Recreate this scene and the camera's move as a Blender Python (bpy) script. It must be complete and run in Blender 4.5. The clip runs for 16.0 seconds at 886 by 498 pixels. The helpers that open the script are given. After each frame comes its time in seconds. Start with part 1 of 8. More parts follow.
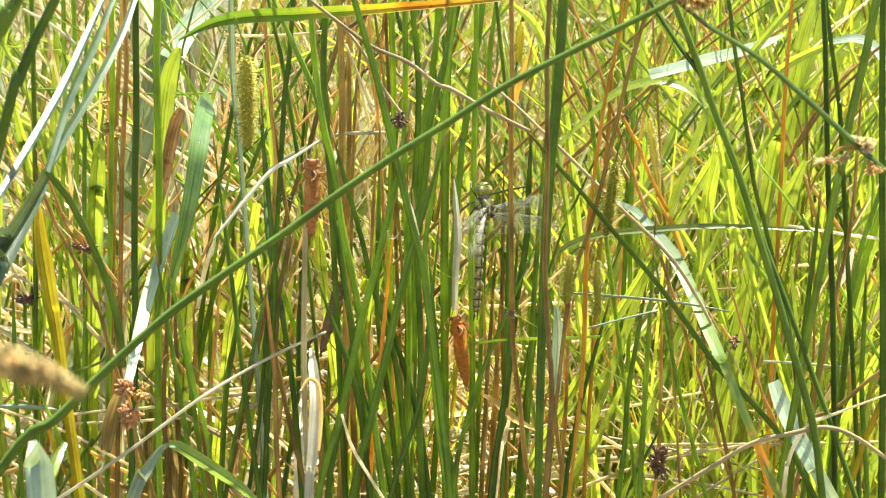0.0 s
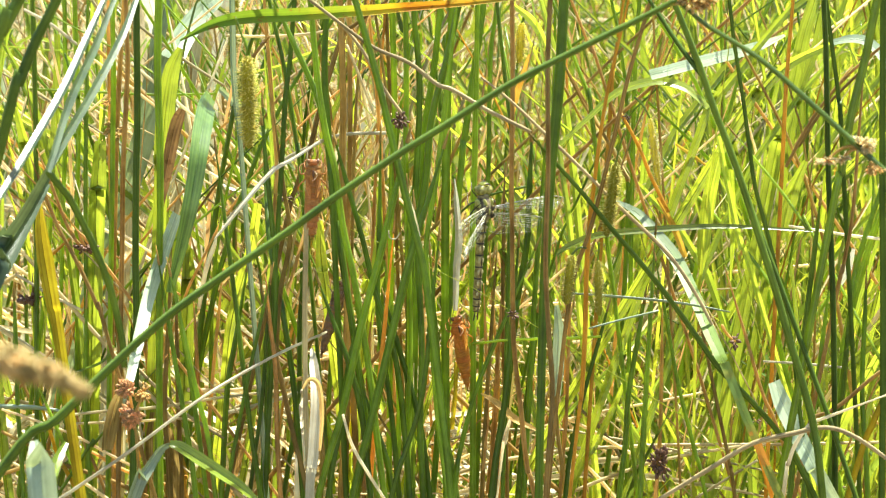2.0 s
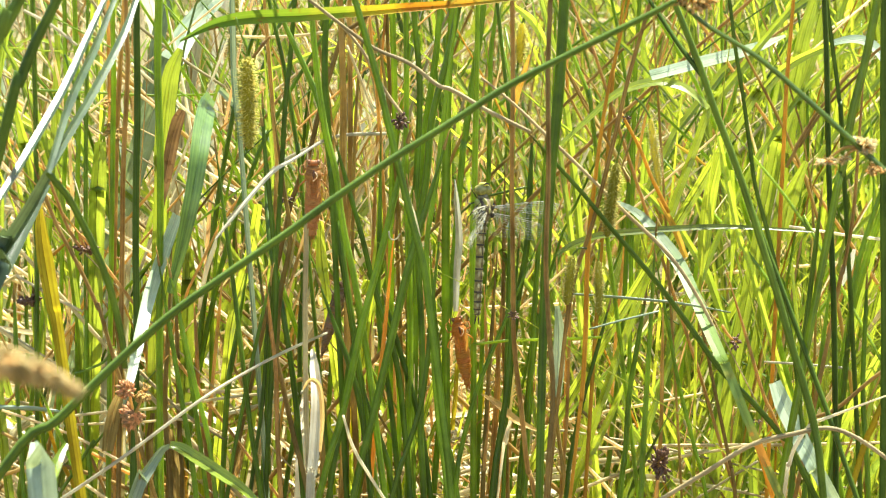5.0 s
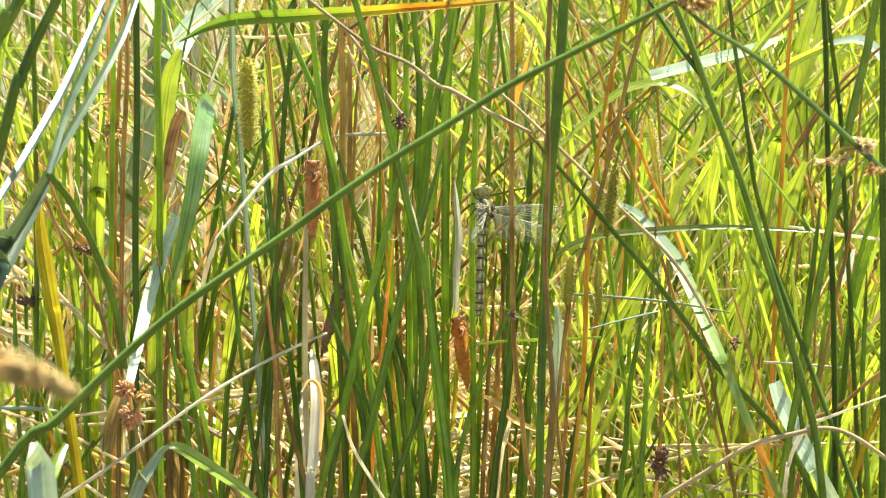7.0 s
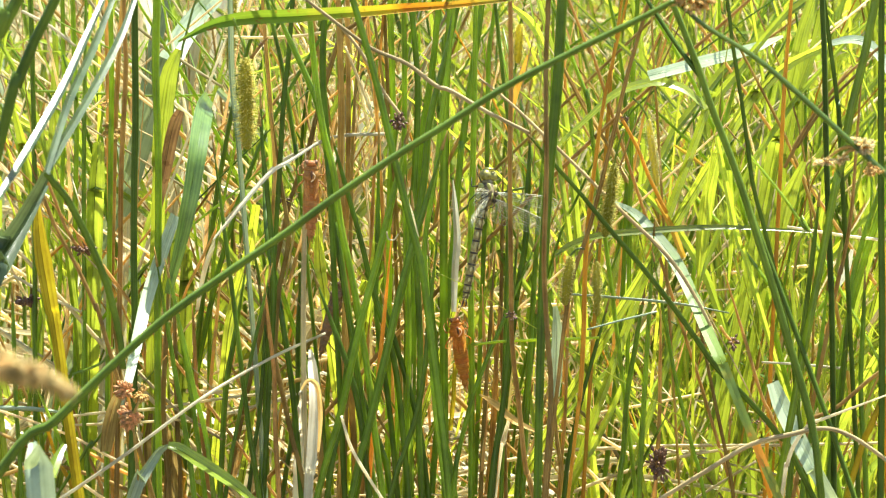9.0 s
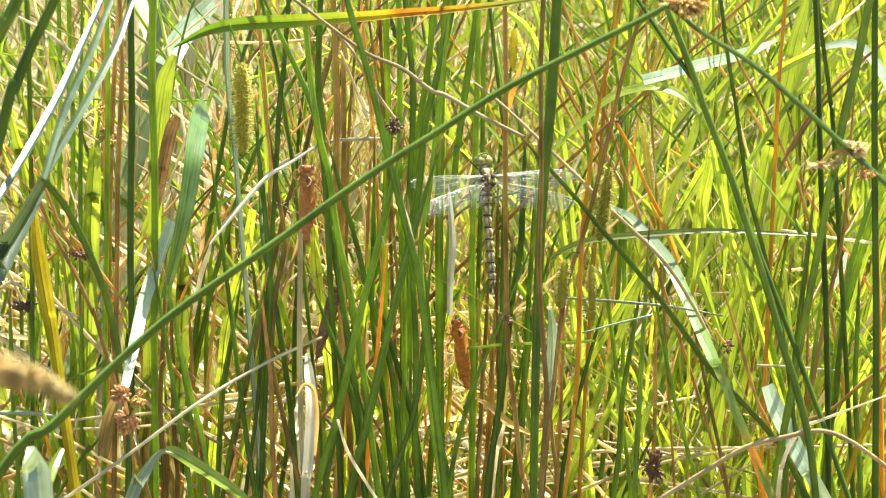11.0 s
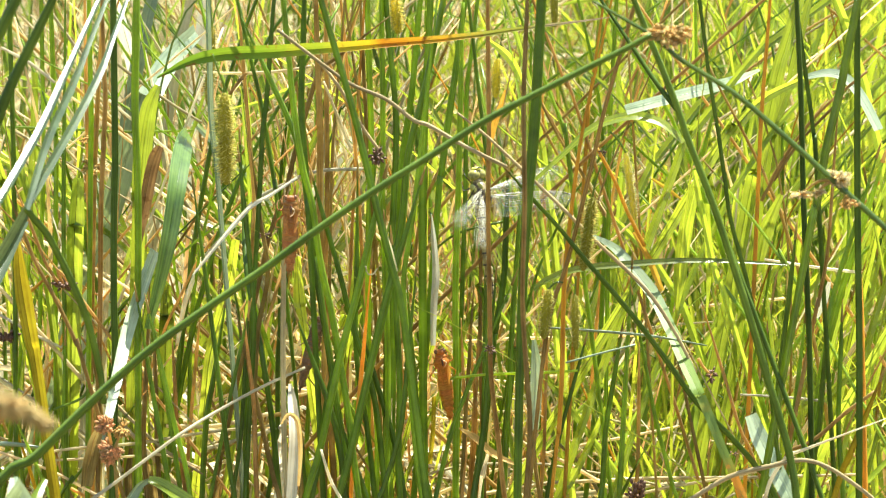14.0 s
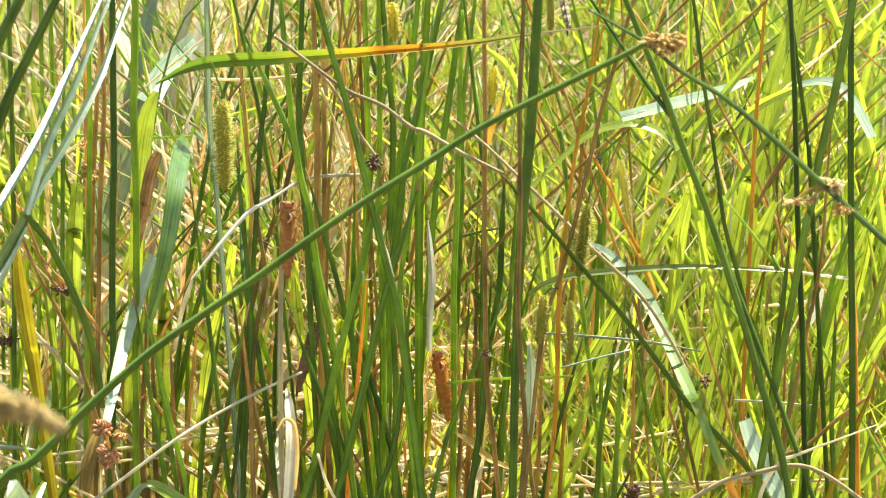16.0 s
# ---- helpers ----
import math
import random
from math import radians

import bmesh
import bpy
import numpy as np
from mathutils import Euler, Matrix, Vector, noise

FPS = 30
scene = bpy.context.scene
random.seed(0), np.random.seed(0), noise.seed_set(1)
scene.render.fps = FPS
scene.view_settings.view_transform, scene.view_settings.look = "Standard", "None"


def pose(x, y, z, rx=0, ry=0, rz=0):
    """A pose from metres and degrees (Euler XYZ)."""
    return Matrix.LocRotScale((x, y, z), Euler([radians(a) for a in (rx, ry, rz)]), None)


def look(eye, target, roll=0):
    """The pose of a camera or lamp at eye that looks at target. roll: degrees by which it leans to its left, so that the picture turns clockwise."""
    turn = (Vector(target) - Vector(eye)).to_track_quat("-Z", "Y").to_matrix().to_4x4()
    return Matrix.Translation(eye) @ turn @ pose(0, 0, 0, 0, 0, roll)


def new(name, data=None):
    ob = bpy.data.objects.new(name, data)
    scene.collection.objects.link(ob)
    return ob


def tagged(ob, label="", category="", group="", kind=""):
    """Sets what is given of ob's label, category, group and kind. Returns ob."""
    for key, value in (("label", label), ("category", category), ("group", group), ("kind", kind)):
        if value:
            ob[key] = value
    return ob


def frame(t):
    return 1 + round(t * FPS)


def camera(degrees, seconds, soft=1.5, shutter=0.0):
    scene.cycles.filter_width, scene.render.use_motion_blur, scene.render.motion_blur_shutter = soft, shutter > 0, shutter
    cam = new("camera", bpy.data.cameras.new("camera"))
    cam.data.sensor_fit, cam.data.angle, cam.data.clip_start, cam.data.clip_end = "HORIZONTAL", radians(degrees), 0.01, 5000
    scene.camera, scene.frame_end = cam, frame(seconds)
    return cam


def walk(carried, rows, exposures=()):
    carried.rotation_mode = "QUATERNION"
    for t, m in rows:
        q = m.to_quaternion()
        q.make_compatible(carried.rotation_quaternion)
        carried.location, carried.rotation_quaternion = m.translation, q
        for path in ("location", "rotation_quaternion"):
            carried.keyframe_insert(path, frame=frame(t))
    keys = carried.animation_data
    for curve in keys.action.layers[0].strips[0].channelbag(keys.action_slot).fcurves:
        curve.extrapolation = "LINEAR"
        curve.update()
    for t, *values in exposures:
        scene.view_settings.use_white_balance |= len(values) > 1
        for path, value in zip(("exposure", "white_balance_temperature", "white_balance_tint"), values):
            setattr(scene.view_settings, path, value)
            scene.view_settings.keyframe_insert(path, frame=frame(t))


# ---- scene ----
# The reed bed at a pond's edge: a young dragonfly warms up among rushes and takes off.
# World: x to the right of the view, y away from the viewer, z up; the dragonfly hangs at about (0.02, 0, 0.42).

# ---- camera ----
cam = camera(12.0, 16.0, soft=1.15, shutter=0.5)
cam.data.dof.use_dof = True
cam.data.dof.focus_distance = 2.13
cam.data.dof.aperture_fstop = 32.0
PATH = [
    (0.0, (0.0000, -2.0500, 0.8400), (0.0000, 0.0032, 0.3993), -0.000),
    (0.5, (0.0000, -2.0500, 0.8400), (-0.0001, 0.0033, 0.3992), -0.003),
    (1.0, (0.0000, -2.0502, 0.8400), (-0.0004, 0.0030, 0.3993), 0.001),
    (1.5, (0.0000, -2.0500, 0.8400), (-0.0001, 0.0033, 0.3993), -0.012),
    (2.0, (0.0000, -2.0517, 0.8404), (-0.0004, 0.0016, 0.3998), -0.001),
    (2.5, (0.0000, -2.0505, 0.8401), (-0.0004, 0.0028, 0.3996), 0.034),
    (3.0, (0.0000, -2.0501, 0.8400), (-0.0002, 0.0032, 0.3995), -0.054),
    (3.5, (0.0000, -2.0507, 0.8401), (-0.0003, 0.0026, 0.3997), -0.037),
    (4.0, (0.0000, -2.0510, 0.8402), (-0.0004, 0.0023, 0.3998), -0.018),
    (6.5, (0.0000, -2.0497, 0.8399), (-0.0009, 0.0037, 0.4000), -0.087),
    (7.0, (0.0000, -2.0511, 0.8402), (-0.0004, 0.0023, 0.4001), -0.056),
    (7.5, (0.0000, -2.0513, 0.8403), (0.0000, 0.0020, 0.4001), -0.072),
    (8.0, (0.0000, -2.0518, 0.8404), (0.0001, 0.0016, 0.4002), -0.049),
    (8.5, (0.0000, -2.0516, 0.8403), (0.0000, 0.0018, 0.4003), -0.026),
    (9.0, (0.0000, -2.0511, 0.8402), (0.0004, 0.0023, 0.4002), -0.046),
    (11.5, (0.0000, -2.0593, 0.8420), (0.0046, -0.0051, 0.4058), -0.239),
    (12.0, (0.0000, -2.0593, 0.8420), (0.0072, -0.0042, 0.4100), -0.286),
    (12.5, (0.0000, -2.0608, 0.8423), (0.0094, -0.0049, 0.4144), -0.239),
    (13.0, (0.0000, -2.0600, 0.8422), (0.0098, -0.0037, 0.4163), -0.178),
    (13.5, (0.0000, -2.0590, 0.8419), (0.0101, -0.0024, 0.4176), -0.219),
    (14.0, (0.0000, -2.0590, 0.8419), (0.0110, -0.0022, 0.4185), -0.217),
    (14.5, (0.0000, -2.0577, 0.8417), (0.0117, -0.0008, 0.4188), -0.154),
    (15.0, (0.0000, -2.0604, 0.8422), (0.0124, -0.0034, 0.4197), -0.171),
    (15.5, (0.0000, -2.0639, 0.8430), (0.0132, -0.0068, 0.4210), -0.176),
    (16.0, (0.0000, -2.0731, 0.8450), (0.0128, -0.0157, 0.4242), -0.077),
]
walk(cam, [(t, look(eye, target, roll)) for t, eye, target, roll in PATH], [(0.0, 1.60), (9.0, 1.60), (12.5, 1.57), (14.5, 1.52), (16.0, 1.49)])

# ---- light ----
SUN_UP, SUN_SIDE = 67.0, 42.0           # degrees above the horizon; degrees from straight ahead towards +x
world = bpy.data.worlds.new("sky")
scene.world = world
world.use_nodes = True
wn = world.node_tree
sky = wn.nodes.new("ShaderNodeTexSky")
sky.sky_type = "NISHITA"
sky.sun_disc = False
sky.sun_elevation = radians(SUN_UP)
sky.sun_rotation = radians(SUN_SIDE)
wn.links.new(sky.outputs["Color"], wn.nodes["Background"].inputs["Color"])
wn.nodes["Background"].inputs["Strength"].default_value = 0.10
lamp = bpy.data.lights.new("sun", "SUN")
lamp.energy, lamp.angle, lamp.color = 5.5, radians(0.55), (1.0, 0.975, 0.88)
sun = new("sun", lamp)
sun_from = Vector((math.sin(radians(SUN_SIDE)) * math.cos(radians(SUN_UP)),
                   math.cos(radians(SUN_SIDE)) * math.cos(radians(SUN_UP)), math.sin(radians(SUN_UP))))
sun.matrix_world = look(sun_from * 20, (0, 0, 0))


# ---- materials ----
def node(tree, kind, **inputs):
    n = tree.nodes.new(kind)
    for key, value in inputs.items():
        n.inputs[key.replace("_", " ")].default_value = value
    return n


def plant(name, dark, light, through_colour=None, share=0.45, rough=0.42, gloss=0.5, streak=(10.0, 1.6), island=False,
          spots=None, bump=0.25, ramp=None, spread=0.36):
    """A leaf, stem or straw: fine lengthwise veins, blotches, and light that passes through it."""
    m = bpy.data.materials.new(name)
    m.use_nodes = True
    t = m.node_tree
    b, out = t.nodes["Principled BSDF"], t.nodes["Material Output"]
    uv = t.nodes.new("ShaderNodeUVMap")
    stretch = t.nodes.new("ShaderNodeMapping")
    stretch.inputs["Scale"].default_value = (streak[0], streak[1], 1.0)
    t.links.new(uv.outputs["UV"], stretch.inputs["Vector"])
    fine = node(t, "ShaderNodeTexNoise", Scale=1.0, Detail=3.0, Roughness=0.6)
    t.links.new(stretch.outputs["Vector"], fine.inputs["Vector"])
    fine.noise_dimensions = "4D"                        # every plant has streaks of its own
    place = t.nodes.new("ShaderNodeTexCoord")
    wide = node(t, "ShaderNodeTexNoise", Scale=45.0, Detail=4.0, Roughness=0.65)
    t.links.new(place.outputs["Object"], wide.inputs["Vector"])
    if island:
        chance = t.nodes.new("ShaderNodeNewGeometry").outputs["Random Per Island"]
    else:
        chance = t.nodes.new("ShaderNodeObjectInfo").outputs["Random"]
    own = t.nodes.new("ShaderNodeMath")
    own.operation = "MULTIPLY"
    own.inputs[1].default_value = 40.0
    t.links.new(chance, own.inputs[0])
    t.links.new(own.outputs[0], fine.inputs["W"])
    add = t.nodes.new("ShaderNodeMath")
    add.operation = "MULTIPLY_ADD"
    t.links.new(fine.outputs["Fac"], add.inputs[0])
    add.inputs[1].default_value = 1.1
    t.links.new(wide.outputs["Fac"], add.inputs[2])
    fac = t.nodes.new("ShaderNodeMapRange")
    fac.inputs["From Min"].default_value, fac.inputs["From Max"].default_value = 0.80, 1.24
    t.links.new(add.outputs[0], fac.inputs["Value"])
    mix = t.nodes.new("ShaderNodeMix")
    mix.data_type = "RGBA"
    t.links.new(fac.outputs[0], mix.inputs["Factor"])
    mix.inputs["A"].default_value, mix.inputs["B"].default_value = (*dark, 1), (*light, 1)
    colour = mix.outputs["Result"]
    if ramp:                                            # colour along the leaf's length
        split = t.nodes.new("ShaderNodeSeparateXYZ")
        t.links.new(uv.outputs["UV"], split.inputs[0])
        along = t.nodes.new("ShaderNodeMath")
        along.operation = "MULTIPLY_ADD"
        t.links.new(wide.outputs["Fac"], along.inputs[0])
        along.inputs[1].default_value = 0.35
        t.links.new(split.outputs["Y"], along.inputs[2])
        cr = t.nodes.new("ShaderNodeValToRGB")
        t.links.new(along.outputs[0], cr.inputs["Fac"])
        cr.color_ramp.elements[0].position, cr.color_ramp.elements[0].color = ramp[0][0], (*ramp[0][1], 1)
        cr.color_ramp.elements[1].position, cr.color_ramp.elements[1].color = ramp[1][0], (*ramp[1][1], 1)
        for where, c in ramp[2:]:
            cr.color_ramp.elements.new(where).color = (*c, 1)
        blend = t.nodes.new("ShaderNodeMix")
        blend.data_type, blend.blend_type = "RGBA", "MULTIPLY"
        blend.inputs["Factor"].default_value = 1.0
        t.links.new(colour, blend.inputs["A"])
        t.links.new(cr.outputs["Color"], blend.inputs["B"])
        colour = blend.outputs["Result"]
    if spots:
        dots = node(t, "ShaderNodeTexNoise", Scale=260.0, Detail=2.0)
        t.links.new(place.outputs["Object"], dots.inputs["Vector"])
        cut = t.nodes.new("ShaderNodeMapRange")
        cut.inputs["From Min"].default_value, cut.inputs["From Max"].default_value = 0.62, 0.72
        t.links.new(dots.outputs["Fac"], cut.inputs["Value"])
        sm = t.nodes.new("ShaderNodeMix")
        sm.data_type = "RGBA"
        t.links.new(cut.outputs[0], sm.inputs["Factor"])
        t.links.new(colour, sm.inputs["A"])
        sm.inputs["B"].default_value = (*spots, 1)
        colour = sm.outputs["Result"]
    vary = t.nodes.new("ShaderNodeHueSaturation")
    # wide spreads paint lit against shaded leaves into each plant's tone
    value = t.nodes.new("ShaderNodeMapRange")
    value.inputs["To Min"].default_value, value.inputs["To Max"].default_value = 1 - spread, 1 + spread
    t.links.new(chance, value.inputs["Value"])
    t.links.new(value.outputs[0], vary.inputs["Value"])
    hue = t.nodes.new("ShaderNodeMath")
    hue.operation = "MULTIPLY_ADD"
    t.links.new(chance, hue.inputs[0])
    hue.inputs[1].default_value, hue.inputs[2].default_value = -0.018, 0.505
    t.links.new(hue.outputs[0], vary.inputs["Hue"])
    t.links.new(colour, vary.inputs["Color"])
    t.links.new(vary.outputs["Color"], b.inputs["Base Color"])
    b.inputs["Roughness"].default_value = rough
    b.inputs["Specular IOR Level"].default_value = gloss
    if bump:
        bp = node(t, "ShaderNodeBump", Strength=bump, Distance=0.0004)
        t.links.new(fine.outputs["Fac"], bp.inputs["Height"])
        t.links.new(bp.outputs["Normal"], b.inputs["Normal"])
    if through_colour:
        tl = t.nodes.new("ShaderNodeBsdfTranslucent")
        tint = t.nodes.new("ShaderNodeMix")
        tint.data_type, tint.blend_type = "RGBA", "MIX"
        tint.inputs["Factor"].default_value = 0.95 if ramp else 0.3
        veins = t.nodes.new("ShaderNodeMix")
        veins.data_type = "RGBA"
        t.links.new(fac.outputs[0], veins.inputs["Factor"])
        veins.inputs["A"].default_value = (*[c * 0.50 for c in through_colour], 1)
        veins.inputs["B"].default_value = (*[min(1.0, c * 1.25) for c in through_colour], 1)
        t.links.new(veins.outputs["Result"], tint.inputs["A"])
        t.links.new(vary.outputs["Color"], tint.inputs["B"])
        bright = t.nodes.new("ShaderNodeHueSaturation")
        t.links.new(value.outputs[0], bright.inputs["Value"])
        t.links.new(hue.outputs[0], bright.inputs["Hue"])
        t.links.new(tint.outputs["Result"], bright.inputs["Color"])
        t.links.new(bright.outputs["Color"], tl.inputs["Color"])
        mx = t.nodes.new("ShaderNodeMixShader")
        mx.inputs["Fac"].default_value = share
        t.links.new(b.outputs[0], mx.inputs[1])
        t.links.new(tl.outputs[0], mx.inputs[2])
        t.links.new(mx.outputs[0], out.inputs["Surface"])
    return m


MAT = {
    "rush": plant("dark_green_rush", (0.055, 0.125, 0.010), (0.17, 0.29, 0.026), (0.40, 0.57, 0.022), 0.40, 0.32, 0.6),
    # rushdk and rushlit repeat the rush green with shade and sun painted in
    "rushdk": plant("shaded_green_rush", (0.042, 0.085, 0.008), (0.115, 0.19, 0.02), (0.28, 0.42, 0.02), 0.18, 0.45, 0.25),
    "rushlit": plant("sunlit_green_rush", (0.095, 0.19, 0.014), (0.24, 0.38, 0.035), (0.52, 0.68, 0.03), 0.47, 0.31, 0.7),
    "leaf": plant("lime_leaf", (0.18, 0.265, 0.02), (0.36, 0.44, 0.032), (0.59, 0.70, 0.04), 0.48, 0.26, 1.0, spread=0.55),
    "leafg": plant("green_leaf", (0.09, 0.17, 0.015), (0.20, 0.31, 0.03), (0.54, 0.66, 0.04), 0.48, 0.29, 0.8, spread=0.5),
    # waxy pale leaf; base also lightened to paint its white sky sheen
    "glauc": plant("blue_green_leaf", (0.24, 0.33, 0.17), (0.46, 0.56, 0.36), (0.52, 0.64, 0.20), 0.28, 0.40, 0.9),
    "yellow": plant("yellowed_leaf", (0.48, 0.32, 0.015), (0.70, 0.50, 0.03), (0.95, 0.66, 0.02), 0.5, 0.5, 0.35, spots=(0.34, 0.15, 0.02)),
    "straw": plant("dry_straw", (0.46, 0.36, 0.17), (0.80, 0.68, 0.39), (0.92, 0.76, 0.40), 0.45, 0.5, 0.4),
    "white": plant("bleached_straw", (0.68, 0.57, 0.34), (0.92, 0.84, 0.58), (0.98, 0.88, 0.60), 0.52, 0.45, 0.5),
    "tan": plant("tan_dead_stem", (0.29, 0.175, 0.04), (0.67, 0.47, 0.15), (0.93, 0.63, 0.17), 0.42, 0.55, 0.2),
    "grey": plant("weathered_grey_stem", (0.17, 0.13, 0.05), (0.43, 0.345, 0.155), None, 0, 0.6, 0.2),
    "brown": plant("brown_dead_stem", (0.20, 0.12, 0.03), (0.50, 0.36, 0.12), (0.76, 0.51, 0.14), 0.40, 0.55, 0.2),
    "orange": plant("orange_dying_leaf", (0.50, 0.25, 0.03), (0.78, 0.46, 0.06), (0.96, 0.55, 0.05), 0.42, 0.5, 0.3),
    "wither": plant("withering_leaf", (0.75, 0.75, 0.75), (1.0, 1.0, 1.0), (0.55, 0.62, 0.03), 0.5, 0.4, 0.5,
                    spots=(0.30, 0.12, 0.015), ramp=((0.0, (0.46, 0.36, 0.22)), (1.0, (0.16, 0.30, 0.02)), (0.29, (0.46, 0.34, 0.20)), (0.35, (0.34, 0.36, 0.05)),
                          (0.48, (0.38, 0.38, 0.05)), (0.53, (0.80, 0.42, 0.02)), (0.60, (0.62, 0.25, 0.012)), (0.66, (0.80, 0.55, 0.02)), (0.74, (0.48, 0.50, 0.03)), (0.82, (0.24, 0.37, 0.02)))),
    # pale start of the ramp paints the sky's sheen; the orange is real
    "turning": plant("leaf_turning_orange", (0.72, 0.72, 0.72), (1.0, 1.0, 1.0), (0.45, 0.58, 0.06), 0.36, 0.48, 0.45,
                     ramp=((0.0, (0.27, 0.35, 0.22)), (1.0, (0.62, 0.30, 0.03)), (0.46, (0.25, 0.33, 0.18)), (0.58, (0.17, 0.30, 0.06)), (0.93, (0.19, 0.30, 0.05)), (0.985, (0.30, 0.30, 0.04)))),
    "husk": plant("larval_husk", (0.46, 0.155, 0.018), (0.82, 0.37, 0.06), (0.95, 0.45, 0.05), 0.48, 0.38, 0.5, streak=(5.0, 9.0), spots=(0.30, 0.09, 0.01), bump=0.8, spread=0.04),
    "husk_joint": plant("larval_husk_joint", (0.42, 0.15, 0.015), (0.66, 0.28, 0.04), (0.88, 0.38, 0.03), 0.45, 0.45, 0.4, spread=0.04),
    "husk_mid": plant("brown_larval_husk", (0.26, 0.11, 0.025), (0.60, 0.31, 0.09), (0.85, 0.42, 0.07), 0.38, 0.42, 0.4, streak=(5.0, 9.0), spots=(0.15, 0.06, 0.02), bump=0.8, spread=0.04),
    "sheen": plant("grey_green_leaf_with_sheen", (0.03, 0.055, 0.02), (0.11, 0.165, 0.07), (0.30, 0.42, 0.08), 0.14, 0.36, 0.6),
    "capsule_rust": plant("rusty_seed_capsule", (0.42, 0.20, 0.065), (0.76, 0.46, 0.19), (0.88, 0.52, 0.18), 0.38, 0.5, 0.3),
    "deadleaf": plant("brown_withered_leaf", (0.09, 0.055, 0.025), (0.31, 0.20, 0.085), (0.48, 0.27, 0.07), 0.26, 0.6, 0.2, spots=(0.07, 0.035, 0.015)),
    "leafblue": plant("glossy_green_sedge_leaf", (0.07, 0.165, 0.035), (0.18, 0.31, 0.08), (0.42, 0.60, 0.05), 0.40, 0.32, 0.9),
    # the husk's colours again, darkened to paint the shade behind the stems
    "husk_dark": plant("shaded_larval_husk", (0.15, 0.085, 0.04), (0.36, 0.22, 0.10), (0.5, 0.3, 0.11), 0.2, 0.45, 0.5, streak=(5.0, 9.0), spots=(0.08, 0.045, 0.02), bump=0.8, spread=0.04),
    "capsule": plant("brown_seed_capsule", (0.07, 0.035, 0.018), (0.20, 0.11, 0.055), None, 0, 0.5, 0.4, island=True),
    "capsule_tan": plant("golden_seed_capsule", (0.48, 0.30, 0.07), (0.74, 0.53, 0.16), (0.90, 0.60, 0.13), 0.36, 0.5, 0.3),
    "floret": plant("cream_floret", (0.60, 0.48, 0.20), (0.86, 0.74, 0.40), (0.96, 0.80, 0.38), 0.45, 0.55, 0.3),
    "floret_near": plant("straw_floret", (0.40, 0.29, 0.09), (0.62, 0.48, 0.18), (0.75, 0.58, 0.22), 0.3, 0.6, 0.2, island=True),
    "utricle": plant("green_sedge_fruit", (0.48, 0.45, 0.08), (0.76, 0.70, 0.22), (1.0, 0.94, 0.36), 0.60, 0.45, 0.5),
    "utricle_core": plant("sedge_spike_core", (0.36, 0.33, 0.04), (0.54, 0.48, 0.08), (0.90, 0.80, 0.12), 0.58, 0.6, 0.3),
    "utricle_dry": plant("ripe_sedge_fruit", (0.58, 0.50, 0.20), (0.82, 0.74, 0.42), (1.0, 0.92, 0.48), 0.55, 0.5, 0.4),
    "bed_leaf": plant("lime_leaves_behind", (0.20, 0.26, 0.02), (0.40, 0.45, 0.032), (0.58, 0.64, 0.04), 0.46, 0.28, 1.0, island=True, spread=0.65),
    "bed_green": plant("green_leaves_behind", (0.07, 0.15, 0.02), (0.16, 0.27, 0.03), (0.44, 0.58, 0.05), 0.42, 0.42, 0.45, island=True, spread=0.55),
    "bed_straw": plant("straw_behind", (0.52, 0.39, 0.16), (0.94, 0.80, 0.46), (0.96, 0.80, 0.46), 0.42, 0.55, 0.35, island=True, spread=0.45),
    "bed_brown": plant("brown_stalks_behind", (0.22, 0.13, 0.035), (0.50, 0.34, 0.12), (0.76, 0.48, 0.14), 0.40, 0.55, 0.35, island=True),
}


def chitin(name, colour_a, colour_b, rough=0.35, scale=300.0, gloss=0.5):
    m = bpy.data.materials.new(name)
    m.use_nodes = True
    t = m.node_tree
    b = t.nodes["Principled BSDF"]
    place = t.nodes.new("ShaderNodeTexCoord")
    n1 = node(t, "ShaderNodeTexNoise", Scale=scale, Detail=4.0)
    t.links.new(place.outputs["Object"], n1.inputs["Vector"])
    cut = t.nodes.new("ShaderNodeMapRange")
    cut.inputs["From Min"].default_value, cut.inputs["From Max"].default_value = 0.4, 0.62
    t.links.new(n1.outputs["Fac"], cut.inputs["Value"])
    mix = t.nodes.new("ShaderNodeMix")
    mix.data_type = "RGBA"
    t.links.new(cut.outputs[0], mix.inputs["Factor"])
    mix.inputs["A"].default_value, mix.inputs["B"].default_value = (*colour_a, 1), (*colour_b, 1)
    t.links.new(mix.outputs["Result"], b.inputs["Base Color"])
    b.inputs["Roughness"].default_value, b.inputs["Specular IOR Level"].default_value = rough, gloss
    bp = node(t, "ShaderNodeBump", Strength=0.3, Distance=0.0003)
    t.links.new(n1.outputs["Fac"], bp.inputs["Height"])
    t.links.new(bp.outputs["Normal"], b.inputs["Normal"])
    return m


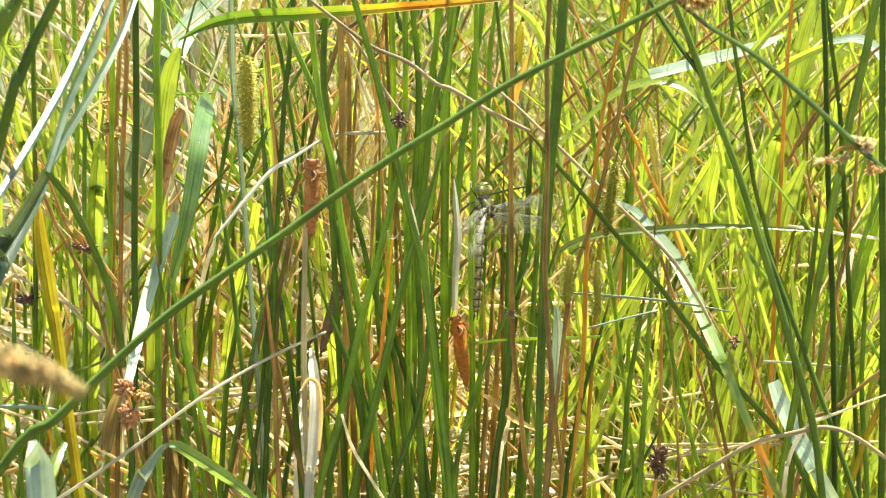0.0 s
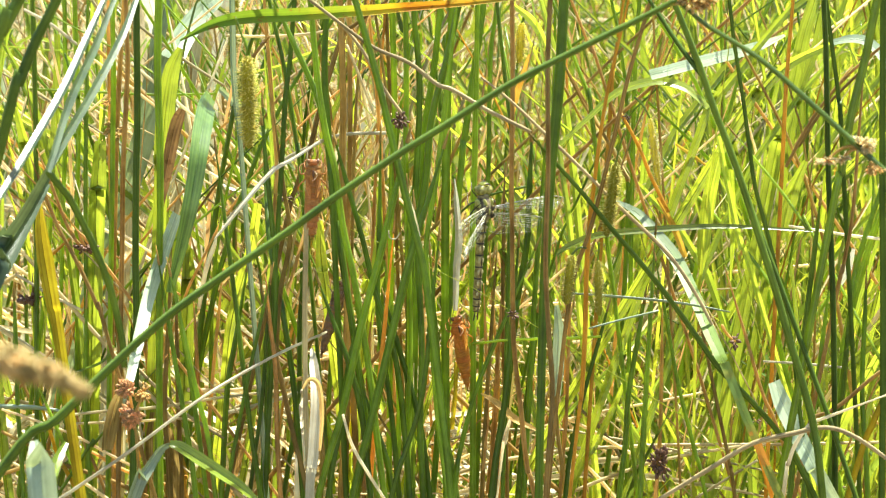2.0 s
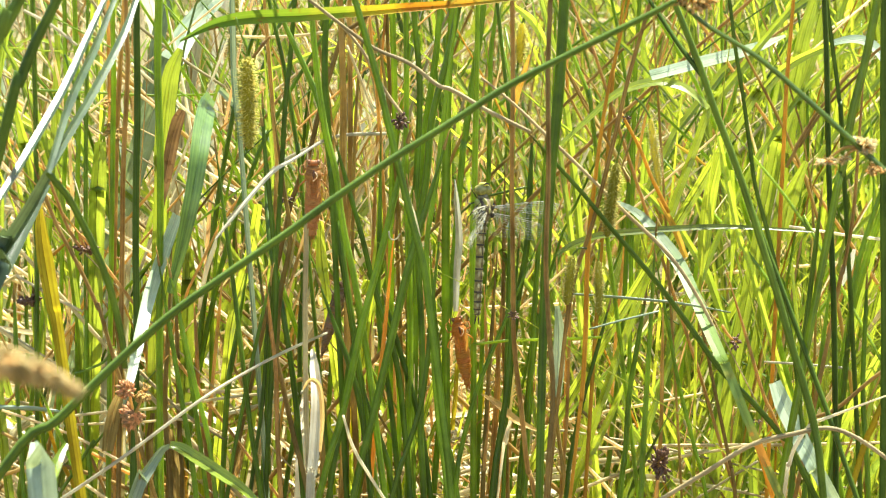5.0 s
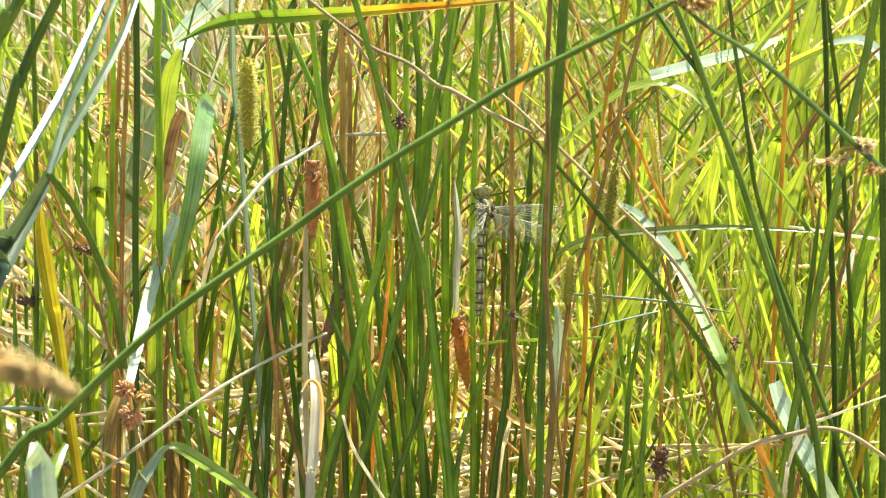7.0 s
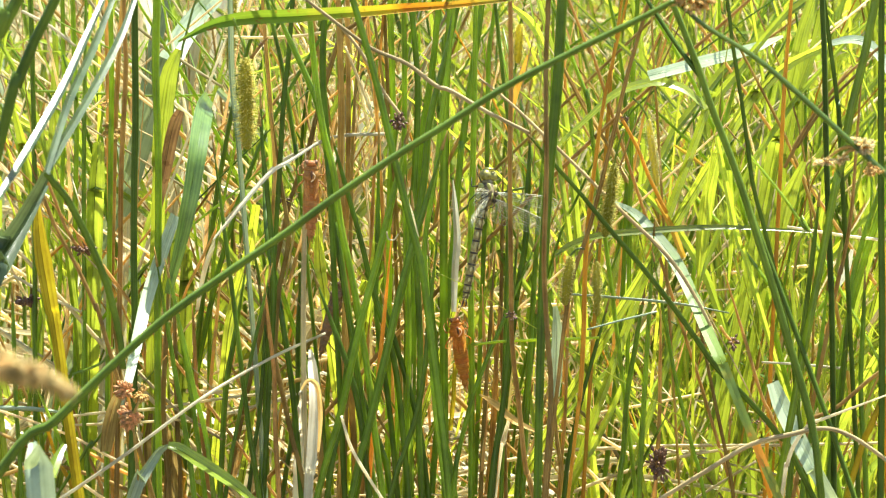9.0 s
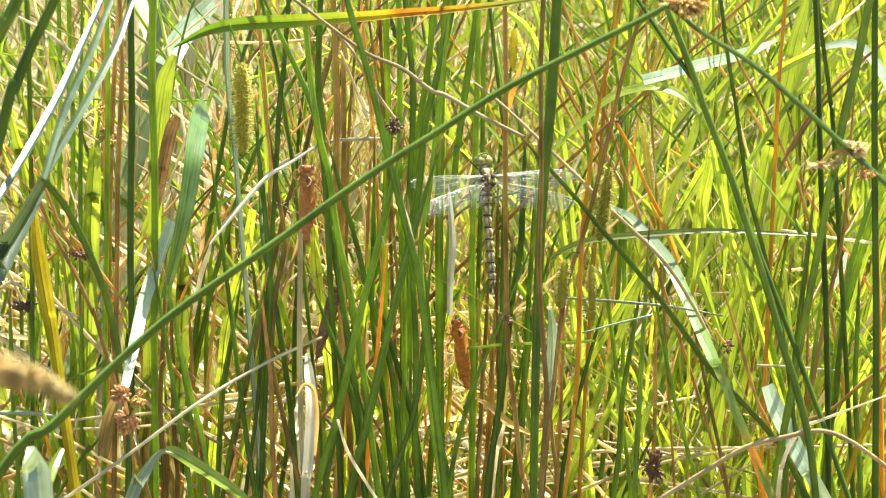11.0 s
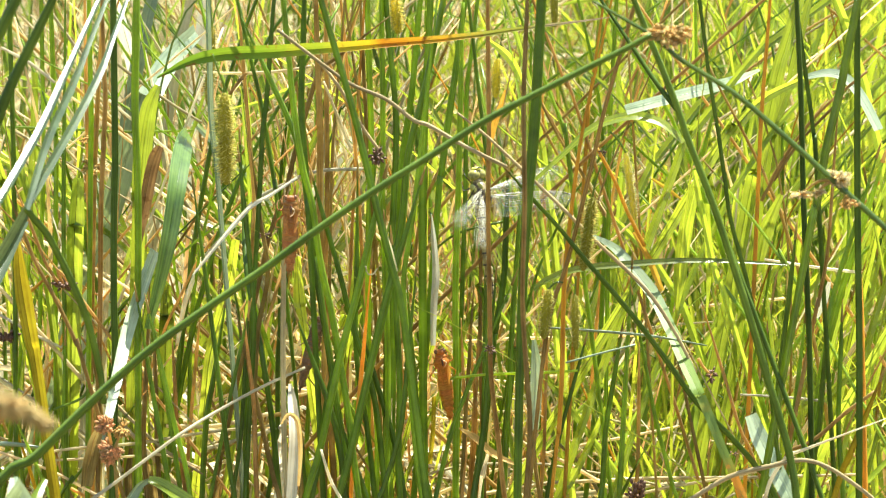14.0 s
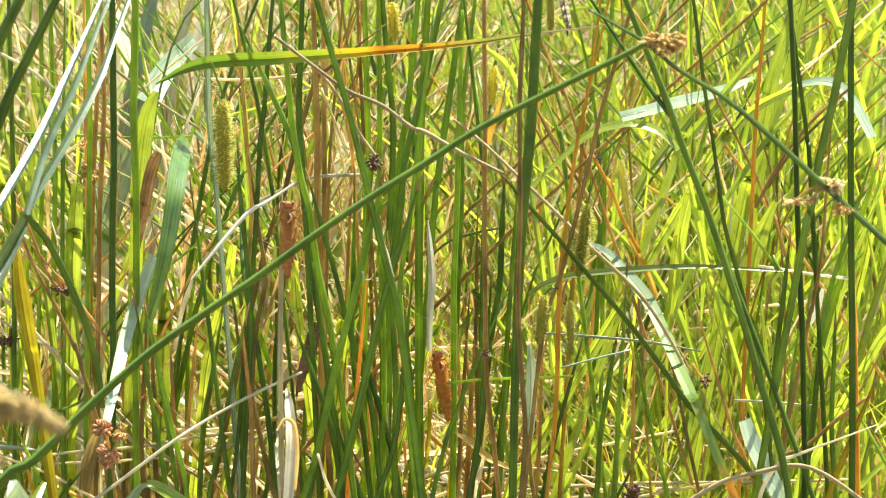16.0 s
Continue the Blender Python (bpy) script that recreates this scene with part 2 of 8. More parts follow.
INSECT = {
    "thorax": chitin("olive_brown_thorax", (0.08, 0.055, 0.025), (0.30, 0.25, 0.12), 0.5, 420.0),
    "patch": chitin("pale_green_thorax_patch", (0.34, 0.34, 0.07), (0.56, 0.54, 0.16)),
    "eye": chitin("olive_green_eye", (0.20, 0.19, 0.04), (0.36, 0.33, 0.09), 0.25, 500.0, 0.5),
    "face": chitin("yellow_green_face", (0.78, 0.74, 0.08), (0.88, 0.84, 0.16), 0.35),
    "abdomen": chitin("tan_brown_abdomen", (0.22, 0.16, 0.045), (0.46, 0.37, 0.13), 0.45, 420.0),
    "pale": chitin("pale_cream_abdomen_mark", (0.46, 0.40, 0.18), (0.66, 0.58, 0.28), 0.4),
    "dark": chitin("dark_brown_band", (0.035, 0.025, 0.015), (0.09, 0.065, 0.04), 0.4),
    "leg": chitin("black_leg", (0.025, 0.02, 0.018), (0.06, 0.05, 0.04), 0.35),
    # pale tint stands in for sun glints along the veins
    "vein": chitin("vein_with_glint_tint", (0.42, 0.40, 0.26), (0.68, 0.66, 0.50), 0.25, 300.0, 1.0),
    "husk_band": chitin("dark_husk_eye_and_split", (0.10, 0.045, 0.018), (0.30, 0.13, 0.04), 0.5),
}


def membrane_material():
    m = bpy.data.materials.new("clear_wing_membrane")
    m.use_nodes = True
    t = m.node_tree
    out = t.nodes["Material Output"]
    t.nodes.remove(t.nodes["Principled BSDF"])
    clear = t.nodes.new("ShaderNodeBsdfTransparent")
    clear.inputs["Color"].default_value = (0.96, 0.97, 0.95, 1)
    shine = t.nodes.new("ShaderNodeBsdfGlossy")
    shine.inputs["Roughness"].default_value = 0.20
    shine.inputs["Color"].default_value = (0.95, 0.97, 1.0, 1)
    milk = t.nodes.new("ShaderNodeBsdfTranslucent")
    milk.inputs["Color"].default_value = (0.80, 0.82, 0.76, 1)
    place = t.nodes.new("ShaderNodeTexCoord")
    n1 = node(t, "ShaderNodeTexNoise", Scale=420.0, Detail=2.0)
    t.links.new(place.outputs["Object"], n1.inputs["Vector"])
    bp = node(t, "ShaderNodeBump", Strength=1.0, Distance=0.0012)
    t.links.new(n1.outputs["Fac"], bp.inputs["Height"])
    t.links.new(bp.outputs["Normal"], shine.inputs["Normal"])
    m1, m2 = t.nodes.new("ShaderNodeMixShader"), t.nodes.new("ShaderNodeMixShader")
    m1.inputs["Fac"].default_value, m2.inputs["Fac"].default_value = 0.12, 0.012
    t.links.new(clear.outputs[0], m1.inputs[1])
    t.links.new(shine.outputs[0], m1.inputs[2])
    t.links.new(m1.outputs[0], m2.inputs[1])
    t.links.new(milk.outputs[0], m2.inputs[2])
    t.links.new(m2.outputs[0], out.inputs["Surface"])
    return m


MEMBRANE = membrane_material()


def ground_material():
    m = bpy.data.materials.new("litter_covered_soil")
    m.use_nodes = True
    t = m.node_tree
    b = t.nodes["Principled BSDF"]
    place = t.nodes.new("ShaderNodeTexCoord")
    n1 = node(t, "ShaderNodeTexNoise", Scale=9.0, Detail=6.0, Roughness=0.7)
    n2 = node(t, "ShaderNodeTexNoise", Scale=140.0, Detail=5.0, Roughness=0.7)
    for n in (n1, n2):
        t.links.new(place.outputs["Object"], n.inputs["Vector"])
    cr = t.nodes.new("ShaderNodeValToRGB")
    cr.color_ramp.elements[0].position, cr.color_ramp.elements[0].color = 0.40, (0.055, 0.04, 0.022, 1)
    cr.color_ramp.elements[1].position, cr.color_ramp.elements[1].color = 0.66, (0.36, 0.28, 0.17, 1)
    s = t.nodes.new("ShaderNodeMath")
    s.operation = "MULTIPLY_ADD"
    t.links.new(n1.outputs["Fac"], s.inputs[0])
    s.inputs[1].default_value = 0.5
    half = t.nodes.new("ShaderNodeMath")
    half.operation = "MULTIPLY"
    half.inputs[1].default_value = 0.5
    t.links.new(n2.outputs["Fac"], half.inputs[0])
    t.links.new(half.outputs[0], s.inputs[2])
    t.links.new(s.outputs[0], cr.inputs["Fac"])
    t.links.new(cr.outputs["Color"], b.inputs["Base Color"])
    b.inputs["Roughness"].default_value = 0.9
    bp = node(t, "ShaderNodeBump", Strength=0.6, Distance=0.01)
    t.links.new(n2.outputs["Fac"], bp.inputs["Height"])
    t.links.new(bp.outputs["Normal"], b.inputs["Normal"])
    return m


# ---- shapes ----
def spline(pts, per=5):
    """A smooth line through the points (Catmull-Rom), and for each sample its place along it from 0 to 1."""
    p = [Vector(q) for q in pts]
    p = [p[0] * 2 - p[1]] + p + [p[-1] * 2 - p[-2]]
    line = []
    for i in range(1, len(p) - 2):
        for k in range(per):
            t = k / per
            a, b, c, d = p[i - 1], p[i], p[i + 1], p[i + 2]
            line.append(0.5 * (2 * b + (c - a) * t + (2 * a - 5 * b + 4 * c - d) * t * t + (3 * b - a - 3 * c + d) * t ** 3))
    line.append(p[-2].copy())
    return line


def widths(ws, n):
    """n values that run evenly through ws."""
    return [float(np.interp(i / (n - 1), np.linspace(0, 1, len(ws)), ws)) for i in range(n)]


def mesh_of(name, verts, faces, uvs, material, smooth=True):
    me = bpy.data.meshes.new(name)
    me.from_pydata([tuple(v) for v in verts], [], faces)
    if uvs:
        layer = me.uv_layers.new(name="UVMap")
        flat = np.array([uvs[i] for f in faces for i in f], dtype=np.float32).ravel()
        layer.data.foreach_set("uv", flat)
    me.polygons.foreach_set("use_smooth", [smooth] * len(me.polygons))
    me.materials.append(material)
    return me


def tube(pts, ws, sides=8, per=5, flat=1.0, ridge=0.0, spin=0.0):
    """A round stem through the points with diameters ws, closed at both ends."""
    line = spline(pts, per)
    n = len(line)
    w = widths(ws, n)
    verts, faces, uvs = [], [], []
    for i, c in enumerate(line):
        d = (line[min(i + 1, n - 1)] - line[max(i - 1, 0)]).normalized()
        side = d.cross(Vector((0, 1, 0)))
        side = side.normalized() if side.length > 1e-3 else Vector((1, 0, 0))
        up = side.cross(d)
        for k in range(sides):
            a = 2 * math.pi * k / sides + spin
            r = w[i] / 2 * (1 + ridge * (k % 2)) * (1 - 0.3 * ridge)
            verts.append(c + side * (math.cos(a) * r) + up * (math.sin(a) * r * flat))
            uvs.append((abs(1 - 2 * k / sides), i / (n - 1)))
    for i in range(n - 1):
        for k in range(sides):
            a, b = i * sides + k, i * sides + (k + 1) % sides
            faces.append((a, b, b + sides, a + sides))
    faces.append(tuple(range(sides))[::-1])
    faces.append(tuple(range((n - 1) * sides, n * sides)))
    return verts, faces, uvs


def blade(pts, ws, keel=0.3, turn=0.0, twist=0.0, per=5):
    """A leaf through the points with widths ws: a keel along its middle, turned and twisted about its line (degrees)."""
    line = spline(pts, per)
    n = len(line)
    w = widths(ws, n)
    across = (-1.0, -0.5, -0.01, 0.01, 0.5, 1.0)         # two halves with a sharp fold between them
    verts, faces, uvs = [], [], []
    for i, c in enumerate(line):
        d = (line[min(i + 1, n - 1)] - line[max(i - 1, 0)]).normalized()
        side = d.cross(Vector((0, 1, 0)))
        side = side.normalized() if side.length > 1e-3 else Vector((1, 0, 0))
        nor = side.cross(d)
        a = radians(turn + twist * i / (n - 1))
        side, nor = side * math.cos(a) + nor * math.sin(a), nor * math.cos(a) - side * math.sin(a)
        for u in across:
            verts.append(c + side * (u * w[i] / 2) + nor * (keel * w[i] / 2 * (1 - abs(u) ** 1.15)))
            uvs.append((u * 0.5 + 0.5, i / (n - 1)))
    for i in range(n - 1):
        for k in (0, 1, 3, 4):
            a = i * 6 + k
            faces.append((a, a + 1, a + 7, a + 6))
    return verts, faces, uvs


def merged(pieces):
    """Several (verts, faces, uvs) as one."""
    verts, faces, uvs = [], [], []
    for v, f, u in pieces:
        o = len(verts)
        verts += v
        faces += [tuple(i + o for i in q) for q in f]
        uvs += u
    return verts, faces, uvs


def ball(c, r, axis=(0, 0, 1), rings=6, sides=8, power=1.0):
    """An egg-shaped body at c with radii r = (across, across, along axis)."""
    rot = Vector((0, 0, 1)).rotation_difference(Vector(axis)).to_matrix()
    verts, faces, uvs = [], [], []
    for i in range(rings + 1):
        a = math.pi * min(max(i / rings, 0.02), 0.98)
        for k in range(sides):
            b = 2 * math.pi * k / sides
            s = math.sin(a) ** power
            verts.append(Vector(c) + rot @ Vector((r[0] * s * math.cos(b), r[1] * s * math.sin(b), r[2] * math.cos(a))))
            uvs.append((k / sides, i / rings))
    for i in range(rings):
        for k in range(sides):
            p, q = i * sides + k, i * sides + (k + 1) % sides
            faces.append((p, p + sides, q + sides, q))
    faces.append(tuple(range(sides)))
    faces.append(tuple(range(rings * sides, (rings + 1) * sides))[::-1])
    return verts, faces, uvs


def part(name, shape, material, parent, label="", kind=""):
    """One mesh under a thing or under a part."""
    ob = new(name, mesh_of(name, *shape, material))
    ob.parent = parent
    return tagged(ob, label=label, kind=kind)


LOOKS = {   # what a plant part of each colour is called: (stem label, leaf label)
    "rush": ("dark green round rush stem in the reed bed", "dark green narrow sedge leaf in the reed bed"),
    "rushdk": ("dark green rush stem, shade painted into its colour", "dark green sedge leaf in the reed bed"),
    "rushlit": ("mid-green round rush stem, sunlight painted into its colour", "mid-green narrow sedge leaf in the reed bed"),
    "leaf": ("lime green sedge stalk lit by the sun", "lime green sedge leaf glowing in the sun"),
    "leafg": ("green sedge stalk among the rushes", "green keeled sedge leaf among the rushes"),
    "glauc": ("pale blue-green stem among the rushes", "pale blue-green leaf, white sheen partly painted into its colour"),
    "yellow": ("yellowed stem among green rushes", "yellowed dying leaf with brown specks"),
    "straw": ("dry straw-coloured stalk among the rushes", "dry straw-coloured dead leaf"),
    "white": ("sun-bleached whitish straw among the rushes", "bleached whitish dead leaf, curled and dry"),
    "tan": ("tan dead rush stem standing in the bed", "tan dead leaf, dry and narrow"),
    "grey": ("weathered grey-brown dead stem leaning through the rushes", "weathered grey dead leaf"),
    "brown": ("brown dead rush stem standing in the bed", "brown dead leaf, dry and narrow"),
    "orange": ("orange dying stem among the rushes", "orange dying sedge leaf, narrow and upright"),
    "leafblue": ("glossy green sedge stalk", "glossy deep green sedge leaf with a pale sheen"),
    "sheen": ("grey-green stalk", "grey-green arching sedge leaf with a white sheen"),
    "deadleaf": ("brown withered stalk", "withered brown leaf hanging folded among rushes"),
    "turning": ("fading stem", "arching leaf fading from green to orange"),
    "wither": ("withering stem", "long arching leaf, green turning orange towards its dry tip"),
}
DEAD = ("straw", "white", "tan", "grey", "brown", "deadleaf")


def stem(colour, ws, pts, label=""):
    name = "dead_rush" if colour in DEAD else "rush"
    ws = [w / 1000 for w in ws]
    if colour not in DEAD and pts[0][2] > 0.555 and pts[0][1] > -0.15:   # tall rushes: unseen tops added to cast shadow bands on the leaves
        top, low = Vector(pts[0]), Vector(pts[1])
        pts = [tuple(top + (top - low).normalized() * 0.14)] + list(pts)
        ws = [ws[0], (ws[0] + ws[1]) / 2] + ws[1:]
    three = colour not in DEAD and int(abs(pts[0][0]) * 1e4) % 3 > 0         # sedge stalks are three-edged, rushes round
    ob = new(name, mesh_of(name, *tube(pts, ws, 6 if three else 8, 5, 0.9, -0.38 if three else 0.0, pts[0][0] * 90), MAT[colour]))
    if name == "rush" and ws[0] < 0.0006 and pts[0][2] < 0.54:          # a rush that ends in a dry brown point
        top, low = Vector(pts[0]), Vector(pts[1])
        way = (top - low).normalized()
        part("tip", tube([top - way * 0.007, top - way * 0.003, top + way * 0.003], (ws[1] * 0.62, ws[1] * 0.5, 0.0003), 6, 2), MAT["tan"], ob, "dry tan tip")
    return tagged(ob, label or LOOKS[colour][0], "dead rush" if colour in DEAD else "rush", "stems of the reed bed")


def leaf(colour, ws, pts, turn=0.0, twist=0.0, keel=None, label=""):
    name = "dead_leaf" if colour in DEAD else "sedge_leaf"
    ws = [w / 1000 for w in ws]
    shape = blade(pts, ws, keel if keel is not None else {"glauc": 0.6, "sheen": 0.95, "leafblue": 0.07}.get(colour, 0.45), turn, twist)
    ob = new(name, mesh_of(name, *shape, MAT[colour]))
    if max(ws) > 0.005:                                 # broad leaves show the rib along their fold
        line = [v for i, v in enumerate(shape[0]) if i % 6 == 2]
        part("midrib", tube(line[::3] + [line[-1]], (0.0002, 0.0004, 0.0004, 0.0002), 4, 2), MAT[colour], ob)
    return tagged(ob, label or LOOKS[colour][1], "dead leaf" if colour in DEAD else "leaf", "leaves of the reed bed")


# ---- ground ----
def build_ground():
    side = np.concatenate([[-400, -120, -40, -15, -7], np.linspace(-4, 4, 49), [7, 15, 40, 120, 400]])
    n = len(side)
    verts, faces = [], []
    for y in side:
        for x in side:
            near = 1.0 if abs(x) < 5 and abs(y) < 5 else 0.0
            verts.append((x, y, -0.02 * near * (1 + noise.noise(Vector((x * 1.3, y * 1.3, 0))) + 0.5 * noise.noise(Vector((x * 5, y * 5, 3))))))
    for j in range(n - 1):
        for i in range(n - 1):
            a = j * n + i
            faces.append((a, a + 1, a + n + 1, a + n))
    ob = new("ground", mesh_of("ground", verts, faces, [], ground_material()))
    tagged(ob, "pond-edge soil under a mat of dry straw litter", "ground", kind="structure")


build_ground()

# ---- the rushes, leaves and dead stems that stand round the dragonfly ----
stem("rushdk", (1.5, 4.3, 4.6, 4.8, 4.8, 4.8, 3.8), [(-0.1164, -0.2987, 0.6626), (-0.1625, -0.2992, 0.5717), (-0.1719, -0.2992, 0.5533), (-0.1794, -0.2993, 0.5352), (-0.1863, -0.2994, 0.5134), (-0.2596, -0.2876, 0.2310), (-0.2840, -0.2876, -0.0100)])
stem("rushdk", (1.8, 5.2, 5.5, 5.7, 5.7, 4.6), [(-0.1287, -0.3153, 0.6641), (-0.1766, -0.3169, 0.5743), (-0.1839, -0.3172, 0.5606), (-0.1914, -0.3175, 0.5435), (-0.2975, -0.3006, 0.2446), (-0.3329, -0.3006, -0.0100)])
leaf("sheen", (1.3, 2.7, 4.2, 4.6, 3.4), [(-0.1269, -0.1555, 0.6048), (-0.1448, -0.2217, 0.5588), (-0.1511, -0.2450, 0.5426), (-0.1602, -0.2741, 0.5229), (-0.1664, -0.3091, 0.5003)], 27, 16, 0.35)
leaf("sheen", (1.3, 2.6, 3.6, 4.1, 4.0, 3.4), [(-0.1279, -0.1395, 0.6058), (-0.1489, -0.2203, 0.5595), (-0.1551, -0.2441, 0.5458), (-0.1630, -0.2747, 0.5288), (-0.1741, -0.3095, 0.5103), (-0.1843, -0.3401, 0.4946)], -26, -12, 0.35)
leaf("sheen", (1.2, 2.4, 3.6, 4.2, 4.2, 3.6), [(-0.1249, -0.1568, 0.5890), (-0.1363, -0.2036, 0.5568), (-0.1407, -0.2215, 0.5446), (-0.1503, -0.2483, 0.5266), (-0.1602, -0.2728, 0.5107), (-0.1682, -0.2936, 0.4974)], 15, 14, 0.35)
leaf("sheen", (4.9, 6.3, 7.1, 7.4, 7.4, 5.9), [(-0.1718, -0.2501, 0.4884), (-0.1833, -0.2501, 0.4685), (-0.1935, -0.2501, 0.4539), (-0.2050, -0.2500, 0.4387), (-0.3541, -0.2602, 0.1974), (-0.4038, -0.2602, -0.0100)], -30, 0)
leaf("sheen", (3.5, 6.1, 7.6, 7.9, 7.9, 6.4), [(-0.1773, -0.2014, 0.4740), (-0.1856, -0.2284, 0.4590), (-0.1932, -0.2548, 0.4449), (-0.1987, -0.2750, 0.4343), (-0.3002, -0.2721, 0.1954), (-0.3340, -0.2721, -0.0100)], 10, 0)
stem("rushdk", (3.2, 3.4, 3.5, 3.5, 3.3, 3.0), [(-0.1721, -0.2517, 0.4891), (-0.1687, -0.2516, 0.4846), (-0.1610, -0.2514, 0.4736), (-0.1480, -0.2509, 0.4438), (-0.1415, -0.2503, 0.4164), (-0.1400, -0.2500, 0.4006)])
leaf("yellow", (1.1, 5.5, 8.2, 7.1, 5.5, 5.5, 4.4), [(-0.1949, -0.0604, 0.4382), (-0.1946, -0.0603, 0.4243), (-0.1927, -0.0601, 0.4076), (-0.1894, -0.0598, 0.3852), (-0.1855, -0.0595, 0.3570), (-0.1636, -0.0683, 0.1607), (-0.1563, -0.0683, -0.0100)], 10, 20)
stem("rushdk", (1.2, 3.3, 3.3, 3.3, 3.3, 3.5, 3.6, 3.6, 2.9), [(-0.1470, -0.0461, 0.6365), (-0.1476, -0.0478, 0.5329), (-0.1479, -0.0487, 0.4779), (-0.1489, -0.0492, 0.4501), (-0.1498, -0.0499, 0.4082), (-0.1498, -0.0505, 0.3688), (-0.1516, -0.0513, 0.3233), (-0.1574, -0.0649, 0.1455), (-0.1593, -0.0649, -0.0100)])
stem("rushlit", (1.4, 4.0, 3.8, 3.6, 3.4, 3.2, 3.2, 2.6), [(-0.1364, -0.0277, 0.5895), (-0.1381, -0.0285, 0.5298), (-0.1392, -0.0289, 0.4938), (-0.1385, -0.0295, 0.4462), (-0.1402, -0.0305, 0.3612), (-0.1405, -0.0314, 0.2799), (-0.1410, -0.0267, 0.1260), (-0.1412, -0.0267, -0.0100)])
leaf("wither", (0.5, 0.9, 1.5, 2.2, 2.8, 3.6, 4.4, 5.0, 5.6, 6.4, 6.6, 5.6, 3.8, 2.2, 0.8), [(0.0927, -0.0820, 0.5469), (0.0759, -0.0820, 0.5448), (0.0600, -0.0820, 0.5429), (0.0413, -0.0820, 0.5405), (0.0280, -0.0820, 0.5386), (0.0040, -0.0820, 0.5362), (-0.0173, -0.0820, 0.5347), (-0.0333, -0.0820, 0.5333), (-0.0494, -0.0820, 0.5323), (-0.0707, -0.0820, 0.5309), (-0.0894, -0.0820, 0.5301), (-0.1028, -0.0820, 0.5283), (-0.1121, -0.0820, 0.5253), (-0.1189, -0.0820, 0.5218), (-0.1248, -0.0820, 0.5186)], -30, 20, 0.7)
leaf("leaf", (3.4, 7.9, 9.1, 9.1, 8.5, 6.8, 6.8, 5.4), [(-0.1309, 0.0180, 0.4983), (-0.1350, 0.0182, 0.4886), (-0.1374, 0.0185, 0.4766), (-0.1396, 0.0188, 0.4595), (-0.1410, 0.0192, 0.4394), (-0.1421, 0.0196, 0.4221), (-0.1541, 0.0344, 0.1899), (-0.1581, 0.0344, -0.0100)], -8, 10)
leaf("leafblue", (7.5, 10.0, 10.4, 10.2, 9.6, 8.8, 6.8, 4.6), [(-0.1169, 0.0340, 0.4715), (-0.1178, 0.0140, 0.4699), (-0.1186, -0.0100, 0.4643), (-0.1195, -0.0280, 0.4550), (-0.1218, -0.0350, 0.4395), (-0.1246, -0.0400, 0.4250), (-0.1287, -0.0430, 0.4074), (-0.1338, -0.0460, 0.3883)], 24, 14)
leaf("glauc", (5.5, 6.6, 6.6, 6.0, 3.8), [(-0.1322, -0.0041, 0.4189), (-0.1380, -0.0256, 0.4035), (-0.1434, -0.0476, 0.3880), (-0.1471, -0.0722, 0.3713), (-0.1508, -0.0998, 0.3530)], 17, 0, 0.12)
leaf("leaf", (4.6, 8.1, 7.5, 7.5, 6.0), [(-0.1307, 0.0498, 0.3896), (-0.1301, 0.0495, 0.3719), (-0.1312, 0.0491, 0.3541), (-0.1410, 0.0640, 0.1593), (-0.1442, 0.0640, -0.0100)], -11, 23)
leaf("leaf", (2.3, 5.8, 6.4, 6.4, 5.1), [(-0.2180, 0.0601, 0.4609), (-0.2136, 0.0601, 0.4404), (-0.2102, 0.0600, 0.4199), (-0.1797, 0.0671, 0.1889), (-0.1695, 0.0671, -0.0100)], -15, 22)
leaf("leafg", (5.7, 8.6, 8.6, 8.6, 6.8), [(-0.1725, 0.0304, 0.4490), (-0.1740, 0.0302, 0.4258), (-0.1756, 0.0300, 0.3997), (-0.1865, 0.0487, 0.1799), (-0.1902, 0.0487, -0.0100)], 20, -10)
leaf("leaf", (2.9, 4.7, 4.1, 4.1, 3.3), [(-0.1976, 0.0795, 0.4954), (-0.1987, 0.0796, 0.4661), (-0.2011, 0.0798, 0.4366), (-0.2165, 0.0664, 0.1965), (-0.2216, 0.0664, -0.0100)], -18, -22)
stem("brown", (0.8, 2.3, 2.4, 2.5, 2.5, 2.5, 2.0), [(-0.1578, 0.0084, 0.6046), (-0.1569, 0.0091, 0.5124), (-0.1567, 0.0093, 0.4897), (-0.1598, 0.0097, 0.4384), (-0.1611, 0.0101, 0.3924), (-0.1661, -0.0098, 0.1766), (-0.1677, -0.0098, -0.0100)])
stem("tan", (0.8, 2.3, 2.6, 2.3, 2.3, 1.8), [(-0.1564, 0.0312, 0.5684), (-0.1615, 0.0307, 0.4949), (-0.1637, 0.0305, 0.4634), (-0.1651, 0.0302, 0.4287), (-0.1730, 0.0226, 0.1929), (-0.1756, 0.0226, -0.0100)])
stem("tan", (0.8, 2.0, 2.0, 2.0, 2.0, 1.6), [(-0.1682, 0.0424, 0.5855), (-0.1684, 0.0413, 0.5019), (-0.1685, 0.0408, 0.4616), (-0.1687, 0.0400, 0.3976), (-0.1693, 0.0326, 0.1789), (-0.1695, 0.0326, -0.0100)])
stem("rushlit", (0.9, 2.6, 2.8, 2.8, 2.8, 2.2), [(-0.1647, 0.0198, 0.6214), (-0.1648, 0.0199, 0.5221), (-0.1648, 0.0199, 0.4852), (-0.1662, 0.0200, 0.4365), (-0.1717, 0.0023, 0.1964), (-0.1736, 0.0023, -0.0100)])
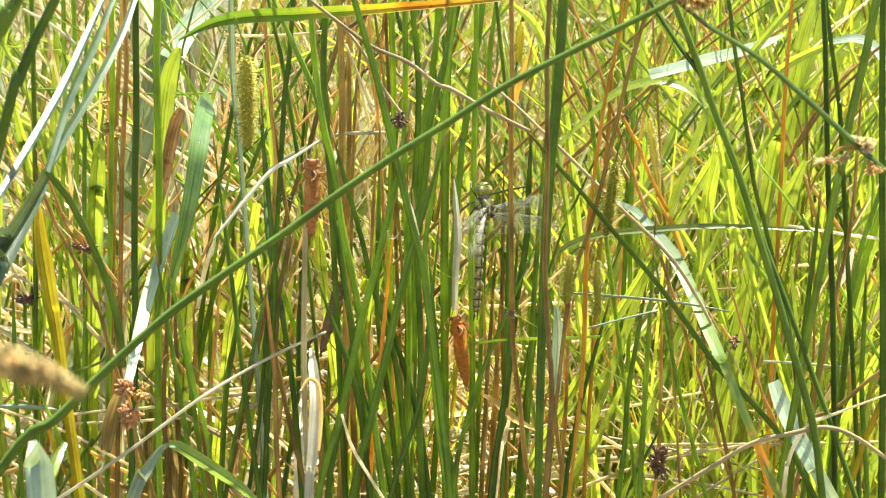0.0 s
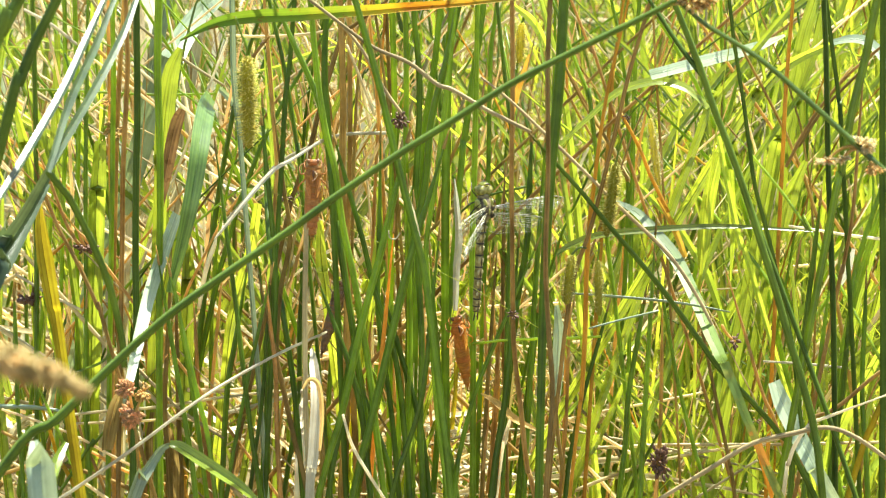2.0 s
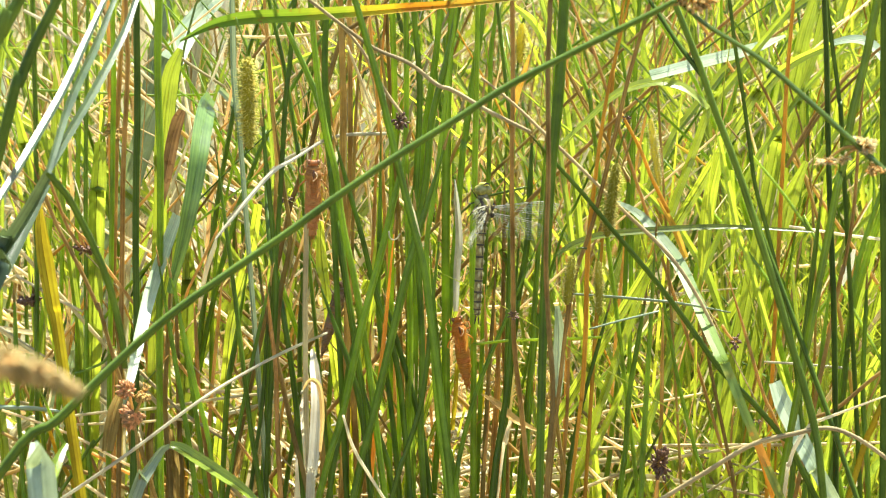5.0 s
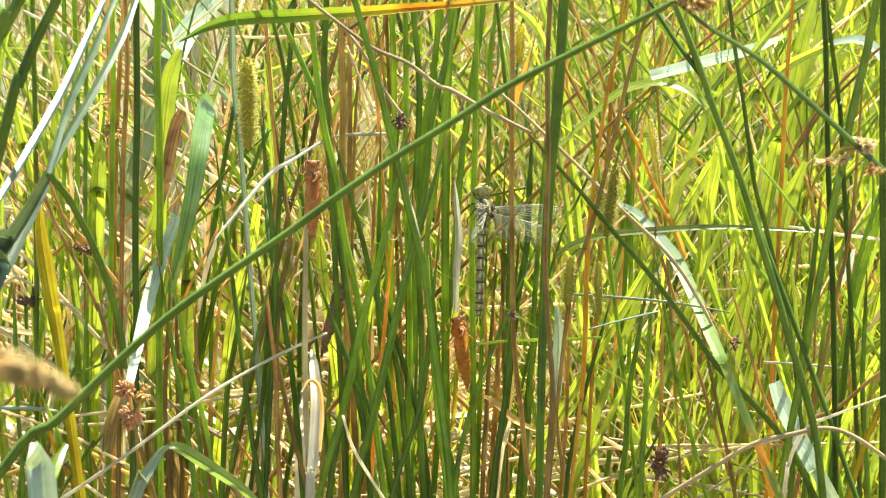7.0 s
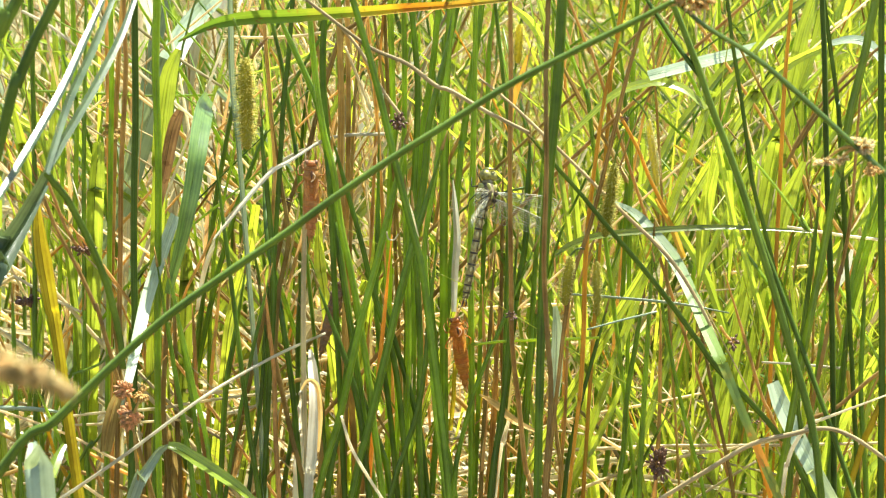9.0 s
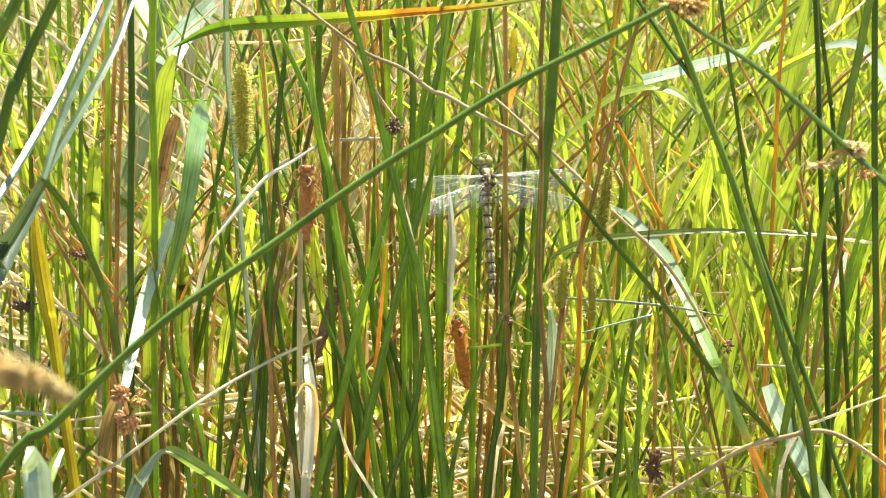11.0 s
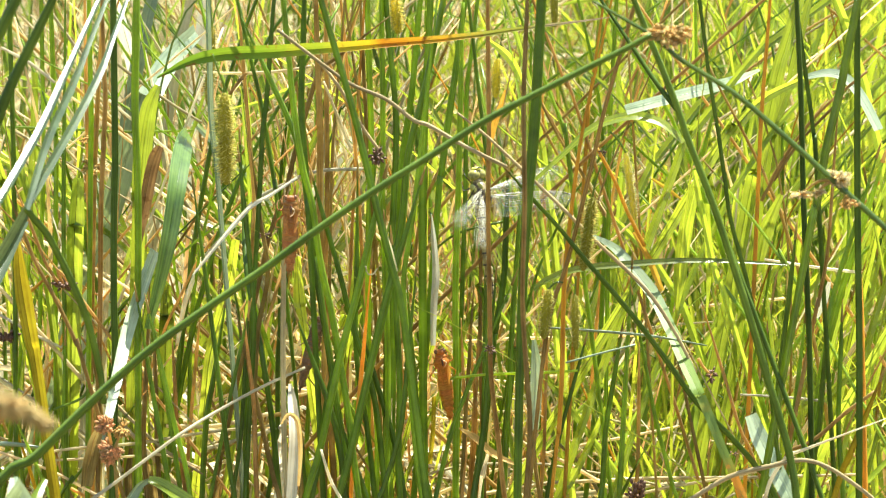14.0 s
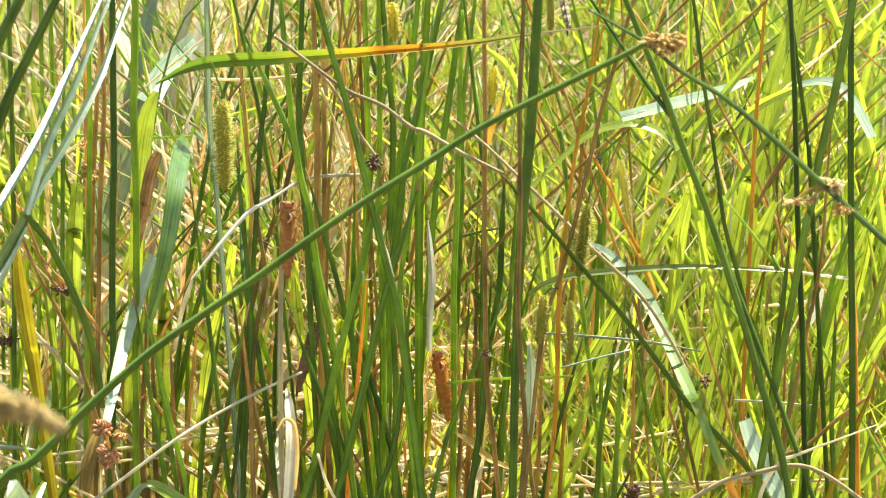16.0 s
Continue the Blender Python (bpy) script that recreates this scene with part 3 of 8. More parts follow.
stem("brown", (0.5, 1.9, 2.1, 2.2, 2.2, 2.2, 2.2, 1.8), [(-0.2032, -0.0190, 0.4509), (-0.1960, -0.0194, 0.4315), (-0.1902, -0.0197, 0.4160), (-0.1794, -0.0201, 0.3946), (-0.1709, -0.0205, 0.3746), (-0.1661, -0.0208, 0.3588), (-0.1174, -0.0108, 0.1615), (-0.1011, -0.0108, -0.0100)])
stem("brown", (0.5, 1.7, 1.7, 1.7, 1.7, 1.7, 1.3), [(-0.2016, 0.0007, 0.4511), (-0.1945, 0.0004, 0.4318), (-0.1864, 0.0001, 0.4103), (-0.1782, -0.0000, 0.3988), (-0.1685, -0.0001, 0.3917), (-0.0275, 0.0114, 0.1762), (0.0195, 0.0114, -0.0100)])
stem("orange", (1.4, 1.7), [(-0.1860, -0.0000, 0.4055), (-0.1957, 0.0000, 0.3968)])
stem("rushlit", (0.9, 2.6, 2.6, 2.6, 2.6, 2.0), [(-0.2045, 0.0205, 0.5728), (-0.2043, 0.0204, 0.5221), (-0.2041, 0.0202, 0.4652), (-0.2048, 0.0200, 0.4018), (-0.2069, 0.0019, 0.1808), (-0.2076, 0.0019, -0.0100)])
stem("rushlit", (0.8, 2.3, 2.3, 2.3, 2.3, 1.9), [(-0.1891, 0.0370, 0.6359), (-0.1902, 0.0385, 0.5191), (-0.1907, 0.0392, 0.4616), (-0.1936, 0.0400, 0.3976), (-0.2018, 0.0279, 0.1789), (-0.2045, 0.0279, -0.0100)])
stem("rushlit", (0.9, 2.6, 2.6, 2.6, 2.6, 2.1), [(-0.1867, 0.0423, 0.6255), (-0.1852, 0.0411, 0.5105), (-0.1845, 0.0406, 0.4558), (-0.1862, 0.0400, 0.3976), (-0.1912, 0.0577, 0.1789), (-0.1929, 0.0577, -0.0100)])
stem("rush", (0.8, 2.3, 2.4, 2.6, 2.6, 2.1), [(-0.1766, 0.0291, 0.5497), (-0.1788, 0.0295, 0.4749), (-0.1802, 0.0298, 0.4258), (-0.1811, 0.0303, 0.3470), (-0.1827, 0.0313, 0.1561), (-0.1833, 0.0313, -0.0100)])
stem("white", (1.4, 1.6, 1.6, 1.4), [(-0.2157, 0.0198, 0.3829), (-0.2059, 0.0197, 0.3771), (-0.1946, 0.0197, 0.3704), (-0.1819, 0.0196, 0.3640)])
stem("white", (1.4, 1.7, 1.4), [(-0.2066, -0.0019, 0.5210), (-0.1929, -0.0018, 0.5134), (-0.1805, -0.0016, 0.5033)])
stem("straw", (1.4, 1.6, 1.6, 1.4), [(-0.1647, 0.0511, 0.5141), (-0.1487, 0.0510, 0.5003), (-0.1295, 0.0509, 0.4858), (-0.1111, 0.0507, 0.4737)])
stem("straw", (1.7, 1.7, 1.7), [(-0.1681, 0.0710, 0.4854), (-0.1568, 0.0708, 0.4708), (-0.1469, 0.0707, 0.4605)])
stem("leafg", (1.2, 1.4, 1.4, 1.2), [(-0.2106, 0.0610, 0.4702), (-0.1820, 0.0610, 0.4690), (-0.1475, 0.0610, 0.4673), (-0.1160, 0.0610, 0.4679)])
stem("white", (1.7, 1.8, 1.9, 1.9, 1.8, 1.7), [(-0.1103, 0.0198, 0.4090), (-0.0974, 0.0196, 0.4235), (-0.0831, 0.0193, 0.4394), (-0.0675, 0.0191, 0.4480), (-0.0519, 0.0190, 0.4543), (-0.0288, 0.0190, 0.4554)])
stem("white", (2.0, 2.6, 2.3), [(-0.1241, 0.0293, 0.3631), (-0.1196, 0.0297, 0.3851), (-0.1108, 0.0301, 0.4078)])
leaf("leaf", (3.5, 7.1, 5.9, 5.9, 4.7), [(-0.1270, 0.1011, 0.3304), (-0.1293, 0.1014, 0.3151), (-0.1285, 0.1019, 0.2815), (-0.1256, 0.0956, 0.1267), (-0.1246, 0.0956, -0.0100)], 6, 21)
leaf("leaf", (4.0, 5.5, 5.7, 4.6, 4.6, 3.7), [(-0.0936, 0.0299, 0.4171), (-0.0981, 0.0301, 0.3909), (-0.1070, 0.0303, 0.3587), (-0.1117, 0.0305, 0.3234), (-0.1310, 0.0475, 0.1455), (-0.1374, 0.0475, -0.0100)], 2, -9)
leaf("glauc", (1.7, 3.3, 3.3, 3.1, 2.8, 2.8, 2.2), [(-0.1031, -0.0313, 0.5812), (-0.1024, -0.0309, 0.5187), (-0.1021, -0.0307, 0.4938), (-0.1007, -0.0305, 0.4742), (-0.0982, -0.0303, 0.4434), (-0.0824, -0.0472, 0.1995), (-0.0772, -0.0472, -0.0100)], 30, 0)
stem("rush", (0.8, 2.0, 2.1, 2.3, 2.1, 2.0, 2.0, 1.6), [(-0.1036, -0.0230, 0.6160), (-0.0831, -0.0217, 0.5199), (-0.0783, -0.0214, 0.4976), (-0.0751, -0.0211, 0.4780), (-0.0715, -0.0207, 0.4522), (-0.0699, -0.0205, 0.4358), (-0.0514, -0.0006, 0.1961), (-0.0452, -0.0006, -0.0100)])
stem("rush", (0.9, 2.5, 2.6, 2.7, 2.7, 2.6, 2.5, 2.5, 2.0), [(-0.0680, -0.0324, 0.5775), (-0.0725, -0.0317, 0.5243), (-0.0746, -0.0313, 0.4993), (-0.0767, -0.0311, 0.4826), (-0.0789, -0.0307, 0.4490), (-0.0814, -0.0302, 0.4124), (-0.0845, -0.0296, 0.3726), (-0.0976, -0.0102, 0.1677), (-0.1020, -0.0102, -0.0100)])
stem("rush", (0.5, 2.7, 2.9, 3.1, 3.2, 3.1, 3.0, 3.0, 2.4), [(-0.0864, -0.0398, 0.5415), (-0.0734, -0.0398, 0.5121), (-0.0666, -0.0399, 0.4969), (-0.0602, -0.0399, 0.4802), (-0.0559, -0.0399, 0.4566), (-0.0528, -0.0400, 0.4257), (-0.0488, -0.0400, 0.4004), (-0.0204, -0.0505, 0.1802), (-0.0109, -0.0505, -0.0100)])
stem("rush", (1.0, 2.9, 3.1, 3.2, 3.4, 3.4, 3.4, 3.4, 3.4, 3.4, 2.8), [(-0.0727, -0.0591, 0.6419), (-0.0636, -0.0595, 0.5344), (-0.0606, -0.0596, 0.4989), (-0.0567, -0.0597, 0.4714), (-0.0522, -0.0598, 0.4521), (-0.0485, -0.0599, 0.4243), (-0.0434, -0.0600, 0.3992), (-0.0389, -0.0601, 0.3711), (-0.0341, -0.0602, 0.3344), (-0.0144, -0.0620, 0.1505), (-0.0079, -0.0620, -0.0100)])
stem("rush", (1.0, 3.0, 3.3, 3.3, 3.0, 3.0, 2.4), [(-0.0544, -0.0506, 0.5867), (-0.0563, -0.0504, 0.5329), (-0.0576, -0.0503, 0.4972), (-0.0551, -0.0502, 0.4557), (-0.0537, -0.0501, 0.4222), (-0.0454, -0.0334, 0.1900), (-0.0427, -0.0334, -0.0100)])
stem("brown", (0.5, 2.3, 2.4, 2.5, 2.5, 2.5, 2.4, 2.3, 2.3, 1.8), [(-0.0150, 0.0095, 0.5339), (-0.0425, 0.0099, 0.5126), (-0.0498, 0.0100, 0.5070), (-0.0566, 0.0104, 0.4866), (-0.0623, 0.0108, 0.4666), (-0.0678, 0.0112, 0.4449), (-0.0733, 0.0114, 0.4303), (-0.0826, 0.0121, 0.3937), (-0.1277, 0.0257, 0.1771), (-0.1427, 0.0257, -0.0100)])
stem("tan", (1.1, 3.1, 3.3, 3.3, 3.1, 3.1, 2.5), [(-0.0528, 0.0070, 0.6051), (-0.0506, 0.0085, 0.5039), (-0.0499, 0.0089, 0.4727), (-0.0506, 0.0094, 0.4384), (-0.0491, 0.0099, 0.4039), (-0.0411, 0.0279, 0.1818), (-0.0384, 0.0279, -0.0100)])
stem("tan", (0.9, 2.6, 2.6, 2.6, 2.6, 2.1), [(-0.0472, 0.0311, 0.6087), (-0.0471, 0.0305, 0.5035), (-0.0471, 0.0303, 0.4490), (-0.0491, 0.0299, 0.3763), (-0.0539, 0.0141, 0.1693), (-0.0555, 0.0141, -0.0100)])
stem("tan", (0.8, 2.0, 2.1, 2.1, 2.0, 2.0, 1.6), [(-0.0909, -0.0105, 0.5731), (-0.0869, -0.0103, 0.5128), (-0.0844, -0.0102, 0.4763), (-0.0825, -0.0101, 0.4423), (-0.0844, -0.0100, 0.4082), (-0.0950, 0.0038, 0.1837), (-0.0985, 0.0038, -0.0100)])
stem("brown", (1.4, 1.5, 1.7), [(-0.0848, -0.0209, 0.5110), (-0.0887, -0.0209, 0.5066), (-0.0932, -0.0208, 0.5004)])
stem("straw", (1.4, 1.6, 1.7, 1.7), [(-0.1078, 0.0198, 0.5045), (-0.0882, 0.0198, 0.5040), (-0.0685, 0.0198, 0.5051), (-0.0545, 0.0198, 0.5074)])
stem("grey", (1.6, 1.7, 1.8, 1.9, 2.1, 2.1, 2.0, 1.9), [(-0.0670, -0.0971, 0.5437), (-0.0486, -0.0974, 0.5293), (-0.0328, -0.0976, 0.5178), (-0.0164, -0.0978, 0.5106), (-0.0032, -0.0980, 0.5004), (0.0042, -0.0980, 0.4977), (0.0207, -0.0982, 0.4880), (0.0409, -0.0984, 0.4777)])
stem("grey", (1.4, 1.6, 1.6, 1.6), [(-0.0499, -0.0483, 0.5219), (-0.0391, -0.0485, 0.5082), (-0.0283, -0.0487, 0.4889), (-0.0180, -0.0489, 0.4745)])
stem("straw", (1.4, 1.6, 1.6, 1.4), [(-0.0474, -0.0180, 0.5060), (-0.0408, -0.0183, 0.4892), (-0.0370, -0.0185, 0.4794), (-0.0337, -0.0186, 0.4710)])
stem("rush", (1.1, 3.1, 3.3, 3.5, 3.6, 3.6, 3.5, 3.4, 3.3, 3.3, 2.7), [(-0.0633, -0.1204, 0.6247), (-0.0408, -0.1203, 0.5436), (-0.0312, -0.1202, 0.5092), (-0.0216, -0.1201, 0.4678), (-0.0148, -0.1201, 0.4395), (-0.0095, -0.1200, 0.4179), (-0.0053, -0.1200, 0.3853), (-0.0011, -0.1199, 0.3496), (0.0035, -0.1198, 0.3049), (0.0174, -0.1106, 0.1372), (0.0221, -0.1106, -0.0100)])
leaf("straw", (0.5, 2.4, 2.7, 0.8), [(-0.0215, -0.1101, 0.4632), (-0.0180, -0.1100, 0.4510), (-0.0149, -0.1100, 0.4415), (-0.0112, -0.1100, 0.4301)], 20, 0)
stem("rushlit", (1.0, 2.8, 2.9, 3.0, 3.1, 3.1, 2.5), [(-0.0194, 0.0183, 0.6004), (-0.0191, 0.0190, 0.5221), (-0.0189, 0.0193, 0.4795), (-0.0192, 0.0197, 0.4365), (-0.0177, 0.0203, 0.3610), (-0.0143, 0.0062, 0.1625), (-0.0132, 0.0062, -0.0100)])
stem("rush", (1.1, 3.1, 3.3, 3.5, 3.6, 3.6, 3.6, 3.6, 2.9), [(-0.0244, 0.0188, 0.6409), (-0.0151, 0.0194, 0.5221), (-0.0118, 0.0196, 0.4795), (-0.0133, 0.0198, 0.4365), (-0.0159, 0.0200, 0.3931), (-0.0177, 0.0203, 0.3347), (-0.0178, 0.0207, 0.2660), (-0.0180, 0.0391, 0.1197), (-0.0181, 0.0391, -0.0100)])
stem("rush", (1.1, 3.1, 3.3, 3.6, 3.6, 3.6, 3.6, 2.9), [(0.0067, 0.0310, 0.6051), (-0.0017, 0.0306, 0.5206), (-0.0045, 0.0305, 0.4921), (-0.0096, 0.0303, 0.4576), (-0.0131, 0.0301, 0.4258), (-0.0140, 0.0299, 0.3880), (-0.0182, 0.0235, 0.1746), (-0.0196, 0.0235, -0.0100)])
stem("rush", (1.1, 3.2, 3.4, 3.6, 3.8, 3.9, 3.7, 3.6, 3.5, 3.5, 2.8), [(0.0222, -0.0533, 0.6004), (0.0076, -0.0522, 0.5329), (0.0016, -0.0517, 0.5054), (-0.0060, -0.0512, 0.4751), (-0.0093, -0.0507, 0.4418), (-0.0176, -0.0500, 0.3998), (-0.0259, -0.0494, 0.3659), (-0.0357, -0.0487, 0.3204), (-0.0433, -0.0481, 0.2855), (-0.0713, -0.0368, 0.1285), (-0.0807, -0.0368, -0.0100)])
stem("rushlit", (1.1, 3.1, 3.1, 3.1, 3.1, 3.1, 2.5), [(-0.0272, 0.0328, 0.5873), (-0.0256, 0.0316, 0.5120), (-0.0246, 0.0309, 0.4634), (-0.0262, 0.0304, 0.4258), (-0.0269, 0.0296, 0.3705), (-0.0290, 0.0410, 0.1667), (-0.0297, 0.0410, -0.0100)])
stem("tan", (0.8, 1.7, 1.9, 2.0, 2.0, 1.6), [(-0.0452, 0.0422, 0.6001), (-0.0366, 0.0411, 0.5019), (-0.0330, 0.0407, 0.4616), (-0.0298, 0.0400, 0.4034), (-0.0196, 0.0466, 0.1815), (-0.0163, 0.0466, -0.0100)])
stem("tan", (0.8, 2.0, 2.0, 2.0, 2.0, 1.6), [(-0.0318, 0.0519, 0.5814), (-0.0288, 0.0511, 0.5060), (-0.0269, 0.0506, 0.4598), (-0.0242, 0.0500, 0.3954), (-0.0167, 0.0581, 0.1780), (-0.0142, 0.0581, -0.0100)])
stem("tan", (0.8, 1.7, 1.7, 1.7, 1.7, 1.4), [(-0.0761, 0.0484, 0.5833), (-0.0638, 0.0491, 0.5003), (-0.0569, 0.0495, 0.4539), (-0.0558, 0.0500, 0.3954), (-0.0524, 0.0608, 0.1780), (-0.0513, 0.0608, -0.0100)])
stem("rush", (0.5, 2.5, 2.6, 2.7, 2.6, 2.5, 2.5, 2.0), [(-0.0888, -0.0394, 0.4769), (-0.0862, -0.0396, 0.4482), (-0.0837, -0.0398, 0.4201), (-0.0823, -0.0401, 0.3863), (-0.0855, -0.0405, 0.3350), (-0.0882, -0.0409, 0.2827), (-0.0947, -0.0231, 0.1272), (-0.0969, -0.0231, -0.0100)])
stem("tan", (0.5, 2.2, 2.4, 2.7, 2.7, 2.6, 2.5, 2.5, 2.0), [(-0.0830, -0.0296, 0.4749), (-0.0784, -0.0298, 0.4378), (-0.0753, -0.0299, 0.4124), (-0.0805, -0.0301, 0.3840), (-0.0827, -0.0303, 0.3497), (-0.0823, -0.0306, 0.3037), (-0.0808, -0.0307, 0.2799), (-0.0729, -0.0503, 0.1260), (-0.0703, -0.0503, -0.0100)])
stem("brown", (0.5, 1.9, 2.1, 2.2, 2.2, 2.2, 1.8), [(-0.0868, -0.0500, 0.3984), (-0.0843, -0.0501, 0.3710), (-0.0822, -0.0501, 0.3489), (-0.0819, -0.0501, 0.3204), (-0.0803, -0.0502, 0.2855), (-0.0742, -0.0433, 0.1285), (-0.0722, -0.0433, -0.0100)])
stem("rush", (0.5, 2.5, 2.7, 3.0, 3.0, 3.0, 3.0, 2.4), [(-0.0903, 0.0130, 0.4762), (-0.0884, 0.0060, 0.4362), (-0.0861, -0.0180, 0.4094), (-0.0789, -0.0300, 0.3726), (-0.0737, -0.0299, 0.3325), (-0.0699, -0.0298, 0.2799), (-0.0607, -0.0239, 0.1260), (-0.0577, -0.0239, -0.0100)])
stem("brown", (0.5, 2.5, 2.7, 2.7, 2.5, 2.5, 2.0), [(-0.0908, -0.0400, 0.3962), (-0.0847, -0.0404, 0.3664), (-0.0788, -0.0407, 0.3379), (-0.0735, -0.0410, 0.3121), (-0.0667, -0.0414, 0.2827), (-0.0375, -0.0356, 0.1272), (-0.0277, -0.0356, -0.0100)])
stem("rush", (0.5, 2.6, 2.7, 2.7, 2.6, 2.6, 2.1), [(-0.0632, 0.0304, 0.4443), (-0.0681, 0.0300, 0.3997), (-0.0727, 0.0296, 0.3587), (-0.0742, 0.0292, 0.3115), (-0.0820, 0.0287, 0.2633), (-0.1013, 0.0227, 0.1185), (-0.1078, 0.0227, -0.0100)])
stem("straw", (0.5, 2.5, 2.7, 2.7, 2.5, 2.5, 2.0), [(-0.0643, -0.0993, 0.4710), (-0.0652, -0.0999, 0.4272), (-0.0660, -0.1005, 0.3888), (-0.0658, -0.1012, 0.3390), (-0.0647, -0.1018, 0.2993), (-0.0647, -0.0942, 0.1222), (-0.0636, -0.0942, -0.0100)])
stem("rush", (0.5, 2.2, 2.3, 2.5, 2.6, 2.7, 2.7, 2.2), [(-0.1103, -0.0587, 0.4671), (-0.1047, -0.0596, 0.4187), (-0.1002, -0.0604, 0.3796), (-0.0967, -0.0610, 0.3457), (-0.0934, -0.0616, 0.3173), (-0.0895, -0.0621, 0.2882), (-0.0723, -0.0614, 0.1297), (-0.0666, -0.0614, -0.0100)])
stem("rush", (0.5, 2.0, 2.1, 2.2, 2.2, 2.2, 1.8), [(-0.0832, -0.0500, 0.4016), (-0.0886, -0.0500, 0.3772), (-0.0949, -0.0501, 0.3489), (-0.1007, -0.0501, 0.3204), (-0.1067, -0.0501, 0.2855), (-0.1284, -0.0367, 0.1285), (-0.1356, -0.0367, -0.0100)])
stem("rush", (0.5, 2.0, 2.2, 2.2, 2.2, 1.8), [(-0.0844, -0.0400, 0.3978), (-0.0869, -0.0406, 0.3636), (-0.0895, -0.0412, 0.3293), (-0.0960, -0.0421, 0.2827), (-0.1139, -0.0344, 0.1272), (-0.1199, -0.0344, -0.0100)])
stem("rush", (0.5, 2.8, 3.0, 2.8, 2.8, 2.2), [(-0.0971, -0.0000, 0.3954), (-0.1042, -0.0004, 0.3541), (-0.1087, -0.0006, 0.3279), (-0.1122, -0.0011, 0.2716), (-0.1197, -0.0143, 0.1222), (-0.1222, -0.0143, -0.0100)])
stem("rushlit", (0.5, 2.3, 2.4, 2.5, 2.5, 2.0), [(-0.1353, -0.0200, 0.4010), (-0.1297, -0.0204, 0.3640), (-0.1245, -0.0208, 0.3300), (-0.1181, -0.0214, 0.2771), (-0.1031, -0.0148, 0.1247), (-0.0980, -0.0148, -0.0100)])
stem("rush", (0.5, 2.5, 2.6, 2.6, 2.5, 2.5, 2.0), [(-0.1335, -0.0600, 0.4062), (-0.1258, -0.0599, 0.3683), (-0.1206, -0.0598, 0.3429), (-0.1154, -0.0597, 0.3202), (-0.1117, -0.0596, 0.2882), (-0.0964, -0.0487, 0.1297), (-0.0913, -0.0487, -0.0100)])
stem("rush", (0.5, 2.2, 2.4, 2.6, 2.7, 2.7, 2.2), [(-0.1401, -0.0400, 0.4076), (-0.1340, -0.0402, 0.3664), (-0.1302, -0.0403, 0.3408), (-0.1263, -0.0405, 0.3150), (-0.1225, -0.0406, 0.2827), (-0.1077, -0.0595, 0.1272), (-0.1027, -0.0595, -0.0100)])
stem("rush", (0.5, 3.4, 3.6, 3.6, 3.6, 3.4, 3.4, 2.7), [(-0.0157, -0.0911, 0.4780), (-0.0233, -0.0906, 0.4456), (-0.0301, -0.0902, 0.4168), (-0.0388, -0.0898, 0.3837), (-0.0493, -0.0891, 0.3364), (-0.0604, -0.0886, 0.2965), (-0.0975, -0.0826, 0.1334), (-0.1099, -0.0826, -0.0100)])
stem("rush", (0.5, 2.9, 3.6, 3.9, 3.8, 3.4, 3.4, 2.7), [(0.0018, -0.0808, 0.4729), (-0.0097, -0.0804, 0.4340), (-0.0178, -0.0801, 0.4064), (-0.0255, -0.0797, 0.3730), (-0.0360, -0.0792, 0.3282), (-0.0443, -0.0788, 0.2938), (-0.0763, -0.0736, 0.1322), (-0.0870, -0.0736, -0.0100)])
stem("rushlit", (1.2, 3.6, 3.9, 4.2, 4.3, 4.1, 4.1, 3.3), [(0.0088, 0.0112, 0.6058), (0.0045, 0.0127, 0.5229), (0.0022, 0.0135, 0.4804), (0.0011, 0.0143, 0.4374), (0.0009, 0.0159, 0.3505), (0.0017, 0.0174, 0.2674), (0.0030, 0.0065, 0.1203), (0.0034, 0.0065, -0.0100)])
stem("rush", (0.8, 2.2, 2.4, 2.5, 2.7, 2.6, 2.5, 2.4, 2.4, 2.0), [(0.0084, -0.0727, 0.5541), (0.0016, -0.0717, 0.4952), (-0.0038, -0.0709, 0.4485), (-0.0084, -0.0703, 0.4181), (-0.0073, -0.0699, 0.3930), (-0.0060, -0.0695, 0.3707), (-0.0025, -0.0687, 0.3256), (0.0016, -0.0681, 0.2910), (0.0172, -0.0754, 0.1309), (0.0224, -0.0754, -0.0100)])
stem("rush", (0.5, 2.5, 2.7, 2.9, 3.0, 3.0, 3.0, 3.0, 2.4), [(-0.0542, -0.0308, 0.4655), (-0.0475, -0.0305, 0.4406), (-0.0399, -0.0302, 0.4124), (-0.0333, -0.0298, 0.3840), (-0.0234, -0.0294, 0.3497), (-0.0190, -0.0288, 0.3095), (-0.0168, -0.0285, 0.2799), (-0.0075, -0.0470, 0.1260), (-0.0044, -0.0470, -0.0100)])
stem("rush", (0.5, 2.7, 3.0, 3.2, 3.1, 3.0, 3.0, 2.4), [(-0.0556, -0.0401, 0.4399), (-0.0507, -0.0400, 0.4089), (-0.0454, -0.0400, 0.3749), (-0.0400, -0.0399, 0.3379), (-0.0290, -0.0399, 0.3063), (-0.0248, -0.0398, 0.2827), (-0.0027, -0.0354, 0.1272), (0.0047, -0.0354, -0.0100)])
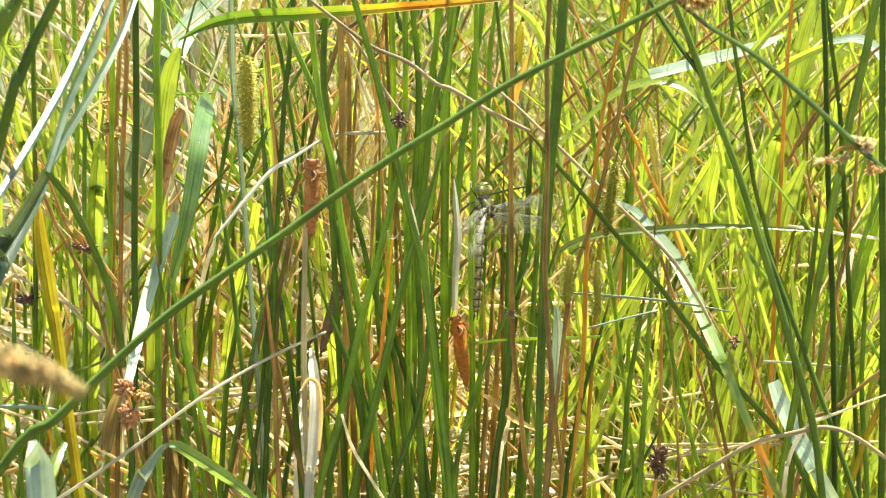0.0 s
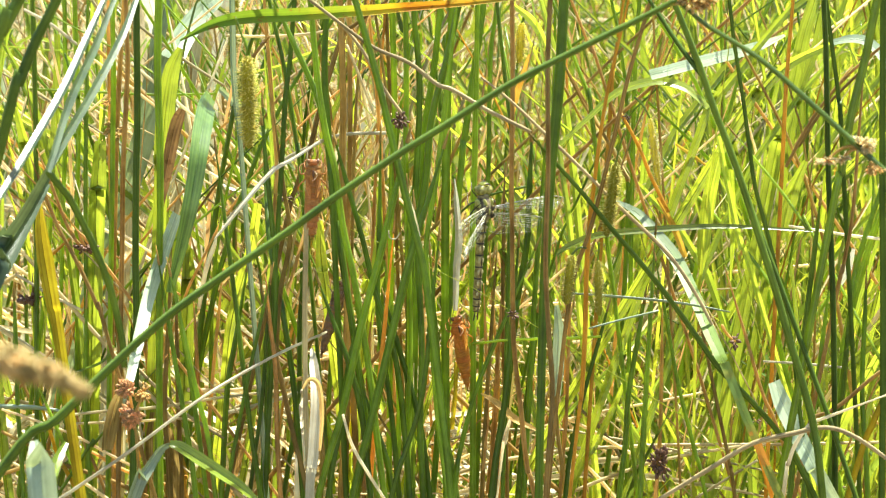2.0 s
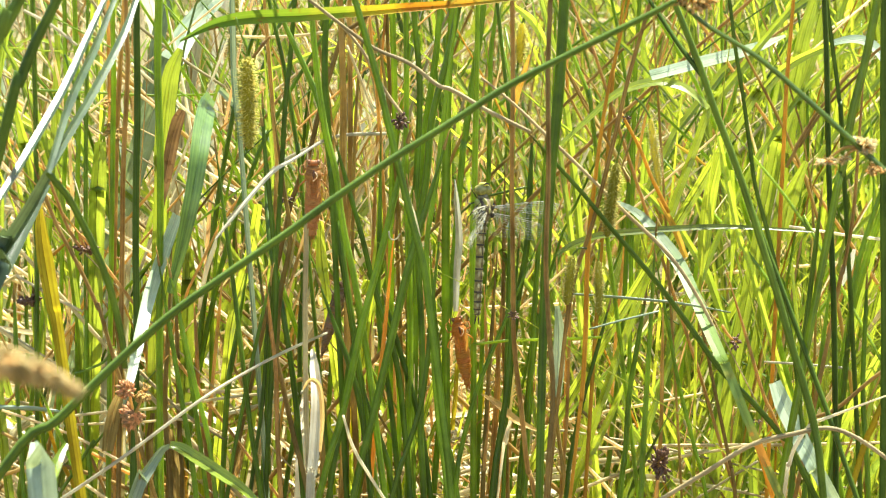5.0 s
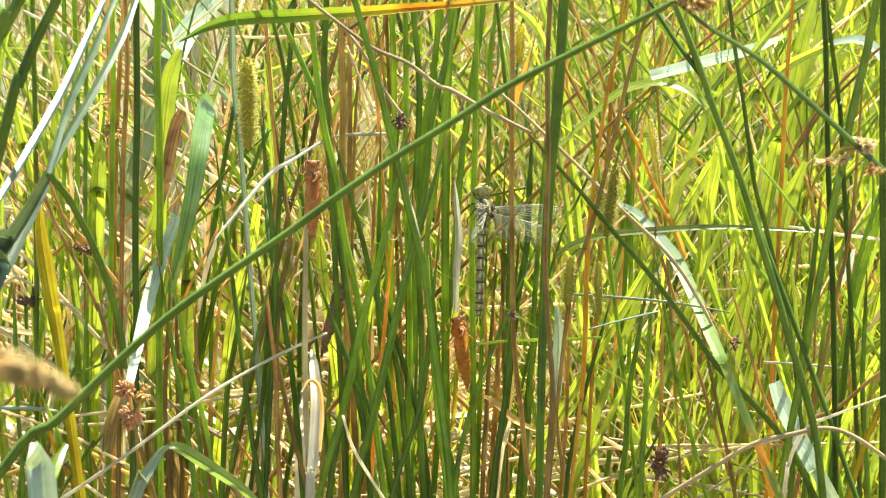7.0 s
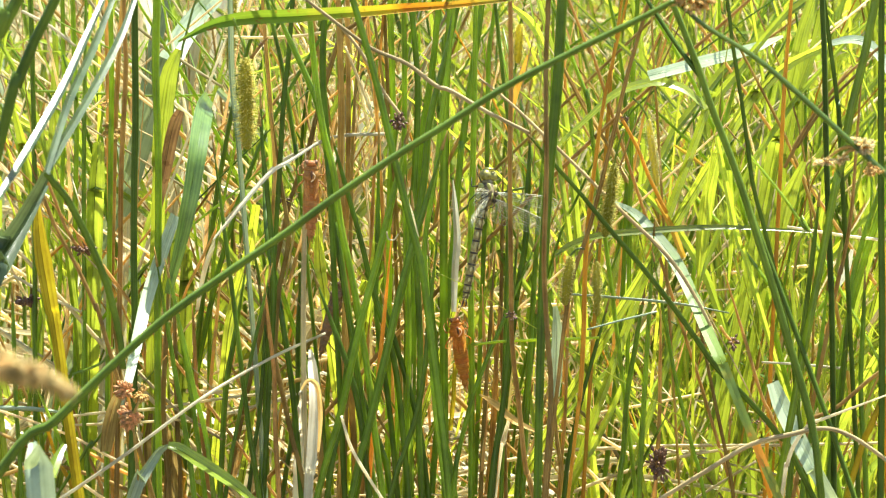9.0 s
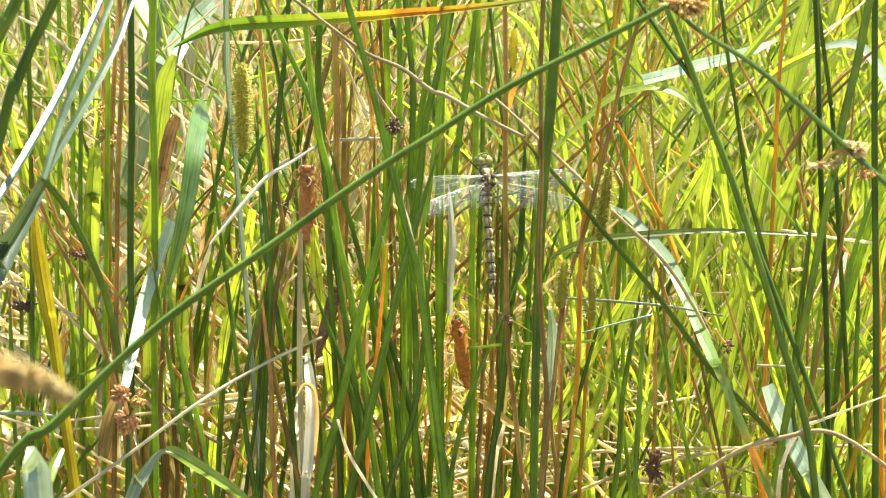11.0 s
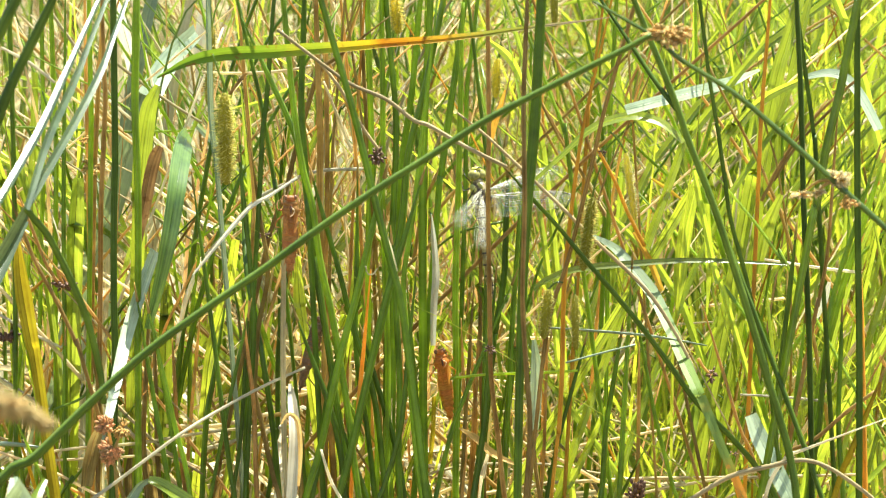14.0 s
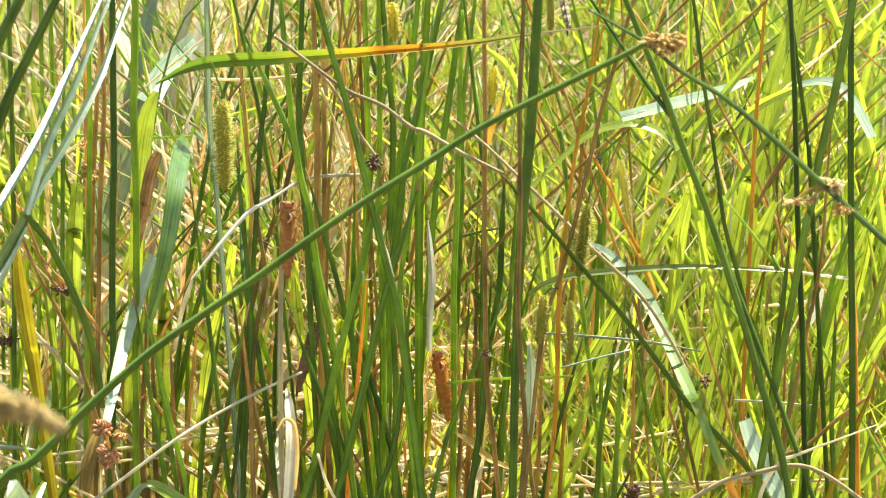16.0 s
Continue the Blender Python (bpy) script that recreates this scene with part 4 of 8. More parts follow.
stem("rush", (0.5, 2.7, 3.0, 3.1, 3.0, 3.0, 2.4), [(-0.0325, -0.0500, 0.4034), (-0.0396, -0.0501, 0.3772), (-0.0458, -0.0502, 0.3546), (-0.0509, -0.0503, 0.3204), (-0.0567, -0.0504, 0.2855), (-0.0777, -0.0343, 0.1285), (-0.0847, -0.0343, -0.0100)])
stem("rush", (0.5, 2.7, 3.0, 3.2, 3.2, 3.2, 2.6), [(-0.0622, -0.0600, 0.4015), (-0.0515, -0.0594, 0.3711), (-0.0456, -0.0591, 0.3542), (-0.0402, -0.0586, 0.3315), (-0.0357, -0.0578, 0.2882), (-0.0221, -0.0666, 0.1297), (-0.0176, -0.0666, -0.0100)])
stem("rushlit", (0.5, 3.0, 3.1, 3.3, 3.3, 2.6), [(-0.0182, -0.0201, 0.4394), (-0.0178, -0.0201, 0.4160), (-0.0168, -0.0199, 0.3588), (-0.0186, -0.0196, 0.2771), (-0.0214, -0.0063, 0.1247), (-0.0223, -0.0063, -0.0100)])
stem("rush", (0.5, 3.0, 3.1, 3.2, 3.2, 3.2, 2.6), [(-0.0147, -0.0302, 0.4334), (-0.0136, -0.0301, 0.4124), (-0.0109, -0.0298, 0.3612), (-0.0117, -0.0296, 0.3152), (-0.0101, -0.0294, 0.2799), (-0.0042, -0.0249, 0.1260), (-0.0023, -0.0249, -0.0100)])
stem("rushlit", (0.5, 2.5, 2.8, 3.0, 3.0, 2.4), [(-0.0302, -0.0000, 0.4018), (-0.0265, 0.0006, 0.3657), (-0.0224, 0.0012, 0.3250), (-0.0239, 0.0021, 0.2716), (-0.0274, -0.0043, 0.1222), (-0.0286, -0.0043, -0.0100)])
stem("rush", (0.5, 2.5, 2.7, 2.8, 3.0, 3.0, 2.4), [(-0.0309, -0.0198, 0.4647), (-0.0317, -0.0199, 0.4160), (-0.0324, -0.0201, 0.3703), (-0.0264, -0.0202, 0.3242), (-0.0223, -0.0204, 0.2771), (-0.0114, -0.0077, 0.1247), (-0.0078, -0.0077, -0.0100)])
stem("rush", (0.5, 2.4, 2.6, 2.8, 2.9, 2.9, 2.3), [(-0.0019, -0.0801, 0.4283), (-0.0065, -0.0799, 0.3842), (-0.0106, -0.0798, 0.3451), (-0.0188, -0.0797, 0.3170), (-0.0257, -0.0797, 0.2938), (-0.0650, -0.0740, 0.1322), (-0.0781, -0.0740, -0.0100)])
stem("rush", (0.5, 2.8, 2.9, 3.0, 3.0, 2.4), [(-0.0299, -0.0199, 0.3822), (-0.0235, -0.0198, 0.3588), (-0.0124, -0.0196, 0.3184), (-0.0068, -0.0194, 0.2771), (0.0101, -0.0155, 0.1247), (0.0157, -0.0155, -0.0100)])
stem("orange", (0.5, 2.2, 2.5, 2.5, 2.2, 2.2, 1.8), [(-0.0238, -0.0499, 0.4257), (-0.0286, -0.0501, 0.3772), (-0.0309, -0.0501, 0.3546), (-0.0332, -0.0502, 0.3318), (-0.0367, -0.0503, 0.2855), (-0.0463, -0.0316, 0.1285), (-0.0495, -0.0316, -0.0100)])
stem("tan", (0.5, 1.9, 1.9, 1.9, 1.9, 1.6), [(-0.0484, -0.0300, 0.4031), (-0.0478, -0.0301, 0.3726), (-0.0474, -0.0302, 0.3497), (-0.0498, -0.0304, 0.3152), (-0.0596, -0.0146, 0.1419), (-0.0629, -0.0146, -0.0100)])
stem("white", (1.3, 1.6, 1.6, 1.3), [(-0.0483, -0.0988, 0.3404), (-0.0438, -0.0985, 0.3251), (-0.0362, -0.0982, 0.3111), (-0.0268, -0.0979, 0.2957)])
leaf("white", (1.6, 4.6, 5.6, 5.4, 4.8, 4.2, 4.0, 3.2), [(-0.0634, -0.0830, 0.3693), (-0.0621, -0.0930, 0.3629), (-0.0605, -0.1080, 0.3527), (-0.0609, -0.1180, 0.3387), (-0.0624, -0.1280, 0.3193), (-0.0634, -0.1330, 0.3068), (-0.0716, -0.1366, 0.1313), (-0.0743, -0.1366, -0.0100)], -8, 12, 0.4)
leaf("tan", (0.8, 1.6, 2.2, 2.4, 2.2, 1.2), [(-0.0663, -0.1280, 0.3604), (-0.0639, -0.1280, 0.3643), (-0.0610, -0.1280, 0.3648), (-0.0583, -0.1280, 0.3604), (-0.0574, -0.1280, 0.3467), (-0.0585, -0.1280, 0.3302)], 0, 0, 0.3, "tan dead leaf curled over at its top")
leaf("white", (2.8, 5.1, 5.1, 5.1, 4.1), [(-0.0704, 0.0406, 0.3266), (-0.0717, 0.0226, 0.3074), (-0.0727, -0.0045, 0.2792), (-0.0772, -0.0189, 0.1256), (-0.0787, -0.0189, -0.0100)], -10, 0)
stem("tan", (0.5, 1.4, 2.2, 2.7, 2.7, 2.5, 2.5, 2.0), [(-0.1189, -0.0005, 0.3028), (-0.0798, -0.0004, 0.3285), (-0.0719, -0.0003, 0.3337), (-0.0645, -0.0004, 0.3296), (-0.0601, -0.0004, 0.3148), (-0.0621, -0.0007, 0.2716), (-0.0676, -0.0056, 0.1222), (-0.0695, -0.0056, -0.0100)])
leaf("yellow", (3.4, 4.0, 4.6, 4.6, 3.7), [(-0.0474, 0.0402, 0.3090), (-0.0498, 0.0403, 0.2851), (-0.0522, 0.0404, 0.2605), (-0.0639, 0.0294, 0.1172), (-0.0678, 0.0294, -0.0100)], -10, 24)
leaf("yellow", (2.9, 3.2, 3.4, 3.4, 2.8), [(0.0196, 0.0404, 0.3179), (0.0176, 0.0405, 0.2971), (0.0157, 0.0407, 0.2605), (0.0094, 0.0591, 0.1172), (0.0073, 0.0591, -0.0100)], 21, 5)
leaf("leaf", (2.9, 6.3, 4.6, 4.6, 3.7), [(-0.0624, 0.0299, 0.4084), (-0.0617, 0.0301, 0.3851), (-0.0584, 0.0304, 0.3587), (-0.0383, 0.0496, 0.1614), (-0.0317, 0.0496, -0.0100)], -0, -4)
leaf("leaf", (1.7, 5.7, 4.5), [(-0.0410, 0.0202, 0.3727), (-0.0381, 0.0201, 0.3800), (-0.0404, 0.0202, 0.3751)], 24, -0)
leaf("leaf", (2.3, 5.2, 3.4, 3.4, 2.8), [(-0.0331, 0.0398, 0.4238), (-0.0321, 0.0400, 0.4034), (-0.0356, 0.0402, 0.3800), (-0.0612, 0.0392, 0.1710), (-0.0698, 0.0392, -0.0100)], -19, 6)
stem("rushlit", (0.5, 2.6, 2.9, 3.1, 3.1, 2.5), [(-0.0563, 0.0501, 0.3591), (-0.0576, 0.0502, 0.3303), (-0.0593, 0.0502, 0.2945), (-0.0566, 0.0503, 0.2577), (-0.0480, 0.0616, 0.1160), (-0.0452, 0.0616, -0.0100)])
stem("rush", (1.1, 3.1, 3.3, 3.6, 3.5, 3.3, 3.3, 2.7), [(0.0273, 0.0272, 0.5718), (0.0202, 0.0266, 0.5214), (0.0175, 0.0263, 0.5015), (0.0152, 0.0261, 0.4858), (0.0102, 0.0257, 0.4499), (0.0079, 0.0254, 0.4268), (-0.0107, 0.0267, 0.1921), (-0.0170, 0.0267, -0.0100)])
stem("rush", (0.8, 2.3, 2.5, 2.6, 2.6, 2.6, 2.1), [(0.0404, 0.0279, 0.6353), (0.0270, 0.0289, 0.5206), (0.0237, 0.0292, 0.4921), (0.0227, 0.0297, 0.4345), (0.0211, 0.0301, 0.3909), (0.0146, 0.0414, 0.1759), (0.0124, 0.0414, -0.0100)])
stem("rushlit", (0.8, 2.0, 2.1, 2.2, 2.3, 2.3, 1.8), [(0.0202, -0.0018, 0.5767), (0.0278, -0.0011, 0.5083), (0.0312, -0.0008, 0.4773), (0.0338, -0.0005, 0.4518), (0.0326, -0.0001, 0.4060), (0.0276, -0.0139, 0.1827), (0.0259, -0.0139, -0.0100)])
leaf("leaf", (1.7, 4.3, 4.0, 1.2), [(0.0344, 0.0523, 0.5152), (0.0430, 0.0521, 0.5083), (0.0487, 0.0520, 0.5003), (0.0525, 0.0518, 0.4910)], -10, 5)
stem("rush", (1.7, 4.8, 5.1, 4.8, 4.3, 4.1, 3.9, 3.9, 3.1), [(0.0613, -0.1002, 0.6356), (0.0562, -0.1001, 0.5405), (0.0541, -0.1001, 0.5004), (0.0501, -0.1001, 0.4544), (0.0479, -0.1000, 0.4108), (0.0468, -0.1000, 0.3723), (0.0455, -0.0999, 0.2993), (0.0432, -0.0957, 0.1347), (0.0424, -0.0957, -0.0100)])
stem("brown", (0.8, 2.1, 2.2, 2.3, 2.4, 2.4, 2.4, 2.4, 2.4, 1.9), [(0.0517, -0.1080, 0.6003), (0.0496, -0.1086, 0.5421), (0.0485, -0.1089, 0.5101), (0.0490, -0.1094, 0.4618), (0.0479, -0.1098, 0.4184), (0.0497, -0.1102, 0.3829), (0.0515, -0.1105, 0.3526), (0.0485, -0.1110, 0.3021), (0.0405, -0.1005, 0.1359), (0.0379, -0.1005, -0.0100)])
stem("brown", (0.8, 2.2, 2.3, 2.3, 2.4, 2.5, 2.6, 2.7, 2.7, 2.7, 2.2), [(0.0317, -0.0618, 0.6217), (0.0326, -0.0611, 0.5344), (0.0330, -0.0607, 0.4934), (0.0326, -0.0604, 0.4521), (0.0334, -0.0599, 0.3908), (0.0340, -0.0597, 0.3655), (0.0374, -0.0595, 0.3344), (0.0408, -0.0592, 0.3031), (0.0453, -0.0591, 0.2859), (0.0790, -0.0656, 0.1287), (0.0903, -0.0656, -0.0100)])
stem("brown", (0.8, 1.8, 2.0, 2.1, 2.1, 2.1, 2.1, 2.0, 2.0, 2.0, 1.6), [(0.1210, -0.0818, 0.6214), (0.0976, -0.0811, 0.5375), (0.0878, -0.0808, 0.5023), (0.0811, -0.0806, 0.4724), (0.0743, -0.0804, 0.4436), (0.0696, -0.0802, 0.4257), (0.0612, -0.0800, 0.3981), (0.0550, -0.0796, 0.3451), (0.0503, -0.0791, 0.2938), (0.0384, -0.0806, 0.1322), (0.0344, -0.0806, -0.0100)])
stem("orange", (0.5, 1.3, 1.7, 2.1, 2.4, 2.4, 2.3, 1.8, 1.8, 1.5), [(0.0948, -0.0709, 0.5692), (0.0859, -0.0707, 0.5278), (0.0776, -0.0705, 0.4897), (0.0720, -0.0703, 0.4471), (0.0690, -0.0701, 0.4125), (0.0682, -0.0699, 0.3735), (0.0667, -0.0697, 0.3426), (0.0642, -0.0696, 0.3200), (0.0477, -0.0659, 0.1440), (0.0422, -0.0659, -0.0100)])
stem("grey", (1.1, 1.3, 1.6, 1.7, 1.8, 1.9, 1.7, 1.6), [(0.0178, -0.0718, 0.4992), (0.0313, -0.0716, 0.4883), (0.0475, -0.0713, 0.4727), (0.0671, -0.0710, 0.4535), (0.0834, -0.0707, 0.4369), (0.1081, -0.0702, 0.4125), (0.1214, -0.0699, 0.3930), (0.1331, -0.0695, 0.3707)])
leaf("leaf", (2.0, 3.1, 4.5, 5.2, 5.2, 4.5, 3.4), [(0.0559, -0.0115, 0.4544), (0.0719, -0.0043, 0.4678), (0.0860, 0.0018, 0.4791), (0.1023, 0.0044, 0.4840), (0.1112, 0.0042, 0.4838), (0.1212, 0.0023, 0.4802), (0.1305, -0.0021, 0.4719)], 44, 0, 0.12)
stem("tan", (1.4, 1.5, 1.6, 1.7), [(0.0568, 0.0298, 0.4949), (0.0696, 0.0299, 0.4691), (0.0825, 0.0299, 0.4490), (0.0927, 0.0299, 0.4287)])
stem("tan", (1.4, 1.6, 1.7), [(0.0613, 0.0414, 0.4846), (0.0743, 0.0410, 0.4616), (0.0890, 0.0406, 0.4355)])
stem("tan", (1.4, 1.4, 1.4), [(0.0603, 0.0512, 0.4743), (0.0704, 0.0509, 0.4554), (0.0820, 0.0506, 0.4365)])
stem("brown", (0.8, 1.4, 1.6, 1.7, 1.7, 1.4), [(0.0451, 0.0303, 0.5681), (0.0636, 0.0302, 0.5206), (0.0737, 0.0302, 0.4949), (0.0824, 0.0301, 0.4720), (0.1626, 0.0413, 0.2124), (0.1893, 0.0413, -0.0100)])
stem("rushlit", (0.8, 2.0, 2.2, 2.3, 2.3, 1.8), [(0.0317, 0.0195, 0.5811), (0.0635, 0.0197, 0.4966), (0.0721, 0.0198, 0.4738), (0.0751, 0.0198, 0.4537), (0.1053, 0.0282, 0.2042), (0.1153, 0.0282, -0.0100)])
leaf("leaf", (0.7, 1.4, 1.8, 2.3, 2.1, 2.0), [(0.0065, 0.0210, 0.5814), (0.0656, 0.0206, 0.5221), (0.0803, 0.0206, 0.5074), (0.0922, 0.0205, 0.4971), (0.1030, 0.0205, 0.4852), (0.1172, 0.0204, 0.4680)], 21, -6)
stem("rushlit", (0.8, 2.1, 2.2, 2.3, 2.3, 1.9), [(0.1040, 0.0490, 0.6270), (0.0984, 0.0495, 0.5175), (0.0965, 0.0497, 0.4800), (0.0958, 0.0499, 0.4306), (0.0931, 0.0377, 0.1938), (0.0922, 0.0377, -0.0100)])
stem("tan", (0.8, 1.1, 1.3, 1.4, 1.4, 1.1), [(0.0995, 0.0382, 0.6213), (0.1050, 0.0391, 0.5133), (0.1068, 0.0394, 0.4789), (0.1095, 0.0396, 0.4442), (0.1247, 0.0223, 0.1999), (0.1298, 0.0223, -0.0100)])
stem("orange", (0.8, 1.4, 1.7, 2.0, 2.0, 1.6), [(0.1027, 0.0329, 0.6126), (0.0890, 0.0315, 0.5149), (0.0851, 0.0312, 0.4863), (0.0833, 0.0308, 0.4605), (0.0691, 0.0281, 0.2072), (0.0644, 0.0281, -0.0100)])
stem("orange", (1.7, 1.8, 1.9, 2.0), [(0.0885, 0.0194, 0.4652), (0.0977, 0.0196, 0.4480), (0.1035, 0.0197, 0.4336), (0.1127, 0.0199, 0.4148)])
leaf("orange", (1.4, 3.4, 2.9), [(0.1075, 0.0302, 0.4200), (0.1157, 0.0301, 0.4055), (0.1221, 0.0299, 0.3895)], 21, -18)
stem("leafg", (1.2, 1.3, 1.4), [(0.0069, 0.0500, 0.4072), (0.0190, 0.0500, 0.4160), (0.0419, 0.0500, 0.4219)])
stem("leafg", (1.4, 1.6, 1.6, 1.4), [(0.0142, -0.0301, 0.3589), (0.0323, -0.0301, 0.3609), (0.0601, -0.0301, 0.3618), (0.0773, -0.0301, 0.3626)])
stem("rush", (0.5, 3.3, 3.4, 3.5, 3.6, 3.6, 2.9), [(0.0443, 0.0300, 0.4557), (0.0429, 0.0300, 0.4258), (0.0416, 0.0300, 0.3968), (0.0374, 0.0300, 0.3705), (0.0347, 0.0300, 0.3470), (0.0162, 0.0161, 0.1561), (0.0100, 0.0161, -0.0100)])
stem("rushlit", (0.5, 2.5, 2.7, 2.9, 3.1, 3.1, 2.4), [(0.0511, 0.0102, 0.4597), (0.0482, 0.0101, 0.4154), (0.0456, 0.0099, 0.3750), (0.0430, 0.0097, 0.3225), (0.0403, 0.0095, 0.2688), (0.0344, -0.0077, 0.1210), (0.0324, -0.0077, -0.0100)])
stem("rush", (0.5, 2.5, 3.0, 3.2, 3.2, 3.2, 2.6), [(0.0369, -0.0402, 0.4165), (0.0335, -0.0397, 0.3721), (0.0308, -0.0393, 0.3379), (0.0267, -0.0390, 0.3092), (0.0234, -0.0387, 0.2827), (0.0077, -0.0271, 0.1272), (0.0025, -0.0271, -0.0100)])
stem("rushlit", (0.5, 3.1, 3.2, 3.3, 3.3, 2.7), [(0.0483, 0.0198, 0.3700), (0.0459, 0.0197, 0.3493), (0.0418, 0.0194, 0.3141), (0.0377, 0.0191, 0.2660), (0.0274, 0.0280, 0.1197), (0.0240, 0.0280, -0.0100)])
stem("rush", (0.5, 2.3, 2.4, 2.5, 2.6, 2.8, 2.8, 2.2), [(0.0474, -0.0198, 0.4101), (0.0282, -0.0207, 0.3640), (0.0213, -0.0210, 0.3473), (0.0151, -0.0213, 0.3300), (0.0079, -0.0219, 0.3010), (0.0051, -0.0224, 0.2771), (-0.0095, -0.0143, 0.1247), (-0.0144, -0.0143, -0.0100)])
stem("rush", (0.5, 2.3, 2.4, 2.4, 2.5, 2.5, 2.0), [(-0.0075, -0.0001, 0.4044), (-0.0040, 0.0007, 0.3593), (-0.0017, 0.0012, 0.3308), (0.0017, 0.0018, 0.3016), (0.0068, 0.0023, 0.2716), (0.0277, -0.0089, 0.1222), (0.0347, -0.0089, -0.0100)])
leaf("yellow", (2.3, 2.6, 2.8), [(0.0063, 0.0196, 0.3376), (0.0057, 0.0195, 0.3200), (0.0040, 0.0194, 0.3022)], 23, 11)
stem("tan", (0.5, 1.7, 1.8, 2.0, 2.0, 1.6), [(0.0201, 0.0203, 0.3781), (0.0211, 0.0207, 0.3493), (0.0223, 0.0213, 0.3141), (0.0190, 0.0220, 0.2660), (0.0106, 0.0387, 0.1197), (0.0079, 0.0387, -0.0100)])
stem("tan", (0.5, 1.7, 1.9, 2.0, 2.0, 1.6), [(0.0230, 0.0300, 0.3970), (0.0252, 0.0306, 0.3587), (0.0276, 0.0312, 0.3174), (0.0220, 0.0319, 0.2633), (0.0096, 0.0285, 0.1185), (0.0055, 0.0285, -0.0100)])
stem("brown", (0.5, 2.0, 2.1, 2.3, 2.3, 1.8), [(0.0306, 0.0295, 0.4383), (0.0302, 0.0300, 0.3997), (0.0298, 0.0306, 0.3587), (0.0310, 0.0311, 0.3174), (0.0354, 0.0129, 0.1429), (0.0369, 0.0129, -0.0100)])
leaf("tan", (0.8, 3.9, 4.4, 1.1), [(0.0184, -0.0290, 0.3334), (0.0268, -0.0289, 0.3282), (0.0352, -0.0288, 0.3204), (0.0478, -0.0286, 0.3138)], 30, 20)
leaf("straw", (1.1, 2.8, 1.1, 1.1, 0.9), [(0.0340, -0.0196, 0.3213), (0.0304, -0.0195, 0.3068), (0.0276, -0.0195, 0.2865), (0.0102, -0.0366, 0.1289), (0.0044, -0.0366, -0.0100)], -22, 4)
leaf("leafg", (1.1, 4.0, 4.6, 3.4, 3.4, 2.7), [(0.0216, 0.0301, 0.4113), (0.0274, 0.0300, 0.3968), (0.0354, 0.0298, 0.3828), (0.0403, 0.0298, 0.3778), (0.1763, 0.0449, 0.1700), (0.2216, 0.0449, -0.0100)], -18, -3)
leaf("leaf", (1.4, 4.5, 2.3, 2.3, 1.8), [(0.0287, 0.0201, 0.3858), (0.0239, 0.0202, 0.3756), (0.0194, 0.0203, 0.3654), (-0.0536, 0.0243, 0.1644), (-0.0779, 0.0243, -0.0100)], -1, 22)
leaf("leaf", (1.7, 5.1, 2.9, 2.9, 2.3), [(0.0131, 0.0301, 0.3778), (0.0080, 0.0302, 0.3690), (0.0046, 0.0302, 0.3587), (-0.0493, 0.0124, 0.1614), (-0.0672, 0.0124, -0.0100)], 10, -17)
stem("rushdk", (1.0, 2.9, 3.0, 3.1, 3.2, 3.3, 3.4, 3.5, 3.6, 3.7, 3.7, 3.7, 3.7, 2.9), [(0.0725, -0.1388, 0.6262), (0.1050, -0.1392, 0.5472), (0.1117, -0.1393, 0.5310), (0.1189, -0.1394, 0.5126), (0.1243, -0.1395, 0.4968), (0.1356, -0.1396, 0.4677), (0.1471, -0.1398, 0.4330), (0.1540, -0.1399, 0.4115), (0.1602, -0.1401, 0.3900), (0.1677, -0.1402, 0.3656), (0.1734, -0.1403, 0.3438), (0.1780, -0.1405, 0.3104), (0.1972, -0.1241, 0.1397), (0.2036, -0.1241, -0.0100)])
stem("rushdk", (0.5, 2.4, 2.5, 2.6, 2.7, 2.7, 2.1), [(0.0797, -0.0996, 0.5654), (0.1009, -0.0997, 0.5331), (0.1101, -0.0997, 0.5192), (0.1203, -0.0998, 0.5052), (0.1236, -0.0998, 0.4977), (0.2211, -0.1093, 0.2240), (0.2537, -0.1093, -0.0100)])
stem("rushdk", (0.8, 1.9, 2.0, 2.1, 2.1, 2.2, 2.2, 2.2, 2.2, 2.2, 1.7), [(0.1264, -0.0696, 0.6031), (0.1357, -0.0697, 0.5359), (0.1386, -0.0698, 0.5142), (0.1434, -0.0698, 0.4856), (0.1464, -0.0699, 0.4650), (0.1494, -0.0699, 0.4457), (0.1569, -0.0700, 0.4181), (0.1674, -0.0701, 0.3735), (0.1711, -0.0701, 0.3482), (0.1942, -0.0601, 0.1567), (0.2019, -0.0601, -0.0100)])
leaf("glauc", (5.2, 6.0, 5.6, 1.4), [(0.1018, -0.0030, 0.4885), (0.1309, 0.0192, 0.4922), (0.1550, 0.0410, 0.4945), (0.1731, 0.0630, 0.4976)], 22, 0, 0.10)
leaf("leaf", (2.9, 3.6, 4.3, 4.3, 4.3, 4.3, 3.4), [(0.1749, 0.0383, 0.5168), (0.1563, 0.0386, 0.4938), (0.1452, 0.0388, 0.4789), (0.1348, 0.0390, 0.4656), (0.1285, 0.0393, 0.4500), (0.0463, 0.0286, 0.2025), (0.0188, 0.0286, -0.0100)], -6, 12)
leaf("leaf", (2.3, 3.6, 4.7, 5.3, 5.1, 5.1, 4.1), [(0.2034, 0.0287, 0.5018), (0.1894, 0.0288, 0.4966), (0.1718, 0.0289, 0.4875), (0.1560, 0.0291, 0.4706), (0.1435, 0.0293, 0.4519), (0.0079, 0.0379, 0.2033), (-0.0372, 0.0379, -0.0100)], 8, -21)
